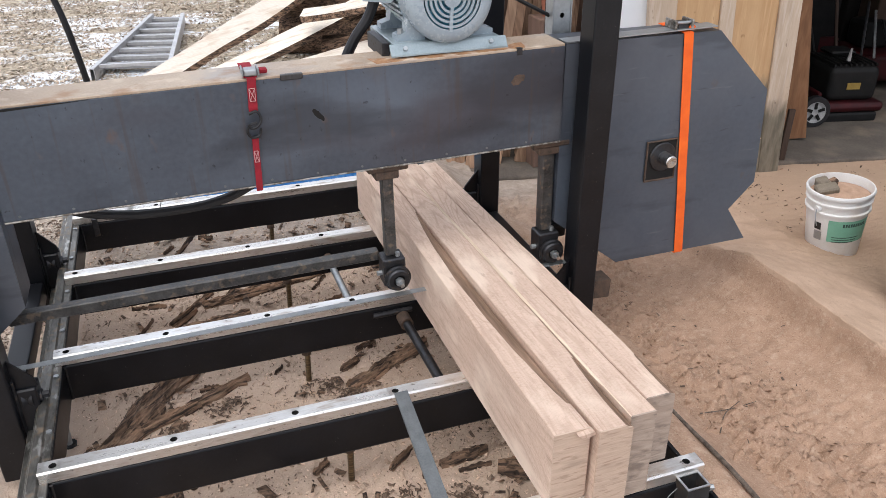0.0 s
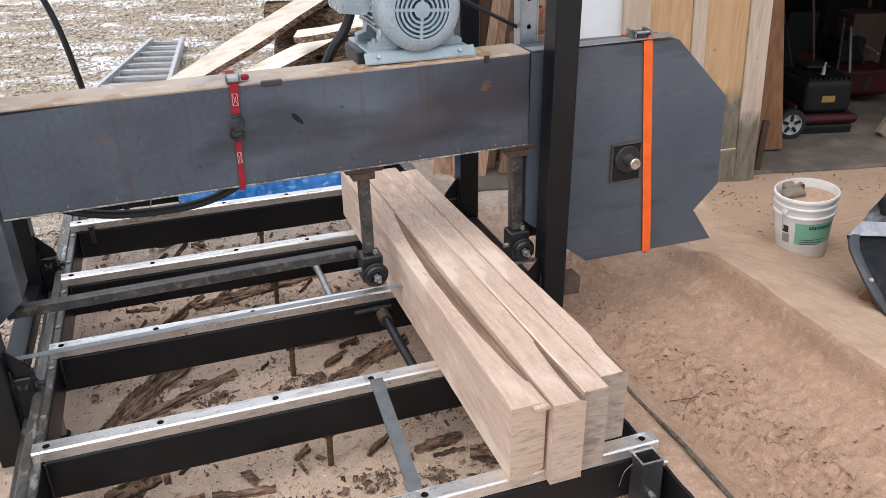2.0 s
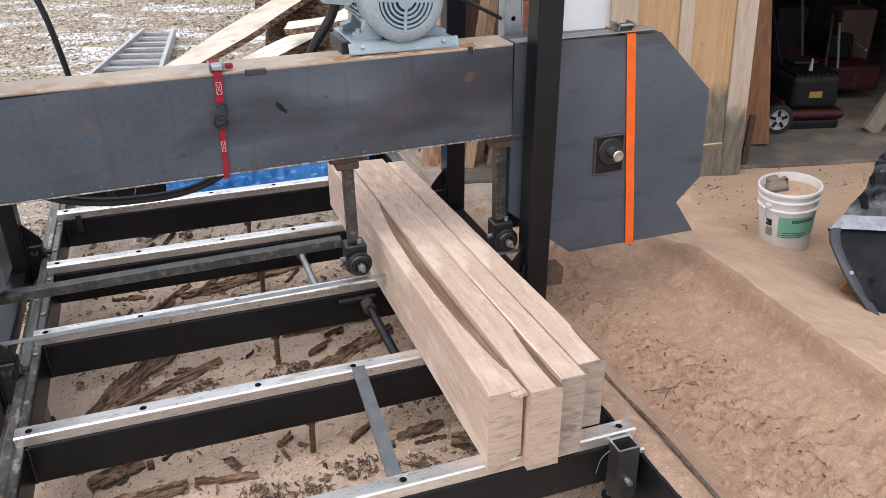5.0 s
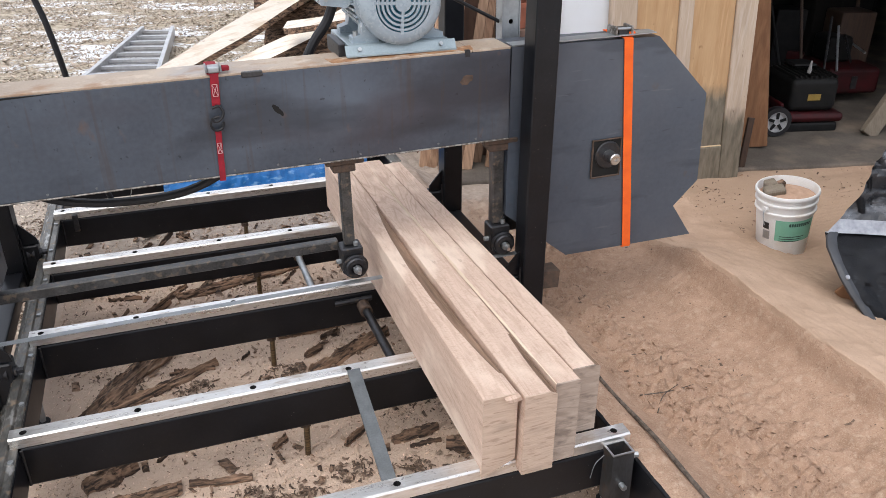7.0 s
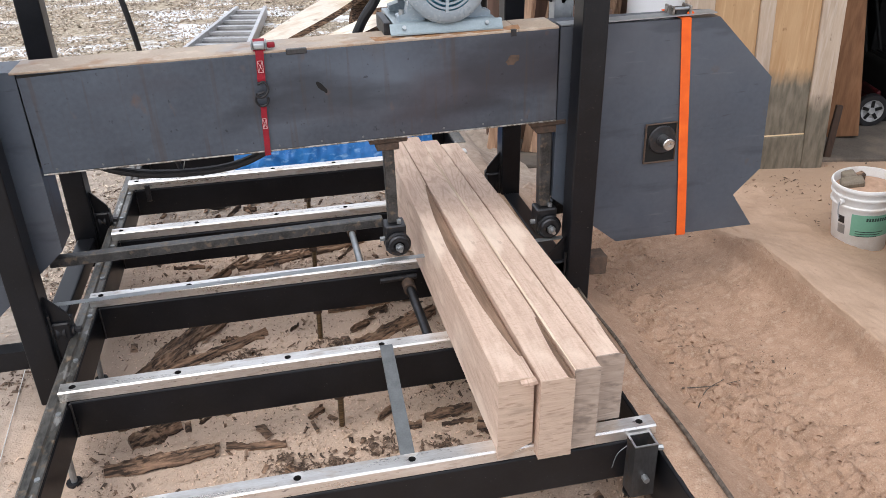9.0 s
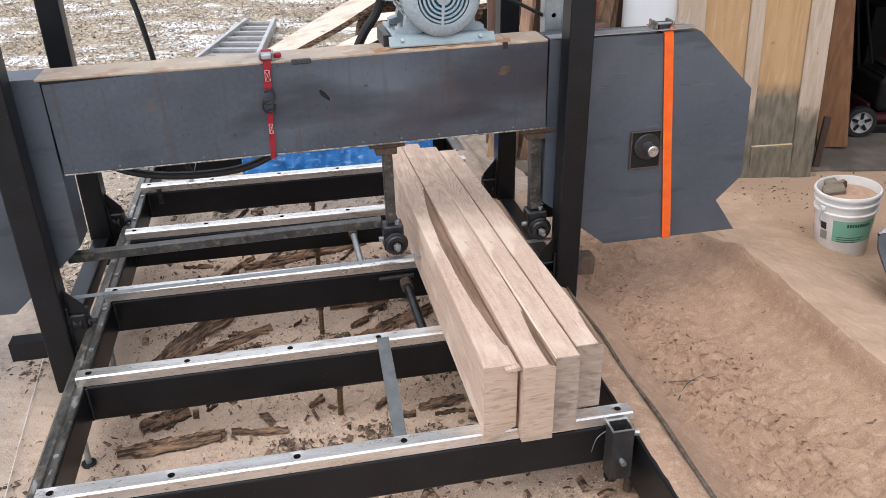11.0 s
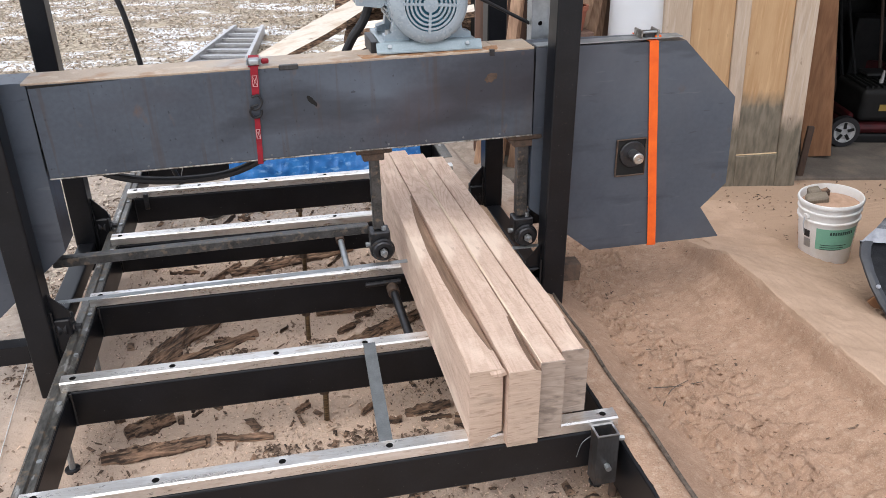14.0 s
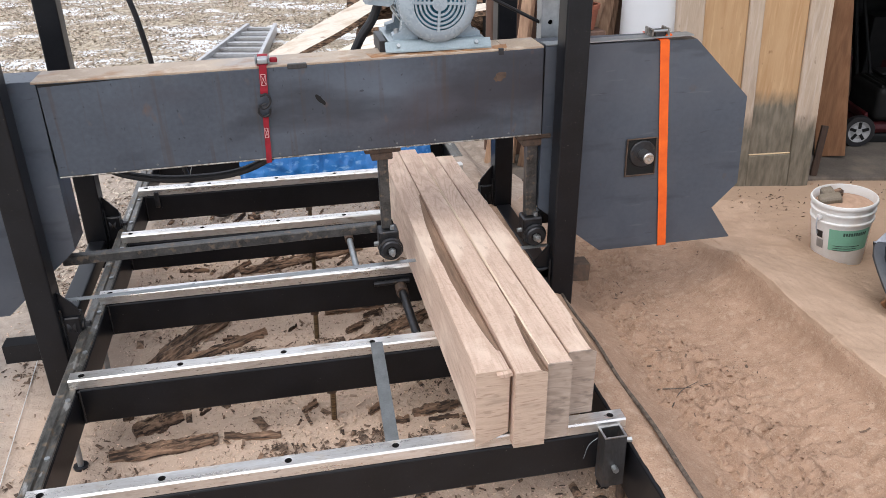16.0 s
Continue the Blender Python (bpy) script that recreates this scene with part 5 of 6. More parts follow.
for k in range(4):
    a = k * math.pi / 2 + 0.06
    sb = B(0.018, 0.080, -0.0052, 0.003, -0.004, 0.004)
    sb.transform(Matrix.Translation((MX, MY, MZ)) @ Matrix.Rotation(a, 4, "Y"))
    part("grille_spoke", sb, M_MOTOR, cov)
for sx in (-1, 1):
    part("foot", prism(bmesh.new(), [(MX + sx * 0.13, 0.990), (MX + sx * 0.13, 1.004), (MX + sx * 0.105, 1.012), (MX + sx * 0.098, 1.055), (MX + sx * 0.06, 1.03), (MX + sx * 0.055, 0.990)], MY + 0.05, MY + 0.09), M_MOTOR, mtr)
    part("foot", prism(bmesh.new(), [(MX + sx * 0.13, 0.990), (MX + sx * 0.13, 1.004), (MX + sx * 0.105, 1.012), (MX + sx * 0.098, 1.055), (MX + sx * 0.06, 1.03), (MX + sx * 0.055, 0.990)], MY + 0.2, MY + 0.24), M_MOTOR, mtr)
part("foot_bolt", C((MX - 0.118, MY + 0.06, 1.004), (MX - 0.118, MY + 0.06, 1.02), 0.008, 6), M_GALV, mtr)
jb = part("junction_box", prism(bmesh.new(), [(-0.500, 1.085), (-0.43, 1.075), (-0.395, 1.10), (-0.395, 1.20), (-0.49, 1.22), (-0.512, 1.17)], MY + 0.1, MY + 0.23), M_MOTOR, mtr, "grey-blue terminal box")
part("box_screw", C((-0.486, MY + 0.098, 1.10), (-0.486, MY + 0.092, 1.10), 0.006, 6), M_GALV, jb)
cab = bmesh.new()
sweep(cab, spline([(-0.452, MY + 0.15, 1.09), (-0.475, MY + 0.16, 1.03), (-0.515, MY + 0.17, 0.97), (-0.55, MY + 0.18, 0.88), (-0.56, MY + 0.2, 0.72)], 8), 0.014, 10)
part("motor_cable", cab, M_RUBBER, mtr, "thick black motor cable", smooth=True)
part("lift_cable", sweep(bmesh.new(), [(-0.18, 1.04, 1.115), (0.075, 1.08, 0.985)], 0.0055, 8), M_RUBBER, mtr, smooth=True)

mtr.location += Vector((0.0, -0.105, 0.047)) * K

# ---- straps ----
rs = thing("ratchet_strap", (-0.815, 0.9, 0.67), "red ratchet strap with black hook round the saw beam", "ratchet strap")


def ztop(x):
    return 0.947 + (x + 0.7) * 0.0157


def web(x0, x1, w, y, z0, z1, thick=0.0022, n=10):
    bm = bmesh.new()
    pts = []
    for i in range(n + 1):
        t = i / n
        c = x0 + (x1 - x0) * t
        pts.append((c + 0.0012 * wob(t, x0, 1, 6), y - 0.002 * abs(wob(t, x0, 3, 4)), z0 + (z1 - z0) * t))
    for a, b in zip(pts, pts[1:]):
        vs = [bm.verts.new((p[0] + sx * w / 2, p[1] + dy, p[2])) for p in (a, b) for dy in (0, -thick) for sx in (-1, 1)]
        for q in ((2, 3, 7, 6), (0, 4, 5, 1), (0, 2, 6, 4), (1, 5, 7, 3)):
            bm.faces.new([vs[k] for k in q])
    bmesh.ops.remove_doubles(bm, verts=bm.verts, dist=1e-5)
    return bm


part("webbing", web(-0.806, -0.810, 0.021, 0.914, 0.948, 0.868), M_REDWEB, rs, "red woven webbing")
part("webbing", web(-0.813, -0.817, 0.0155, 0.914, 0.805, 0.664), M_REDWEB, rs, "red woven webbing")
part("webbing", B(-0.822, -0.792, 0.915, 1.05, 0.9475, 0.9498), M_REDWEB, rs, "red woven webbing")
for sx_, sz_, hw_, hh_ in ((-0.808, 0.908, 0.0065, 0.015), (-0.815, 0.755, 0.005, 0.014)):
    c4 = [(sx_ - hw_, 0.9093, sz_ - hh_), (sx_ + hw_, 0.9093, sz_ - hh_), (sx_ + hw_, 0.9093, sz_ + hh_), (sx_ - hw_, 0.9093, sz_ + hh_)]
    stb = bmesh.new()
    for a_, b_ in ((0, 1), (1, 2), (2, 3), (3, 0), (0, 2), (1, 3)):
        sweep(stb, [c4[a_], c4[b_]], 0.0009, 5)
    part("stitching", stb, M_STITCH, rs, "pale crossed stitching")
small = lambda p: (-0.8125 + (p[0] + 0.8125) * 0.68, p[1], 0.837 + (p[2] - 0.837) * 0.9)
part("hook", sweep(bmesh.new(), spline([small(p) for p in [(-0.826, 0.907, 0.866), (-0.800, 0.905, 0.872), (-0.787, 0.903, 0.852), (-0.80, 0.900, 0.834), (-0.822, 0.898, 0.83), (-0.832, 0.897, 0.842)]], 6), 0.0034, 8), M_RUBBER, rs, "black vinyl-coated S hook", smooth=True)
part("hook", sweep(bmesh.new(), spline([small(p) for p in [(-0.803, 0.898, 0.845), (-0.828, 0.899, 0.838), (-0.838, 0.901, 0.82), (-0.824, 0.904, 0.803), (-0.798, 0.905, 0.806), (-0.79, 0.905, 0.825)]], 6), 0.0034, 8), M_RUBBER, rs, "black vinyl-coated S hook", smooth=True)
part("ratchet", B(-0.822, -0.790, 0.912, 0.945, 0.950, 0.967, bev=0.005, seg=2), M_GALV, rs, "chrome ratchet buckle", smooth="box")
part("ratchet_handle", B(-0.826, -0.822, 0.908, 0.952, 0.952, 0.970, bev=0.002), M_GALV, rs)
part("ratchet_handle", B(-0.790, -0.786, 0.908, 0.952, 0.952, 0.970, bev=0.002), M_GALV, rs)
part("strap_tail", B(-0.786, -0.765, 0.93, 0.95, 0.950, 0.962, bev=0.003), M_REDWEB, rs)

os_ = thing("ratchet_strap", (0.47, 0.92, 0.23), "bright orange ratchet strap round the wheel cover", "ratchet strap")
part("webbing", web(0.396, 0.469, 0.030, 0.9315, 0.952, 0.252), M_ORANGE, os_, "bright orange woven webbing")
part("webbing", B(0.381, 0.411, 0.932, 1.06, 0.9515, 0.954), M_ORANGE, os_, "bright orange woven webbing")
part("webbing", B(0.454, 0.484, 0.932, 1.06, 0.2475, 0.250), M_ORANGE, os_, "bright orange woven webbing")
rt = part("ratchet", B(0.369, 0.407, 0.945, 0.985, 0.956, 0.978, bev=0.005, seg=2), M_DARKSTEEL, os_, "black steel ratchet buckle", smooth="box")
part("ratchet_handle", B(0.354, 0.360, 0.935, 0.99, 0.961, 0.986, bev=0.002), M_EDGE, rt)
part("ratchet_handle", B(0.408, 0.414, 0.935, 0.99, 0.961, 0.986, bev=0.002), M_EDGE, rt)
part("ratchet_bar", C((0.354, 0.945, 0.978), (0.414, 0.945, 0.978), 0.004, 8), M_GALV, rt)
part("strap_tail", B(0.404, 0.426, 0.94, 0.97, 0.955, 0.968, bev=0.004), M_ORANGE, os_)

rs.location += LIFT * K
os_.location += LIFT * K

# loose black cable that comes down beside the rear post
single("power_cable", sweep(bmesh.new(), spline([(-1.60, 1.9, 2.05), (-1.47, 1.85, 1.5), (-1.38, 1.82, 1.25), (-1.30, 1.80, 1.05), (-1.26, 1.79, 0.85), (-1.22, 1.80, 0.5), (-1.2, 1.9, 0.285), (-1.12, 2.0, 0.05), (-1.0, 2.1, 0.03)], 8), 0.0105, 10), M_RUBBER, (-1.2, 1.9, 0.05), "thick black power cable hanging down", "cable", smooth=True)

# ---- bucket ----
BX, BY, BZ = 1.378, 1.035, 0.022
bk = thing("bucket", (BX, BY, BZ), "white plastic pail with a green label, half full of scraps", "bucket")
h = 0.285
shell = part("shell", lathe(bmesh.new(), [(0.0000, 0.0), (0.0900, 0.0), (0.0940, 0.006), (0.1096, 0.195), (0.1100, 0.2), (0.1168, 0.203), (0.1168, 0.209), (0.1112, 0.213), (0.1116, 0.238), (0.1184, 0.24), (0.1184, 0.246), (0.1128, 0.25), (0.1132, 0.266), (0.1208, 0.27), (0.1220, 0.277), (0.1220, h - 0.006), (0.1192, h), (0.1144, h), (0.1120, h - 0.01), (0.1104, 0.22), (0.0800, 0.22)], (BX, BY, BZ), "z", 56), M_WHITEPL, bk, "white ribbed plastic pail", smooth=True)
part("content", lathe(bmesh.new(), [(0.0, 0.262), (0.04, 0.265), (0.08, 0.258), (0.110, 0.25), (0.110, 0.22)], (BX, BY, BZ), "z", 24), M_CLOD, bk, "sawdust inside the pail")
for (cx, cy, w, d2, hh, ma) in ((-0.045, 0.02, 0.08, 0.05, 0.03, M_GREYW), (0.0, 0.05, 0.05, 0.03, 0.035, M_BARK), (-0.03, 0.06, 0.045, 0.05, 0.04, M_GREYW)):
    sc = B(-w / 2, w / 2, -d2 / 2, d2 / 2, 0, hh, bev=0.006)
    sc.transform(Matrix.Translation((BX + cx, BY + cy, BZ + 0.258)) @ Euler((0.2, -0.15, cx * 9)).to_matrix().to_4x4())
    part("wood_scrap", sc, ma, bk)


def wrap(a0, a1, z0, z1, out, nn=14):
    bm = bmesh.new()
    rows = []
    for z in (z0, z1):
        r = 0.0940 + (0.1096 - 0.0940) * (z - 0.006) / 0.189 + out
        rows.append([bm.verts.new((BX + r * math.cos(a0 + (a1 - a0) * k / nn), BY + r * math.sin(a0 + (a1 - a0) * k / nn), BZ + z)) for k in range(nn + 1)])
    for k in range(nn):
        bm.faces.new((rows[0][k], rows[0][k + 1], rows[1][k + 1], rows[1][k]))
    return bm


la = radians(-146)
lb = part("label", wrap(la - 0.02, la + 1.5, 0.092, 0.185, 0.0012), M_GREEN, bk, "green printed label")
for k in range(10):
    a = la + 0.45 + k * 0.085
    part("letter_bar", wrap(a, a + 0.062, 0.160, 0.174, 0.0022, 2), M_INK, lb)
for k in range(3):
    part("print_line", wrap(la + 0.15, la + 1.1 - 0.1 * k, 0.112 - 0.01 * k, 0.1155 - 0.01 * k, 0.0022, 10), M_INK, lb)
part("print_patch", wrap(la - 0.52, la - 0.26, 0.135, 0.165, 0.0012, 4), M_DARKSTEEL, bk)
part("print_patch", wrap(la - 0.52, la - 0.22, 0.09, 0.128, 0.0012, 4), M_GALV, bk)
part("ear", C((BX - 0.109, BY - 0.02, BZ + 0.225), (BX - 0.124, BY - 0.022, BZ + 0.225), 0.012, 12), M_WHITEPL, bk, smooth=True)
part("bail", sweep(bmesh.new(), spline([(BX - 0.122, BY - 0.022, BZ + 0.225), (BX - 0.135, BY - 0.035, BZ + 0.2), (BX - 0.138, BY - 0.05, BZ + 0.17)], 5), 0.0022, 6), M_GALV, bk, "wire handle")

bk.rotation_euler = (0, radians(-5), 0)

# ---- black and silver tarp over something low ----
def tarp_sheet():
    """A tarp over a low stack: a dark front hanging from a folded lip, a crumpled slope above it, an undercut end."""
    bm = bmesh.new()
    # along the lip, out from it, height, material, crumple
    prof = [(0.14, 0.285, 0.03, 0, 0.0), (0.13, 0.268, 0.06, 0, 0.6), (0.08, 0.215, 0.12, 0, 0.7), (0.022, 0.155, 0.20, 0, 0.5), (-0.006, 0.06, 0.268, 0, 0.25),
            (0.0, -0.008, 0.296, 2, 0.0), (0.0, 0.012, 0.300, 2, 0.0), (0.045, -0.02, 0.342, 1, 0.25), (0.089, -0.054, 0.39, 1, 0.8), (0.117, -0.056, 0.45, 1, 1.0),
            (0.14, -0.07, 0.53, 1, 0.9), (0.18, -0.11, 0.575, 1, 0.8), (0.30, -0.25, 0.60, 1, 0.6), (0.45, -0.50, 0.57, 0, 0.4), (0.50, -0.56, 0.03, 0, 0.0)]
    rows = []
    for a, b in zip(prof, prof[1:]):
        fine = 2 if a[3] == 2 else 8
        rows += [tuple(a[c] + (b[c] - a[c]) * k / fine for c in range(3)) + (a[3], a[4] + (b[4] - a[4]) * k / fine) for k in range(fine)]
    rows.append(prof[-1])
    d, o, base = Vector((0.9, -0.436, 0)), Vector((-0.436, -0.9, 0)), Vector((1.202, 0.665, 0))
    n, grid = 70, []
    for r, (s0, w0, z0, mi, c) in enumerate(rows):
        line = []
        for k in range(n + 1):
            q = k / n
            al, out, z = s0 + (0.85 - s0) * q, w0, z0
            f = 0.055 * abs(wob(al * 7 + z0 * 5, z0 * 9 - w0 * 4, 4, 1.9)) + 0.024 * abs(wob(al * 17 - z0 * 11, z0 * 19, 8, 1.7)) - 0.024
            out += c * f + (0.10 * al * max(0.0, 0.2 - z0) / 0.2 if w0 > 0.05 else 0.0)
            z += c * f * 0.5 + (0.006 * wob(al * 4, 0.0, 2, 1.3) if mi == 2 else 0.0)
            if 0.0 < z0 < 0.13 and w0 > 0.2:
                z += 0.022 * abs(wob(al * 9, 1.0, 6, 1.6)) * (0.13 - z0) / 0.1
            p = base + d * al + o * out
            line.append(bm.verts.new((p.x, p.y, ground_z(p.x, p.y) - 0.012 if z0 == 0.03 else z)))
        grid.append(line)
    for r in range(len(rows) - 1):
        for k in range(n):
            f = bm.faces.new((grid[r][k], grid[r][k + 1], grid[r + 1][k + 1], grid[r + 1][k]))
            f.material_index = rows[r][3]
    # the undercut end and the far end
    for k, shift in ((0, 0.13), (n, 0.0)):
        low = []
        for r, line in enumerate(grid):
            p = line[k].co + d * shift
            low.append(bm.verts.new((p.x, p.y, ground_z(p.x, p.y) - 0.012)))
        for r in range(len(grid) - 1):
            bm.faces.new((grid[r][k], grid[r + 1][k], low[r + 1], low[r]))
    bmesh.ops.recalc_face_normals(bm, faces=bm.faces[:])
    return bm


def tarp_hem():
    """The doubled hem that runs down the open end of the tarp's front."""
    bm = bmesh.new()
    d, o, base = Vector((0.9, -0.436, 0)), Vector((-0.436, -0.9, 0)), Vector((1.202, 0.665, 0))
    pts = [(0.012, 0.0, 0.298), (0.0, 0.02, 0.288), (-0.006, 0.06, 0.268), (0.005, 0.11, 0.237), (0.022, 0.155, 0.20), (0.048, 0.187, 0.16), (0.08, 0.215, 0.12), (0.105, 0.243, 0.09), (0.132, 0.268, 0.055)]
    loops = []
    for i, (a, w, z) in enumerate(pts):
        wide = 0.030 + 0.006 * wob(i * 0.8, 0.0, 5, 1.0)
        ring = [(a - 0.004, w, z), (a - 0.002, w + 0.008, z + 0.006), (a + wide * 0.5, w + 0.013, z + 0.008), (a + wide, w + 0.008, z + 0.005), (a + wide, w - 0.002, z - 0.002)]
        loops.append([bm.verts.new(base + d * x + o * y + Vector((0, 0, zz))) for x, y, zz in ring])
    for a, b in zip(loops, loops[1:]):
        for k in range(5):
            bm.faces.new((a[k], a[(k + 1) % 5], b[(k + 1) % 5], b[k]))
    bm.faces.new(loops[0])
    bm.faces.new(loops[-1])
    bmesh.ops.recalc_face_normals(bm, faces=bm.faces[:])
    return bm


tarp = thing("tarp_cover", (1.55, 0.6, 0.03), "low stack under a crumpled black and silver tarp", "tarp")
part("sheet", tarp_sheet(), [M_BTARP, M_GTARP, M_STARP], tarp, smooth=True)
part("hem", tarp_hem(), M_HEM, tarp, "grey doubled hem", smooth=True)
grommet = bmesh.new()
bmesh.ops.create_cone(grommet, cap_ends=True, segments=16, radius1=0.008, radius2=0.006, depth=0.005)
grommet.transform(Matrix.Translation((1.202 + 0.9 * 0.04 - 0.436 * 0.172, 0.665 - 0.436 * 0.04 - 0.9 * 0.172, 0.212)) @ Euler((0.9, -0.3, 0)).to_matrix().to_4x4())
part("grommet", grommet, M_STARP, tarp, "small metal grommet")
for (x, y, a) in ((1.235, 0.545, 0.9), (1.255, 0.505, 0.3)):
    s = B(-0.008, 0.008, -0.035, 0.035, -0.02, 0.02, bev=0.003)
    s.transform(Matrix.Translation((x, y, ground_z(x, y) + 0.01)) @ Euler((0.7, 0.1, a)).to_matrix().to_4x4())
    single("wood_offcut", s, M_BROWNB, (x, y, ground_z(x, y)), "short brown wooden offcut lying in sawdust", "offcut", group="offcuts by the tarp")

# ---- leaning door, boards, tank ----
DT = Matrix.Translation((1.77, 1.83, 0)) @ Matrix.Rotation(GA, 4, "Z") @ Matrix.Rotation(radians(-3.2), 4, "Y")
door = thing("leaning_door", (1.41, 1.88, 0.0), "old pine panel door leaning upright, weathered grey below", "door")


def dpart(name, a, material, label="", par=None):
    bm = B(*a, bev=0.003)
    bm.transform(DT)
    return part(name, bm, material, par or door, label)


for u0, u1 in ((-0.70, -0.575), (-0.372, -0.305), (-0.098, 0.005)):
    dpart("stile", (u0, u1, -0.02, 0.02, 0.005, 2.0), M_DOORS, "pale pine stile, grey at its foot")
for u0, u1 in ((-0.574, -0.373), (-0.304, -0.099)):
    dpart("panel", (u0, u1, -0.008, 0.012, 0.185, 1.9), M_DOORP, "orange-tan pine panel, grey at its foot")
    dpart("bottom_rail", (u0, u1, -0.019, 0.02, 0.005, 0.18), M_DOORP, "weathered grey bottom rail")
    dpart("glazing_bead", (u0, u1, -0.016, 0.0, 0.181, 0.187), M_PINEL)
bb = B(0, 0.15, -0.012, 0.012, 0, 2.0, bev=0.002)
bb.transform(Matrix.Translation((2.035, 2.15, 0.02)) @ Euler((radians(-4), radians(-7.8), radians(-30))).to_matrix().to_4x4())
single("leaning_board", bb, M_BROWNB, (2.08, 2.12, 0.02), "wide brown board leaning in the garage opening", "board")
bb = B(0, 0.032, -0.01, 0.01, 0, 0.26, bev=0.002)
bb.transform(Matrix.Translation((1.84, 1.90, 0.02)) @ Euler((radians(-6), radians(4), radians(-20))).to_matrix().to_4x4())
single("dark_offcut", bb, M_DARKWOOD, (1.85, 1.90, 0.02), "short dark board end standing beside the door", "board")
tk = thing("water_tank", (1.075, 2.2, 0.02), "white enamel cylindrical tank standing by the wall", "tank")
part("tank_body", lathe(bmesh.new(), [(0.0, 0.0), (0.19, 0.0), (0.195, 0.01), (0.195, 1.4), (0.18, 1.43), (0.0, 1.45)], (1.075, 2.2, 0.02), "z", 48), M_TANK, tk, smooth=True)
part("tank_seam", B(1.133, 1.137, 2.012, 2.016, 0.03, 1.42), M_TANK, tk)
for k in range(15):
    x = 0.27 + k * 0.043 + 0.015 * wob(k, 1, 2, 3.3)
    w = 0.03 + 0.03 * abs(wob(k, 4, 4, 2.7)) + 0.012
    y = 2.42 + 0.05 * wob(k, 3, 7, 2.1) - (k % 3) * 0.045
    s = B(-w / 2, w / 2, -0.011, 0.011, 0, 1.7 + 0.3 * wob(k, 6, 1, 3), bev=0.003)
    s.transform(Matrix.Translation((x, y, 0.02)) @ Euler((radians(-4 - 2 * (k % 2)), radians(7 + 9 * wob(k, 8, 3, 3.7)), radians(-12 + 30 * wob(k, 2, 2, 5.1)))).to_matrix().to_4x4())
    single("rack_board", s, M_RACK, (x, y, 0.02), "rough sawn board standing on end against the wall", "board", group="boards on end by the wall")
fp = bmesh.new()
lathe(fp, [(0.0, 0.0), (0.04, 0.0), (0.055, 0.1), (0.062, 0.1), (0.062, 0.12), (0.05, 0.12)], (0.72, 2.28, 0.74), "z", 24)
M_TERRA = mat("terracotta", (0.35, 0.12, 0.07), rough=0.8, scale=15)
bb = B(0.64, 0.80, 2.22, 2.36, 0.02, 0.738, bev=0.004)
single("wooden_block", bb, M_SIDING, (0.72, 2.29, 0.02), "brown upright wooden box behind the boards", "box")
single("flower_pot", fp, M_TERRA, (0.72, 2.28, 0.74), "small terracotta flower pot", "pot", smooth=True)

# ---- in the garage ----
mw = thing("lawn_mower", (2.45, 2.55, 0.02), "red push mower with black engine shroud and grey wheels", "lawn mower")


def tyre(parent, x, y, z, r, w, rz):
    bm = lathe(bmesh.new(), [(r * 0.68, -w / 2), (r * 0.95, -w / 2), (r, -w / 3), (r, w / 3), (r * 0.95, w / 2), (r * 0.68, w / 2)], (0, 0, 0), "y", 32)
    tr = Matrix.Translation((x, y, z)) @ Matrix.Rotation(rz, 4, "Z")
    bm.transform(tr)
    t = part("wheel", bm, M_RUBBER, parent, "black tyre", smooth=True)
    bm = lathe(bmesh.new(), [(0.0, -w * 0.35), (r * 0.2, -w * 0.4), (r * 0.26, -w * 0.3), (r * 0.5, -w * 0.25), (r * 0.66, -w * 0.45), (r * 0.7, -w * 0.45), (r * 0.7, w * 0.45), (0.0, w * 0.45)], (0, 0, 0), "y", 32)
    bm.transform(tr)
    part("rim", bm, M_WHEEL, t, "grey plastic rim", smooth=True)
    # black blocks on the solid rim paint the shade of its openings
    for k in range(5):
        sb = B(-0.008, 0.008, -w * 0.42, -w * 0.3, r * 0.2, r * 0.62)
        sb.transform(tr @ Matrix.Rotation(k * 2 * math.pi / 5, 4, "Y"))
        part("rim_hole", sb, M_BLKPL, t)


tyre(mw, 2.353, 2.25, 0.108, 0.088, 0.045, radians(-14))
tyre(mw, 2.46, 2.78, 0.108, 0.088, 0.045, radians(-14))


def mb(a, bev, turn=-14, at=(2.70, 2.50, -0.02), grow=(1.28, 1.15, 1.45)):
    bm = B(*a, bev=bev, seg=2)
    bm.transform(Matrix.Diagonal((*(grow if at[0] == 2.70 else (1, 1, 1)), 1)))
    bm.transform(Matrix.Translation(at) @ Matrix.Rotation(radians(turn), 4, "Z"))
    return bm


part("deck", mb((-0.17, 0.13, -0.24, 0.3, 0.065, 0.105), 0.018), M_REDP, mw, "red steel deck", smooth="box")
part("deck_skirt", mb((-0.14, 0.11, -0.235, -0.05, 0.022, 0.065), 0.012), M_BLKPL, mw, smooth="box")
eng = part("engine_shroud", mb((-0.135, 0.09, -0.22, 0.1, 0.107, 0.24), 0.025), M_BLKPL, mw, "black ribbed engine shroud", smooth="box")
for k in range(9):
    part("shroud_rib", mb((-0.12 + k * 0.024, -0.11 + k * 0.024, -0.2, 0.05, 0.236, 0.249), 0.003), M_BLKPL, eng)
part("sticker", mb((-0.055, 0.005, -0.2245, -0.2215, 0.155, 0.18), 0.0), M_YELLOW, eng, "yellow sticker")
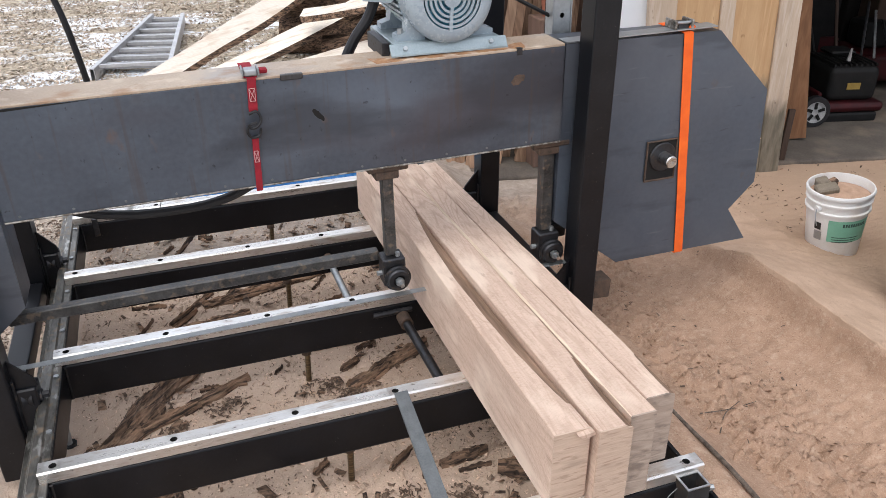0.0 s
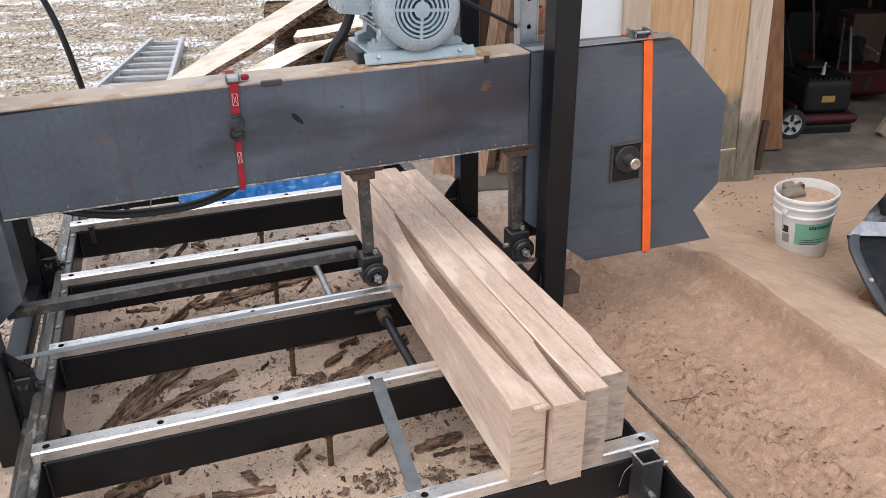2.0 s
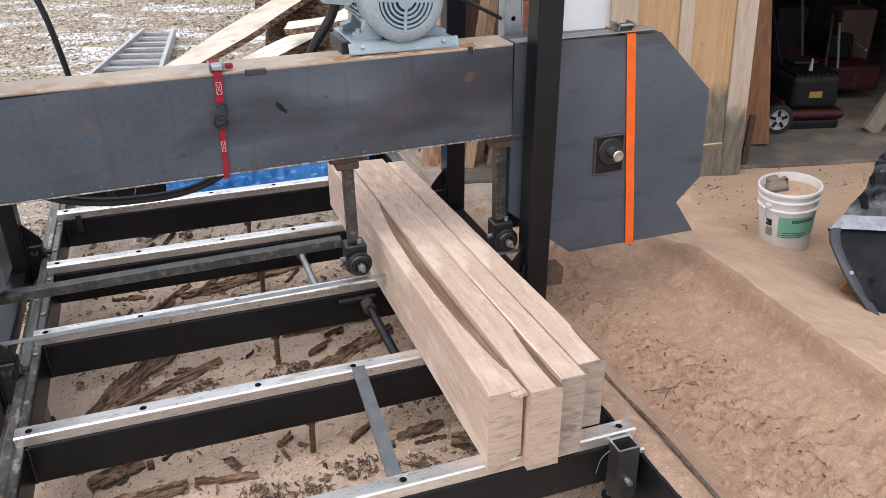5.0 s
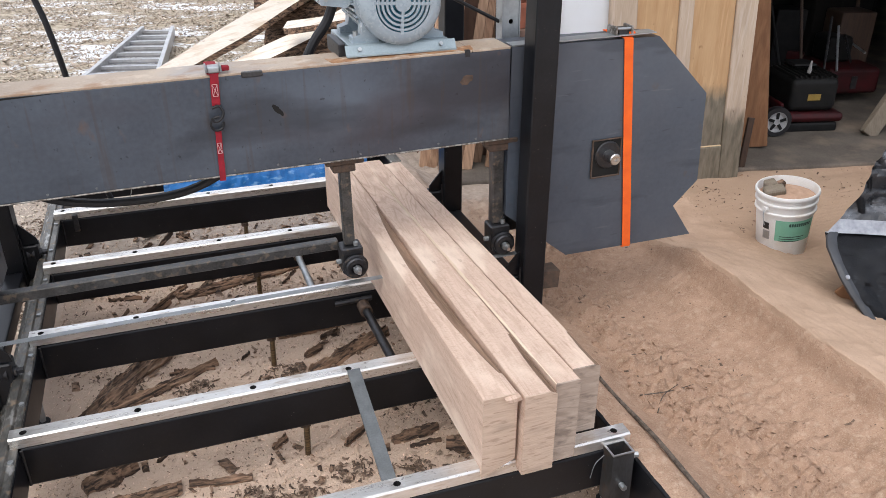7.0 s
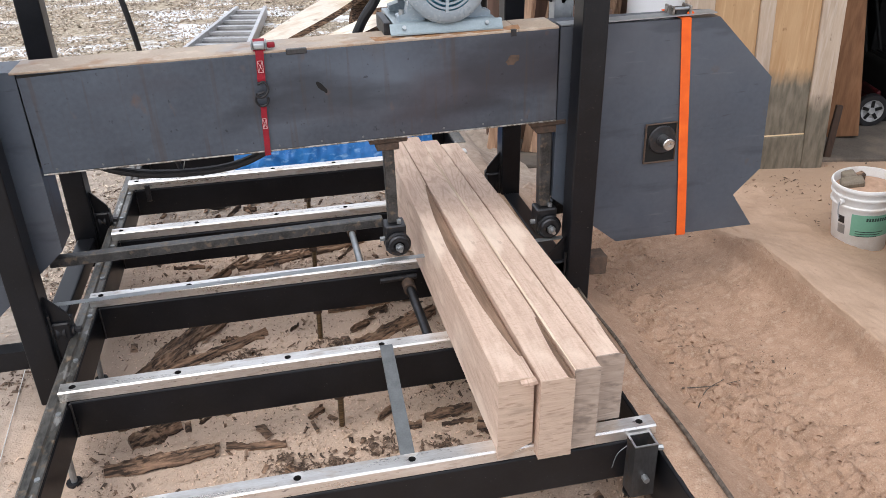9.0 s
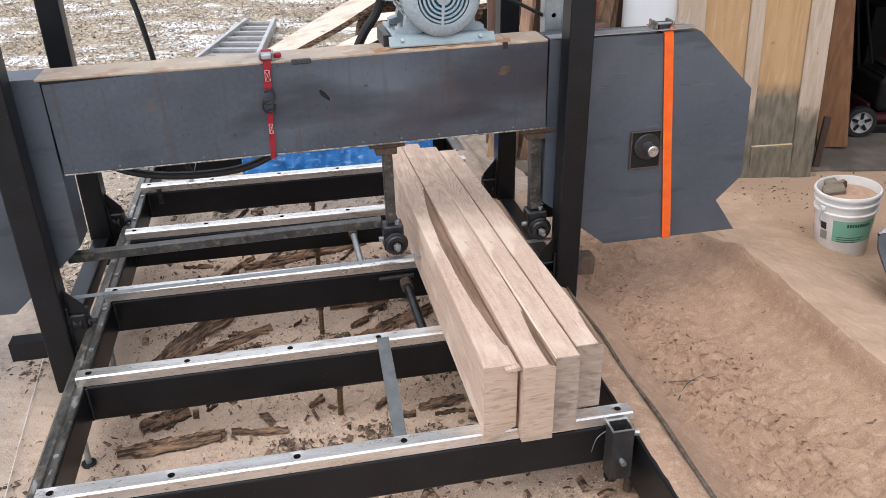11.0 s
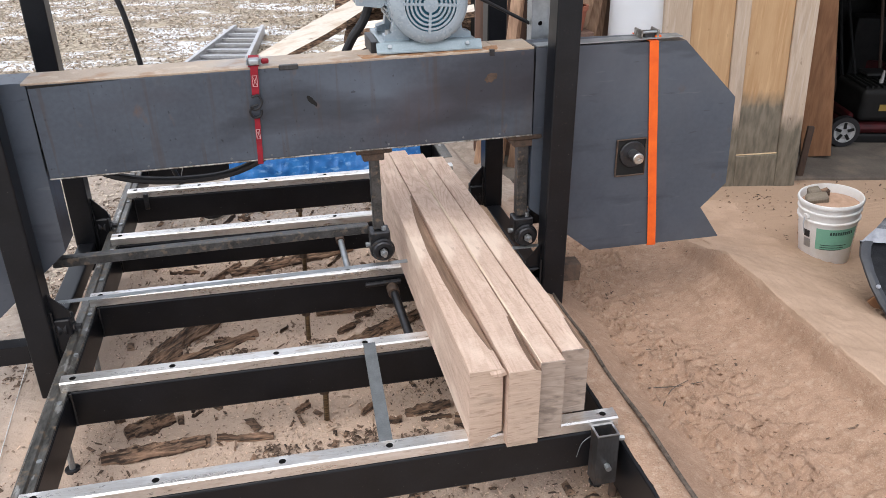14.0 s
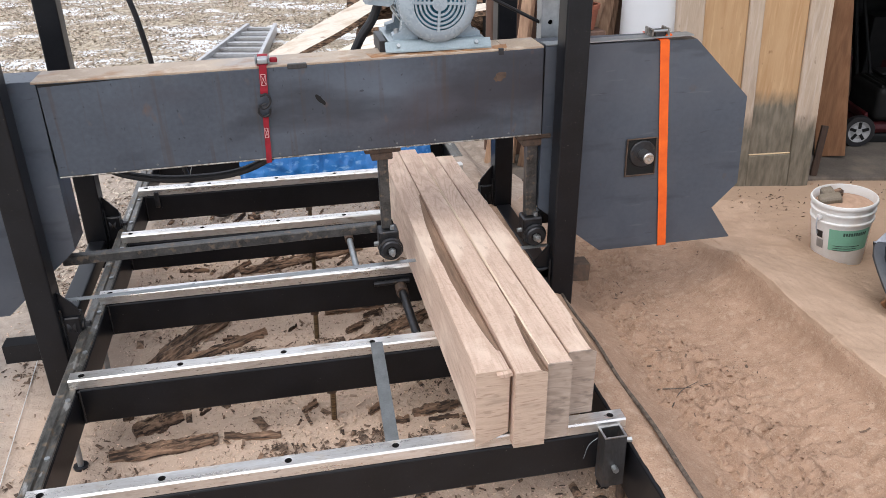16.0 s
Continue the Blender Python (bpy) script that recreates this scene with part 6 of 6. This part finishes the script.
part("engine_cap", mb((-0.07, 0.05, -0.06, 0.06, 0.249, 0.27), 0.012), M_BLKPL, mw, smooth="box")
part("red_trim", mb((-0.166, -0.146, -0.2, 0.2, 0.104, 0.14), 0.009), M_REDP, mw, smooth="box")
part("spark_plug", C((2.57, 2.30, 0.36), (2.565, 2.29, 0.43), 0.012, 10, r2=0.005), M_WHEEL, mw)
for sx in (-1, 1):
    part("handle", sweep(bmesh.new(), spline([(2.7 + sx * 0.13, 2.75, 0.1), (2.72 + sx * 0.15, 3.0, 0.5), (2.74 + sx * 0.16, 3.2, 0.85)], 5), 0.011, 8), M_BLKPL, mw, smooth=True)
sb = thing("snow_blower", (3.2, 2.75, 0.02), "red machine with a squared housing, deep in the garage", "machine")
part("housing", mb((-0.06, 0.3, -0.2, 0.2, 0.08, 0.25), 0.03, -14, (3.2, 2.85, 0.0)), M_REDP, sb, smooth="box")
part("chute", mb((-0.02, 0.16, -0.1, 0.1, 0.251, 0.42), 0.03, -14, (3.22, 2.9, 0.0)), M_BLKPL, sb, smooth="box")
for q_ in range(4):
    part("linkage", C((3.0 + 0.1 * q_, 2.62, 0.2 + 0.05 * q_), (3.15 + 0.07 * q_, 2.8, 0.55 - 0.06 * q_), 0.008, 8), M_GALV if q_ % 2 else M_DARKSTEEL, sb, smooth=True)
part("badge", mb((0.1, 0.14, -0.206, -0.201, 0.12, 0.2), 0.0, -14, (3.2, 2.85, 0.0)), M_DARKSTEEL, sb)
tb = thing("tool_chest", (3.2, 3.7, 0.02), "tool chest deep in the garage, its shade painted near black", "tool chest")
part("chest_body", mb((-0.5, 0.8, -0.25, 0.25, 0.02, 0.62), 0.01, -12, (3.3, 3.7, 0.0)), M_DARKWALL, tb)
for k in range(3):
    part("drawer", mb((-0.46, 0.76, -0.262, -0.252, 0.08 + k * 0.18, 0.24 + k * 0.18), 0.004, -12, (3.3, 3.7, 0.0)), M_BLKPL, tb)
sh = thing("shelf_clutter", (2.5, 3.6, 0.02), "boxes and tools stacked in the garage, shade painted into their colours", "clutter")
rnd = random.Random(5)
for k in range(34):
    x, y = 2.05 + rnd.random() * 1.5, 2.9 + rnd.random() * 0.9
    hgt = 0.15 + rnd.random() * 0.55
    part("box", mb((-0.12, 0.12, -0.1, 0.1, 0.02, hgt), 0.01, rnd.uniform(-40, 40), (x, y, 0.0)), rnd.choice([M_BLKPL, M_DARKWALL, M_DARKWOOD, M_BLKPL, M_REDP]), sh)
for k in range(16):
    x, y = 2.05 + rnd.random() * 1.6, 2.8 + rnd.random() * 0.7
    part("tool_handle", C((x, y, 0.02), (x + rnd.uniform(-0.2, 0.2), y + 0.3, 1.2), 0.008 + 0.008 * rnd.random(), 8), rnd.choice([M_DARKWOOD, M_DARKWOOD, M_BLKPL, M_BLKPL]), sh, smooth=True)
bb = B(-0.05, 0.05, -0.02, 0.02, 0, 1.2, bev=0.004)
bb.transform(Matrix.Translation((2.88, 2.08, 0.02)) @ Euler((radians(-12), radians(34), radians(-14))).to_matrix().to_4x4())
single("leaning_plank", bb, M_GREYW, (2.9, 2.1, 0.02), "grey weathered plank leaning in the garage", "board")
bm = lathe(bmesh.new(), [(0.0, 0.0), (0.03, 0.0), (0.035, 0.015), (0.03, 0.035), (0.012, 0.05), (0.0, 0.05)], (2.96, 1.96, 0.02), "z", 16)
single("red_bottle", bm, M_REDP, (2.96, 1.96, 0.02), "small red plastic cap on the concrete", "bottle", smooth=True)

# ---- lawn: ladder, slab wood ----
ld = thing("ladder", (-1.1, 5.3, 0.0), "aluminium ladder lying on the snowy grass", "ladder")
A0, A1 = Vector((-1.465, 4.62, 0.055)), Vector((-1.04, 6.35, 0.055))
B0, B1 = Vector((-0.98, 4.5, 0.055)), Vector((-0.79, 6.29, 0.055))
for p, q in ((A0, A1), (B0, B1)):
    part("side_rail", hollow(bmesh.new(), p, q, 0.03, 0.09, 0.004), M_ALU, ld, "aluminium side rail")
for k in range(8):
    t = 0.14 + k * 0.119
    a, b = A0.lerp(A1, t), B0.lerp(B1, t)
    part("rung", hollow(bmesh.new(), a, b, 0.1, 0.024, 0.004, side=(0, 1, 0)), M_ALUD, ld, "flat aluminium rung")
    part("tread_nose", hollow(bmesh.new(), a + Vector((0, -0.045, 0.012)), b + Vector((0, -0.045, 0.012)), 0.016, 0.02, 0.003, side=(0, 1, 0)), M_ALU, ld)
part("back_brace", hollow(bmesh.new(), A0.lerp(A1, 0.07) + Vector((0, 0, 0.03)), B0.lerp(B1, 0.10) + Vector((0, 0, 0.03)), 0.03, 0.02, 0.003, side=(0, 1, 0)), M_ALU, ld)


def slab(name, p, q, w, th, seed, material=M_SLAB, roll=0.0, label="pale sawn slab with bark edge on the pile"):
    """A waney-edged slab from p to q."""
    p, q = Vector(p), Vector(q)
    d = (q - p)
    L = d.length
    bm = bmesh.new()
    n = 30
    rings = []
    for i in range(n + 1):
        t = i / n
        a = w / 2 * (1 + 0.25 * wob(t, seed, 1, 3)) * (1 - 0.25 * (t > 0.97 or t < 0.03))
        b = w / 2 * (1 + 0.25 * wob(t, seed, 5, 3))
        s = 0.012 * wob(t, seed, 8, 2)
        rings.append([bm.verts.new((t * L, y, z + s)) for y, z in ((-a, th * 0.35), (-a * 0.85, th), (b * 0.85, th), (b, th * 0.35), (b * 0.6, 0.0), (-a * 0.6, 0.0))])
    for r, s in zip(rings, rings[1:]):
        for k in range(6):
            f = bm.faces.new((r[k], r[(k + 1) % 6], s[(k + 1) % 6], s[k]))
            f.material_index = 0 if k == 1 else 1
    bm.faces.new(rings[0])
    bm.faces.new(rings[-1][::-1])
    yaw = math.atan2(d.y, d.x)
    pit = -math.asin(d.z / L)
    bm.transform(Matrix.Translation(p) @ Matrix.Rotation(yaw, 4, "Z") @ Matrix.Rotation(pit, 4, "Y") @ Matrix.Rotation(roll, 4, "X"))
    return single(name, bm, [material, M_BARK], p, label, "slab", group="slab wood pile")


slab("wood_slab", (-1.10, 4.15, 0.06), (0.35, 4.75, 0.66), 0.22, 0.05, 1, roll=radians(14))
slab("wood_slab", (-0.85, 4.05, 0.03), (0.45, 4.45, 0.44), 0.2, 0.05, 2, roll=radians(10))
slab("wood_slab", (-0.9, 3.9, 0.02), (0.6, 4.0, 0.26), 0.16, 0.05, 3, roll=radians(18))
slab("wood_slab", (-0.35, 3.75, 0.02), (0.7, 3.65, 0.14), 0.18, 0.06, 4, roll=radians(8), label="grey-brown slab low in the wood pile", material=M_GREYW)
slab("wood_slab", (-0.3, 4.9, 0.6), (0.9, 4.7, 0.72), 0.2, 0.05, 5, roll=radians(10), label="grey-brown slab on top of the pile", material=M_GREYW)
slab("wood_slab", (-0.1, 4.2, 0.4), (0.9, 3.7, 0.6), 0.16, 0.05, 6, roll=radians(12))
slab("wood_slab", (0.0, 3.7, 0.1), (0.75, 3.3, 0.5), 0.12, 0.05, 7, roll=radians(10))
for k, (x0, y0, z0, x1, y1, z1, r) in enumerate(((-0.1, 5.0, 0.16, 1.0, 4.3, 0.16, 0.16), (-0.2, 4.85, 0.44, 0.9, 4.4, 0.42, 0.13), (0.05, 4.35, 0.13, 1.1, 3.9, 0.13, 0.13), (0.3, 3.9, 0.1, 1.1, 3.4, 0.1, 0.1), (-0.33, 4.98, 0.64, 0.4, 4.9, 0.66, 0.06))):
    pts = spline([(x0, y0, z0), ((x0 + x1) / 2, (y0 + y1) / 2 + 0.03, z0 + 0.01), (x1, y1, z1)], 8)
    single("log", sweep(bmesh.new(), pts, r, 18, r * 0.9), M_BARK, (x0, y0, z0 - r), "bark-covered log in the wood pile", "log", group="logs in the pile", smooth=True)

# ---- blue tarp over the last bunk ----
bt = bmesh.new()
cols, rows_ = 130, 44
grid = []
for i in range(cols + 1):
    x = -1.0 + 0.92 * i / cols
    col = []
    for j in range(rows_ + 1):
        t = j / rows_
        f = 0.014 * wob(x * 5, t * 3, 2.0) + 0.016 * (0.35 - abs(wob(x * 11, t * 5, 6.0))) + 0.010 * (0.3 - abs(wob(x * 27, t * 9, 3.0)))
        if t < 0.35:
            y, z = 2.37 - t / 0.35 * 0.155, 0.284 + 0.02 * wob(x * 4, t * 2, 1) + 0.02
        else:
            s = (t - 0.35) / 0.65
            y, z = 2.215 - 0.13 * s ** 1.5, 0.30 - 0.28 * s + 0.02 * wob(x * 4, 0.7, 1) * (1 - s)
        col.append(bt.verts.new((x + 0.01 * wob(x, t * 4, 3), y - f, z + f * 0.6)))
    grid.append(col)
for i in range(cols):
    for j in range(rows_):
        bt.faces.new((grid[i][j], grid[i + 1][j], grid[i + 1][j + 1], grid[i][j + 1]))
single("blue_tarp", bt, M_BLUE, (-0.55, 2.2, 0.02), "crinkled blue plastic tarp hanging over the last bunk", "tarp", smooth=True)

# ---- bark, sticks, chips on the ground ----
def bark(p, q, w, th, seed, label="rough strip of brown bark lying in sawdust"):
    p, q = Vector(p), Vector(q)
    d = q - p
    L = d.length
    bm = bmesh.new()
    n, m = 44, 12
    rows = []
    for i in range(n + 1):
        t = i / n
        wid = w * (0.55 + 0.45 * math.sin(math.pi * min(1, max(0, t * 0.94 + 0.03)))) * (1 + 0.35 * wob(t, seed, 2, 5))
        off = 0.3 * w * wob(t, seed, 7, 2)
        row = []
        for k in range(m + 1):
            s = k / m * 2 - 1
            x = t * L
            y = s * wid / 2 + off
            row.append((x, y, th * (1 - s * s) * (0.75 + 0.5 * wob(t * 4, s * 2, seed, 2)) + 0.010 * wob(t * L * 12, s * wid * 90, seed) + 0.006 * wob(t * L * 60, s * wid * 120, seed)))
        rows.append(row)
    top = [[bm.verts.new(c) for c in r] for r in rows]
    bot = [[bm.verts.new((c[0], c[1], min(0, c[2]) - 0.006)) for c in r] for r in rows]
    for i in range(n):
        for k in range(m):
            bm.faces.new((top[i][k], top[i + 1][k], top[i + 1][k + 1], top[i][k + 1]))
            bm.faces.new((bot[i][k], bot[i][k + 1], bot[i + 1][k + 1], bot[i + 1][k]))
        bm.faces.new((top[i][0], bot[i][0], bot[i + 1][0], top[i + 1][0]))
        bm.faces.new((top[i][m], top[i + 1][m], bot[i + 1][m], bot[i][m]))
    for i in (0, n):
        for k in range(m):
            bm.faces.new((top[i][k], top[i][k + 1], bot[i][k + 1], bot[i][k]))
    ob = single("bark_strip", bm, M_BARK, (0, 0, 0), label, "bark", group="bark strips under the bed")
    ob.location = p * K
    ob.rotation_euler = (0, 0, math.atan2(d.y, d.x))


def on(x, y, dz=0.0):
    return (x, y, ground_z(x, y) + dz)


BARK = (((-1.36, 0.72), (-1.05, 1.10), 0.085, 0.028), ((-1.26, 0.80), (-0.90, 0.98), 0.035, 0.015), ((-1.33, 0.40), (-1.05, 0.425), 0.045, 0.02), ((-0.62, 0.83), (-0.33, 0.98), 0.05, 0.03),
        ((-1.3, 1.22), (-0.85, 1.32), 0.08, 0.03), ((-1.32, 1.12), (-1.08, 1.2), 0.06, 0.03), ((-0.9, 1.2), (-0.45, 1.28), 0.09, 0.03), ((-0.95, 1.62), (-0.5, 1.66), 0.06, 0.02),
        ((-1.0, 1.45), (-0.5, 1.58), 0.05, 0.02), ((-0.47, 0.42), (-0.33, 0.44), 0.03, 0.02), ((-1.02, 0.43), (-0.86, 0.405), 0.02, 0.01), ((-1.28, 0.50), (-1.15, 0.56), 0.06, 0.025),
        ((-1.2, -0.22), (-0.95, -0.16), 0.05, 0.02), ((-0.33, 0.36), (-0.2, 0.3), 0.06, 0.025), ((-0.86, 0.30), (-0.80, 0.235), 0.04, 0.02))
for k, (a, b, w, th) in enumerate(BARK):
    za, zb = ground_z(*a), ground_z(*b)
    bark((*a, max(za, zb) + 0.006), (*b, max(za, zb) + 0.006), w * 1.15, th * 1.2, k + 1)
rd = random.Random(11)
for k in range(62):
    x, y = rd.uniform(-1.34, -0.2), rd.uniform(0.05, 2.0) if k % 2 else rd.uniform(0.95, 1.9)
    a_, L_ = rd.uniform(-0.6, 1.2), 0.03 + (0.1 if k % 2 else 0.24) * rd.random() ** 2
    q_ = (x + L_ * math.cos(a_), y + L_ * math.sin(a_))
    if q_[0] > -0.05:
        continue
    zz = max(ground_z(x, y), ground_z(*q_)) + 0.004
    bark((x, y, zz), (*q_, zz), rd.uniform(0.01, 0.028), rd.uniform(0.006, 0.016), 40 + k, "small curl of brown bark in the sawdust")
single("string_line", sweep(bmesh.new(), spline([on(-1.57, 0.0, 0.006), on(-1.598, 0.326, 0.008), on(-1.622, 0.6, 0.006), on(-1.641, 0.88, 0.006), on(-1.66, 1.1, 0.004)], 6), 0.0016, 5), M_WHITEPL, on(-1.6, 0.5), "thin white string lying on the yard", "string")
sk = [(0.085, 1.25), (0.088, 0.9), (0.083, 0.6), (0.088, 0.4), (0.084, 0.2), (0.09, 0.0), (0.086, -0.25), (0.09, -0.6)]
single("long_stick", sweep(bmesh.new(), spline([(x, y, 0.205 + 0.003 * (i % 2)) for i, (x, y) in enumerate(sk)], 10), 0.004, 8, 0.0065), M_STICK, (0.086, 0.2, 0.2), "long thin grey stick lying along the side rail", "stick", smooth=True)
bm = bmesh.new()
rows_ = []
for j in range(160):
    y = -1.25 + 3.5 * j / 159
    r = []
    for k, (dx, z) in enumerate(((-0.049, 0.2165), (-0.02, 0.2175), (0.012, 0.213), (0.036, 0.2), (0.06, 0.165), (0.11, 0.11), (0.2, 0.055), (0.33, 0.02))):
        e = 0.006 * wob(k, y * 9, 1) + 0.012 * wob(k, y * 2.3, 4) * (k > 3)
        r.append(bm.verts.new((0.052 + dx + (e if k > 3 else (0.004 * wob(k, y * 30, 2) if k == 0 else 0)), y, z + (e * 0.8 if k > 2 else 0.001 * wob(k, y * 20, 7)))))
    rows_.append(r)
for a, b in zip(rows_, rows_[1:]):
    for k in range(7):
        bm.faces.new((a[k], a[k + 1], b[k + 1], b[k]))
single("sawdust_bank", bm, M_GROUND, (0.2, 0.5, 0.02), "bank of tan sawdust heaped against the side rail", "sawdust", kind="stuff", smooth=True)
for k, (a, b, c) in enumerate((((0.27, 0.33), (0.36, 0.315), (0.44, 0.31)), ((0.28, 0.25), (0.33, 0.30), (0.4, 0.33)), ((-0.95, 0.15), (-0.9, 0.12), (-0.8, 0.14)))):
    z = 0.012 if k < 2 else 0.006
    single("twig", sweep(bmesh.new(), spline([on(*a, z), on(*b, z), on(*c, z)], 5), 0.002, 6, 0.001), M_STICK, on(*b), "thin dry twig on the sawdust", "twig", group="twigs on the sawdust")


def scatter(name, count, xr, yr, size, material, label, seed, flat=0.35, zf=None, skip=None, lift=0.001):
    """Many small flakes lying on the ground."""
    rd = random.Random(seed)
    vs, fs = [], []
    k = 0
    while k < count:
        x, y = rd.uniform(*xr), rd.uniform(*yr)
        if noise.noise(Vector((x * 3.1, y * 3.1, seed))) < rd.uniform(-0.5, 0.5):
            continue
        if skip and skip(x, y):
            continue
        L = size * (0.4 + rd.random() ** 2 * 1.6)
        W = L * rd.uniform(0.2, 0.6)
        e = Euler((rd.uniform(-flat, flat), rd.uniform(-flat, flat), rd.uniform(0, 6.28))).to_matrix()
        z = (zf or ground_z)(x, y) + lift + L * 0.1
        b = len(vs)
        for px, py, pz in ((-L / 2, -W / 2, 0), (L / 2, -W / 3, 0), (L / 2.5, W / 2, W * 0.15), (-L / 2.2, W / 2, 0), (0, 0, W * 0.35)):
            q = e @ Vector((px, py, pz))
            vs.append(((x + q.x) * K, (y + q.y) * K, (z + q.z) * K))
        fs += [(b, b + 1, b + 4), (b + 1, b + 2, b + 4), (b + 2, b + 3, b + 4), (b + 3, b, b + 4), (b + 3, b + 2, b + 1, b)]
        k += 1
    me = bpy.data.meshes.new(name)
    me.from_pydata(vs, [], fs)
    me.materials.append(material)
    tagged(new(name, me), label, "debris", kind="stuff")


scatter("wood_chips", 26000, (-1.4, 0.0), (-0.7, 2.3), 0.0070, M_CHIP, "pale wood chips strewn under the mill bed", 1, flat=0.8)
scatter("fine_chips", 32000, (-1.4, 0.0), (-0.7, 2.0), 0.0042, M_PALECHIP, "tiny pale chips in the sawdust under the bed", 51, flat=0.9)
scatter("dark_chips", 15000, (-1.4, 0.0), (-0.7, 2.3), 0.0046, M_CHIPD, "dark bark crumbs strewn under the mill bed", 2, flat=0.8)
scatter("bark_splinters", 500, (-1.38, -0.02), (-0.3, 2.2), 0.03, M_BARK, "thin splinters of bark under the mill bed", 41, flat=0.5)
scatter("bark_chunks", 260, (-1.38, -0.02), (-0.5, 2.2), 0.016, M_CHIPD, "dark chunks of bark under the mill bed", 21, flat=1.0)
scatter("yard_crumbs", 420, (1.2, 2.7), (1.15, 1.95), 0.011, M_BARK, "dark crumbs of bark on the sawdust before the garage", 61, flat=0.8)
CLUMPS = ((-0.70, 0.86), (-0.62, 0.80), (-0.98, 0.86), (-1.12, 0.78), (-0.60, 0.35), (-0.74, 0.30), (-0.86, 0.33), (-0.45, 0.30), (-1.18, 0.93), (-0.9, 0.72), (-0.5, 1.15), (-0.8, 1.2), (-0.35, 0.6), (-1.0, 0.2))
for k, (cx, cy) in enumerate(CLUMPS):
    rd = random.Random(70 + k)
    bm = bmesh.new()
    for q in range(70):
        a, r = rd.uniform(0, 6.28), 0.05 * rd.random() ** 0.7
        x, y = cx + r * math.cos(a) * 1.3, cy + r * math.sin(a)
        L, b = rd.uniform(0.008, 0.026), rd.uniform(0, 6.28)
        z = ground_z(x, y) + 0.003 + 0.016 * (1 - r / 0.05) * rd.random()
        p = [Vector((x + L * t * math.cos(b + 0.8 * t), y + L * t * math.sin(b + 0.8 * t), z + 0.004 * math.sin(3 * t + q))) for t in (-0.5, 0.0, 0.5)]
        n = Vector((-math.sin(b), math.cos(b), rd.uniform(-0.8, 0.8))).normalized() * rd.uniform(0.0015, 0.004)
        lo, hi = [bm.verts.new(v - n) for v in p], [bm.verts.new(v + n) for v in p]
        for t in (0, 1):
            bm.faces.new((lo[t], lo[t + 1], hi[t + 1], hi[t]))
    single("shavings", bm, M_CHIPD, on(cx, cy), "small heap of dark curled shavings on the sawdust", "shavings", group="heaps of shavings", kind="stuff")
scatter("pale_splinters", 900, (-1.38, -0.02), (-0.5, 2.2), 0.017, M_CHIP, "pale splinters under the mill bed", 22, flat=0.9)
scatter("sawdust_clods", 2600, (0.14, 0.8), (-0.4, 1.6), 0.011, M_CLOD, "small crumbled clods on the sawdust", 33, flat=1.0, skip=lambda x, y: wob(x, y, 12, 2.1) < -0.15 or x > 0.55)
scatter("bark_crumbs", 1100, (0.15, 0.95), (-0.5, 1.8), 0.0055, M_CHIPD, "dark bark crumbs on the sawdust", 3, flat=0.8, skip=lambda x, y: wob(x, y, 2, 2.6) < 0.0 or x > 0.62 and y < 1.0)
scatter("bark_flakes", 160, (0.2, 0.85), (-0.2, 1.4), 0.010, M_CHIPD, "dark bark flakes on the sawdust", 13, flat=0.5)
lawn_skip = lambda x, y: y < 3.2 + wob(x, y, 1, 2) * 0.5 and x > -1.6
scatter("leaf_litter", 30000, (-4.4, 1.6), (2.7, 9.5), 0.02, M_LEAF, "brown leaf litter on the winter lawn", 6, flat=0.7, skip=lawn_skip)
scatter("dead_grass", 60000, (-4.4, 1.6), (2.7, 9.5), 0.022, M_STRAW, "pale dead grass on the winter lawn", 8, flat=0.9, skip=lawn_skip)
scatter("yard_straw", 6500, (-2.6, -1.44), (1.3, 3.2), 0.014, M_STRAW, "pale straw and dead grass beside the mill", 31, flat=0.7)
scatter("yard_bark", 5200, (-2.5, -1.47), (-0.7, 2.4), 0.011, M_CHIPD, "dark bark flakes trodden into the yard", 35, flat=0.4, skip=lambda x, y: wob(x, y, 5, 3.0) < 0.05)
scatter("yard_gravel", 3000, (-2.4, -1.45), (-0.7, 3.0), 0.008, M_CHIP, "grit and chips beside the mill", 7, flat=0.7)
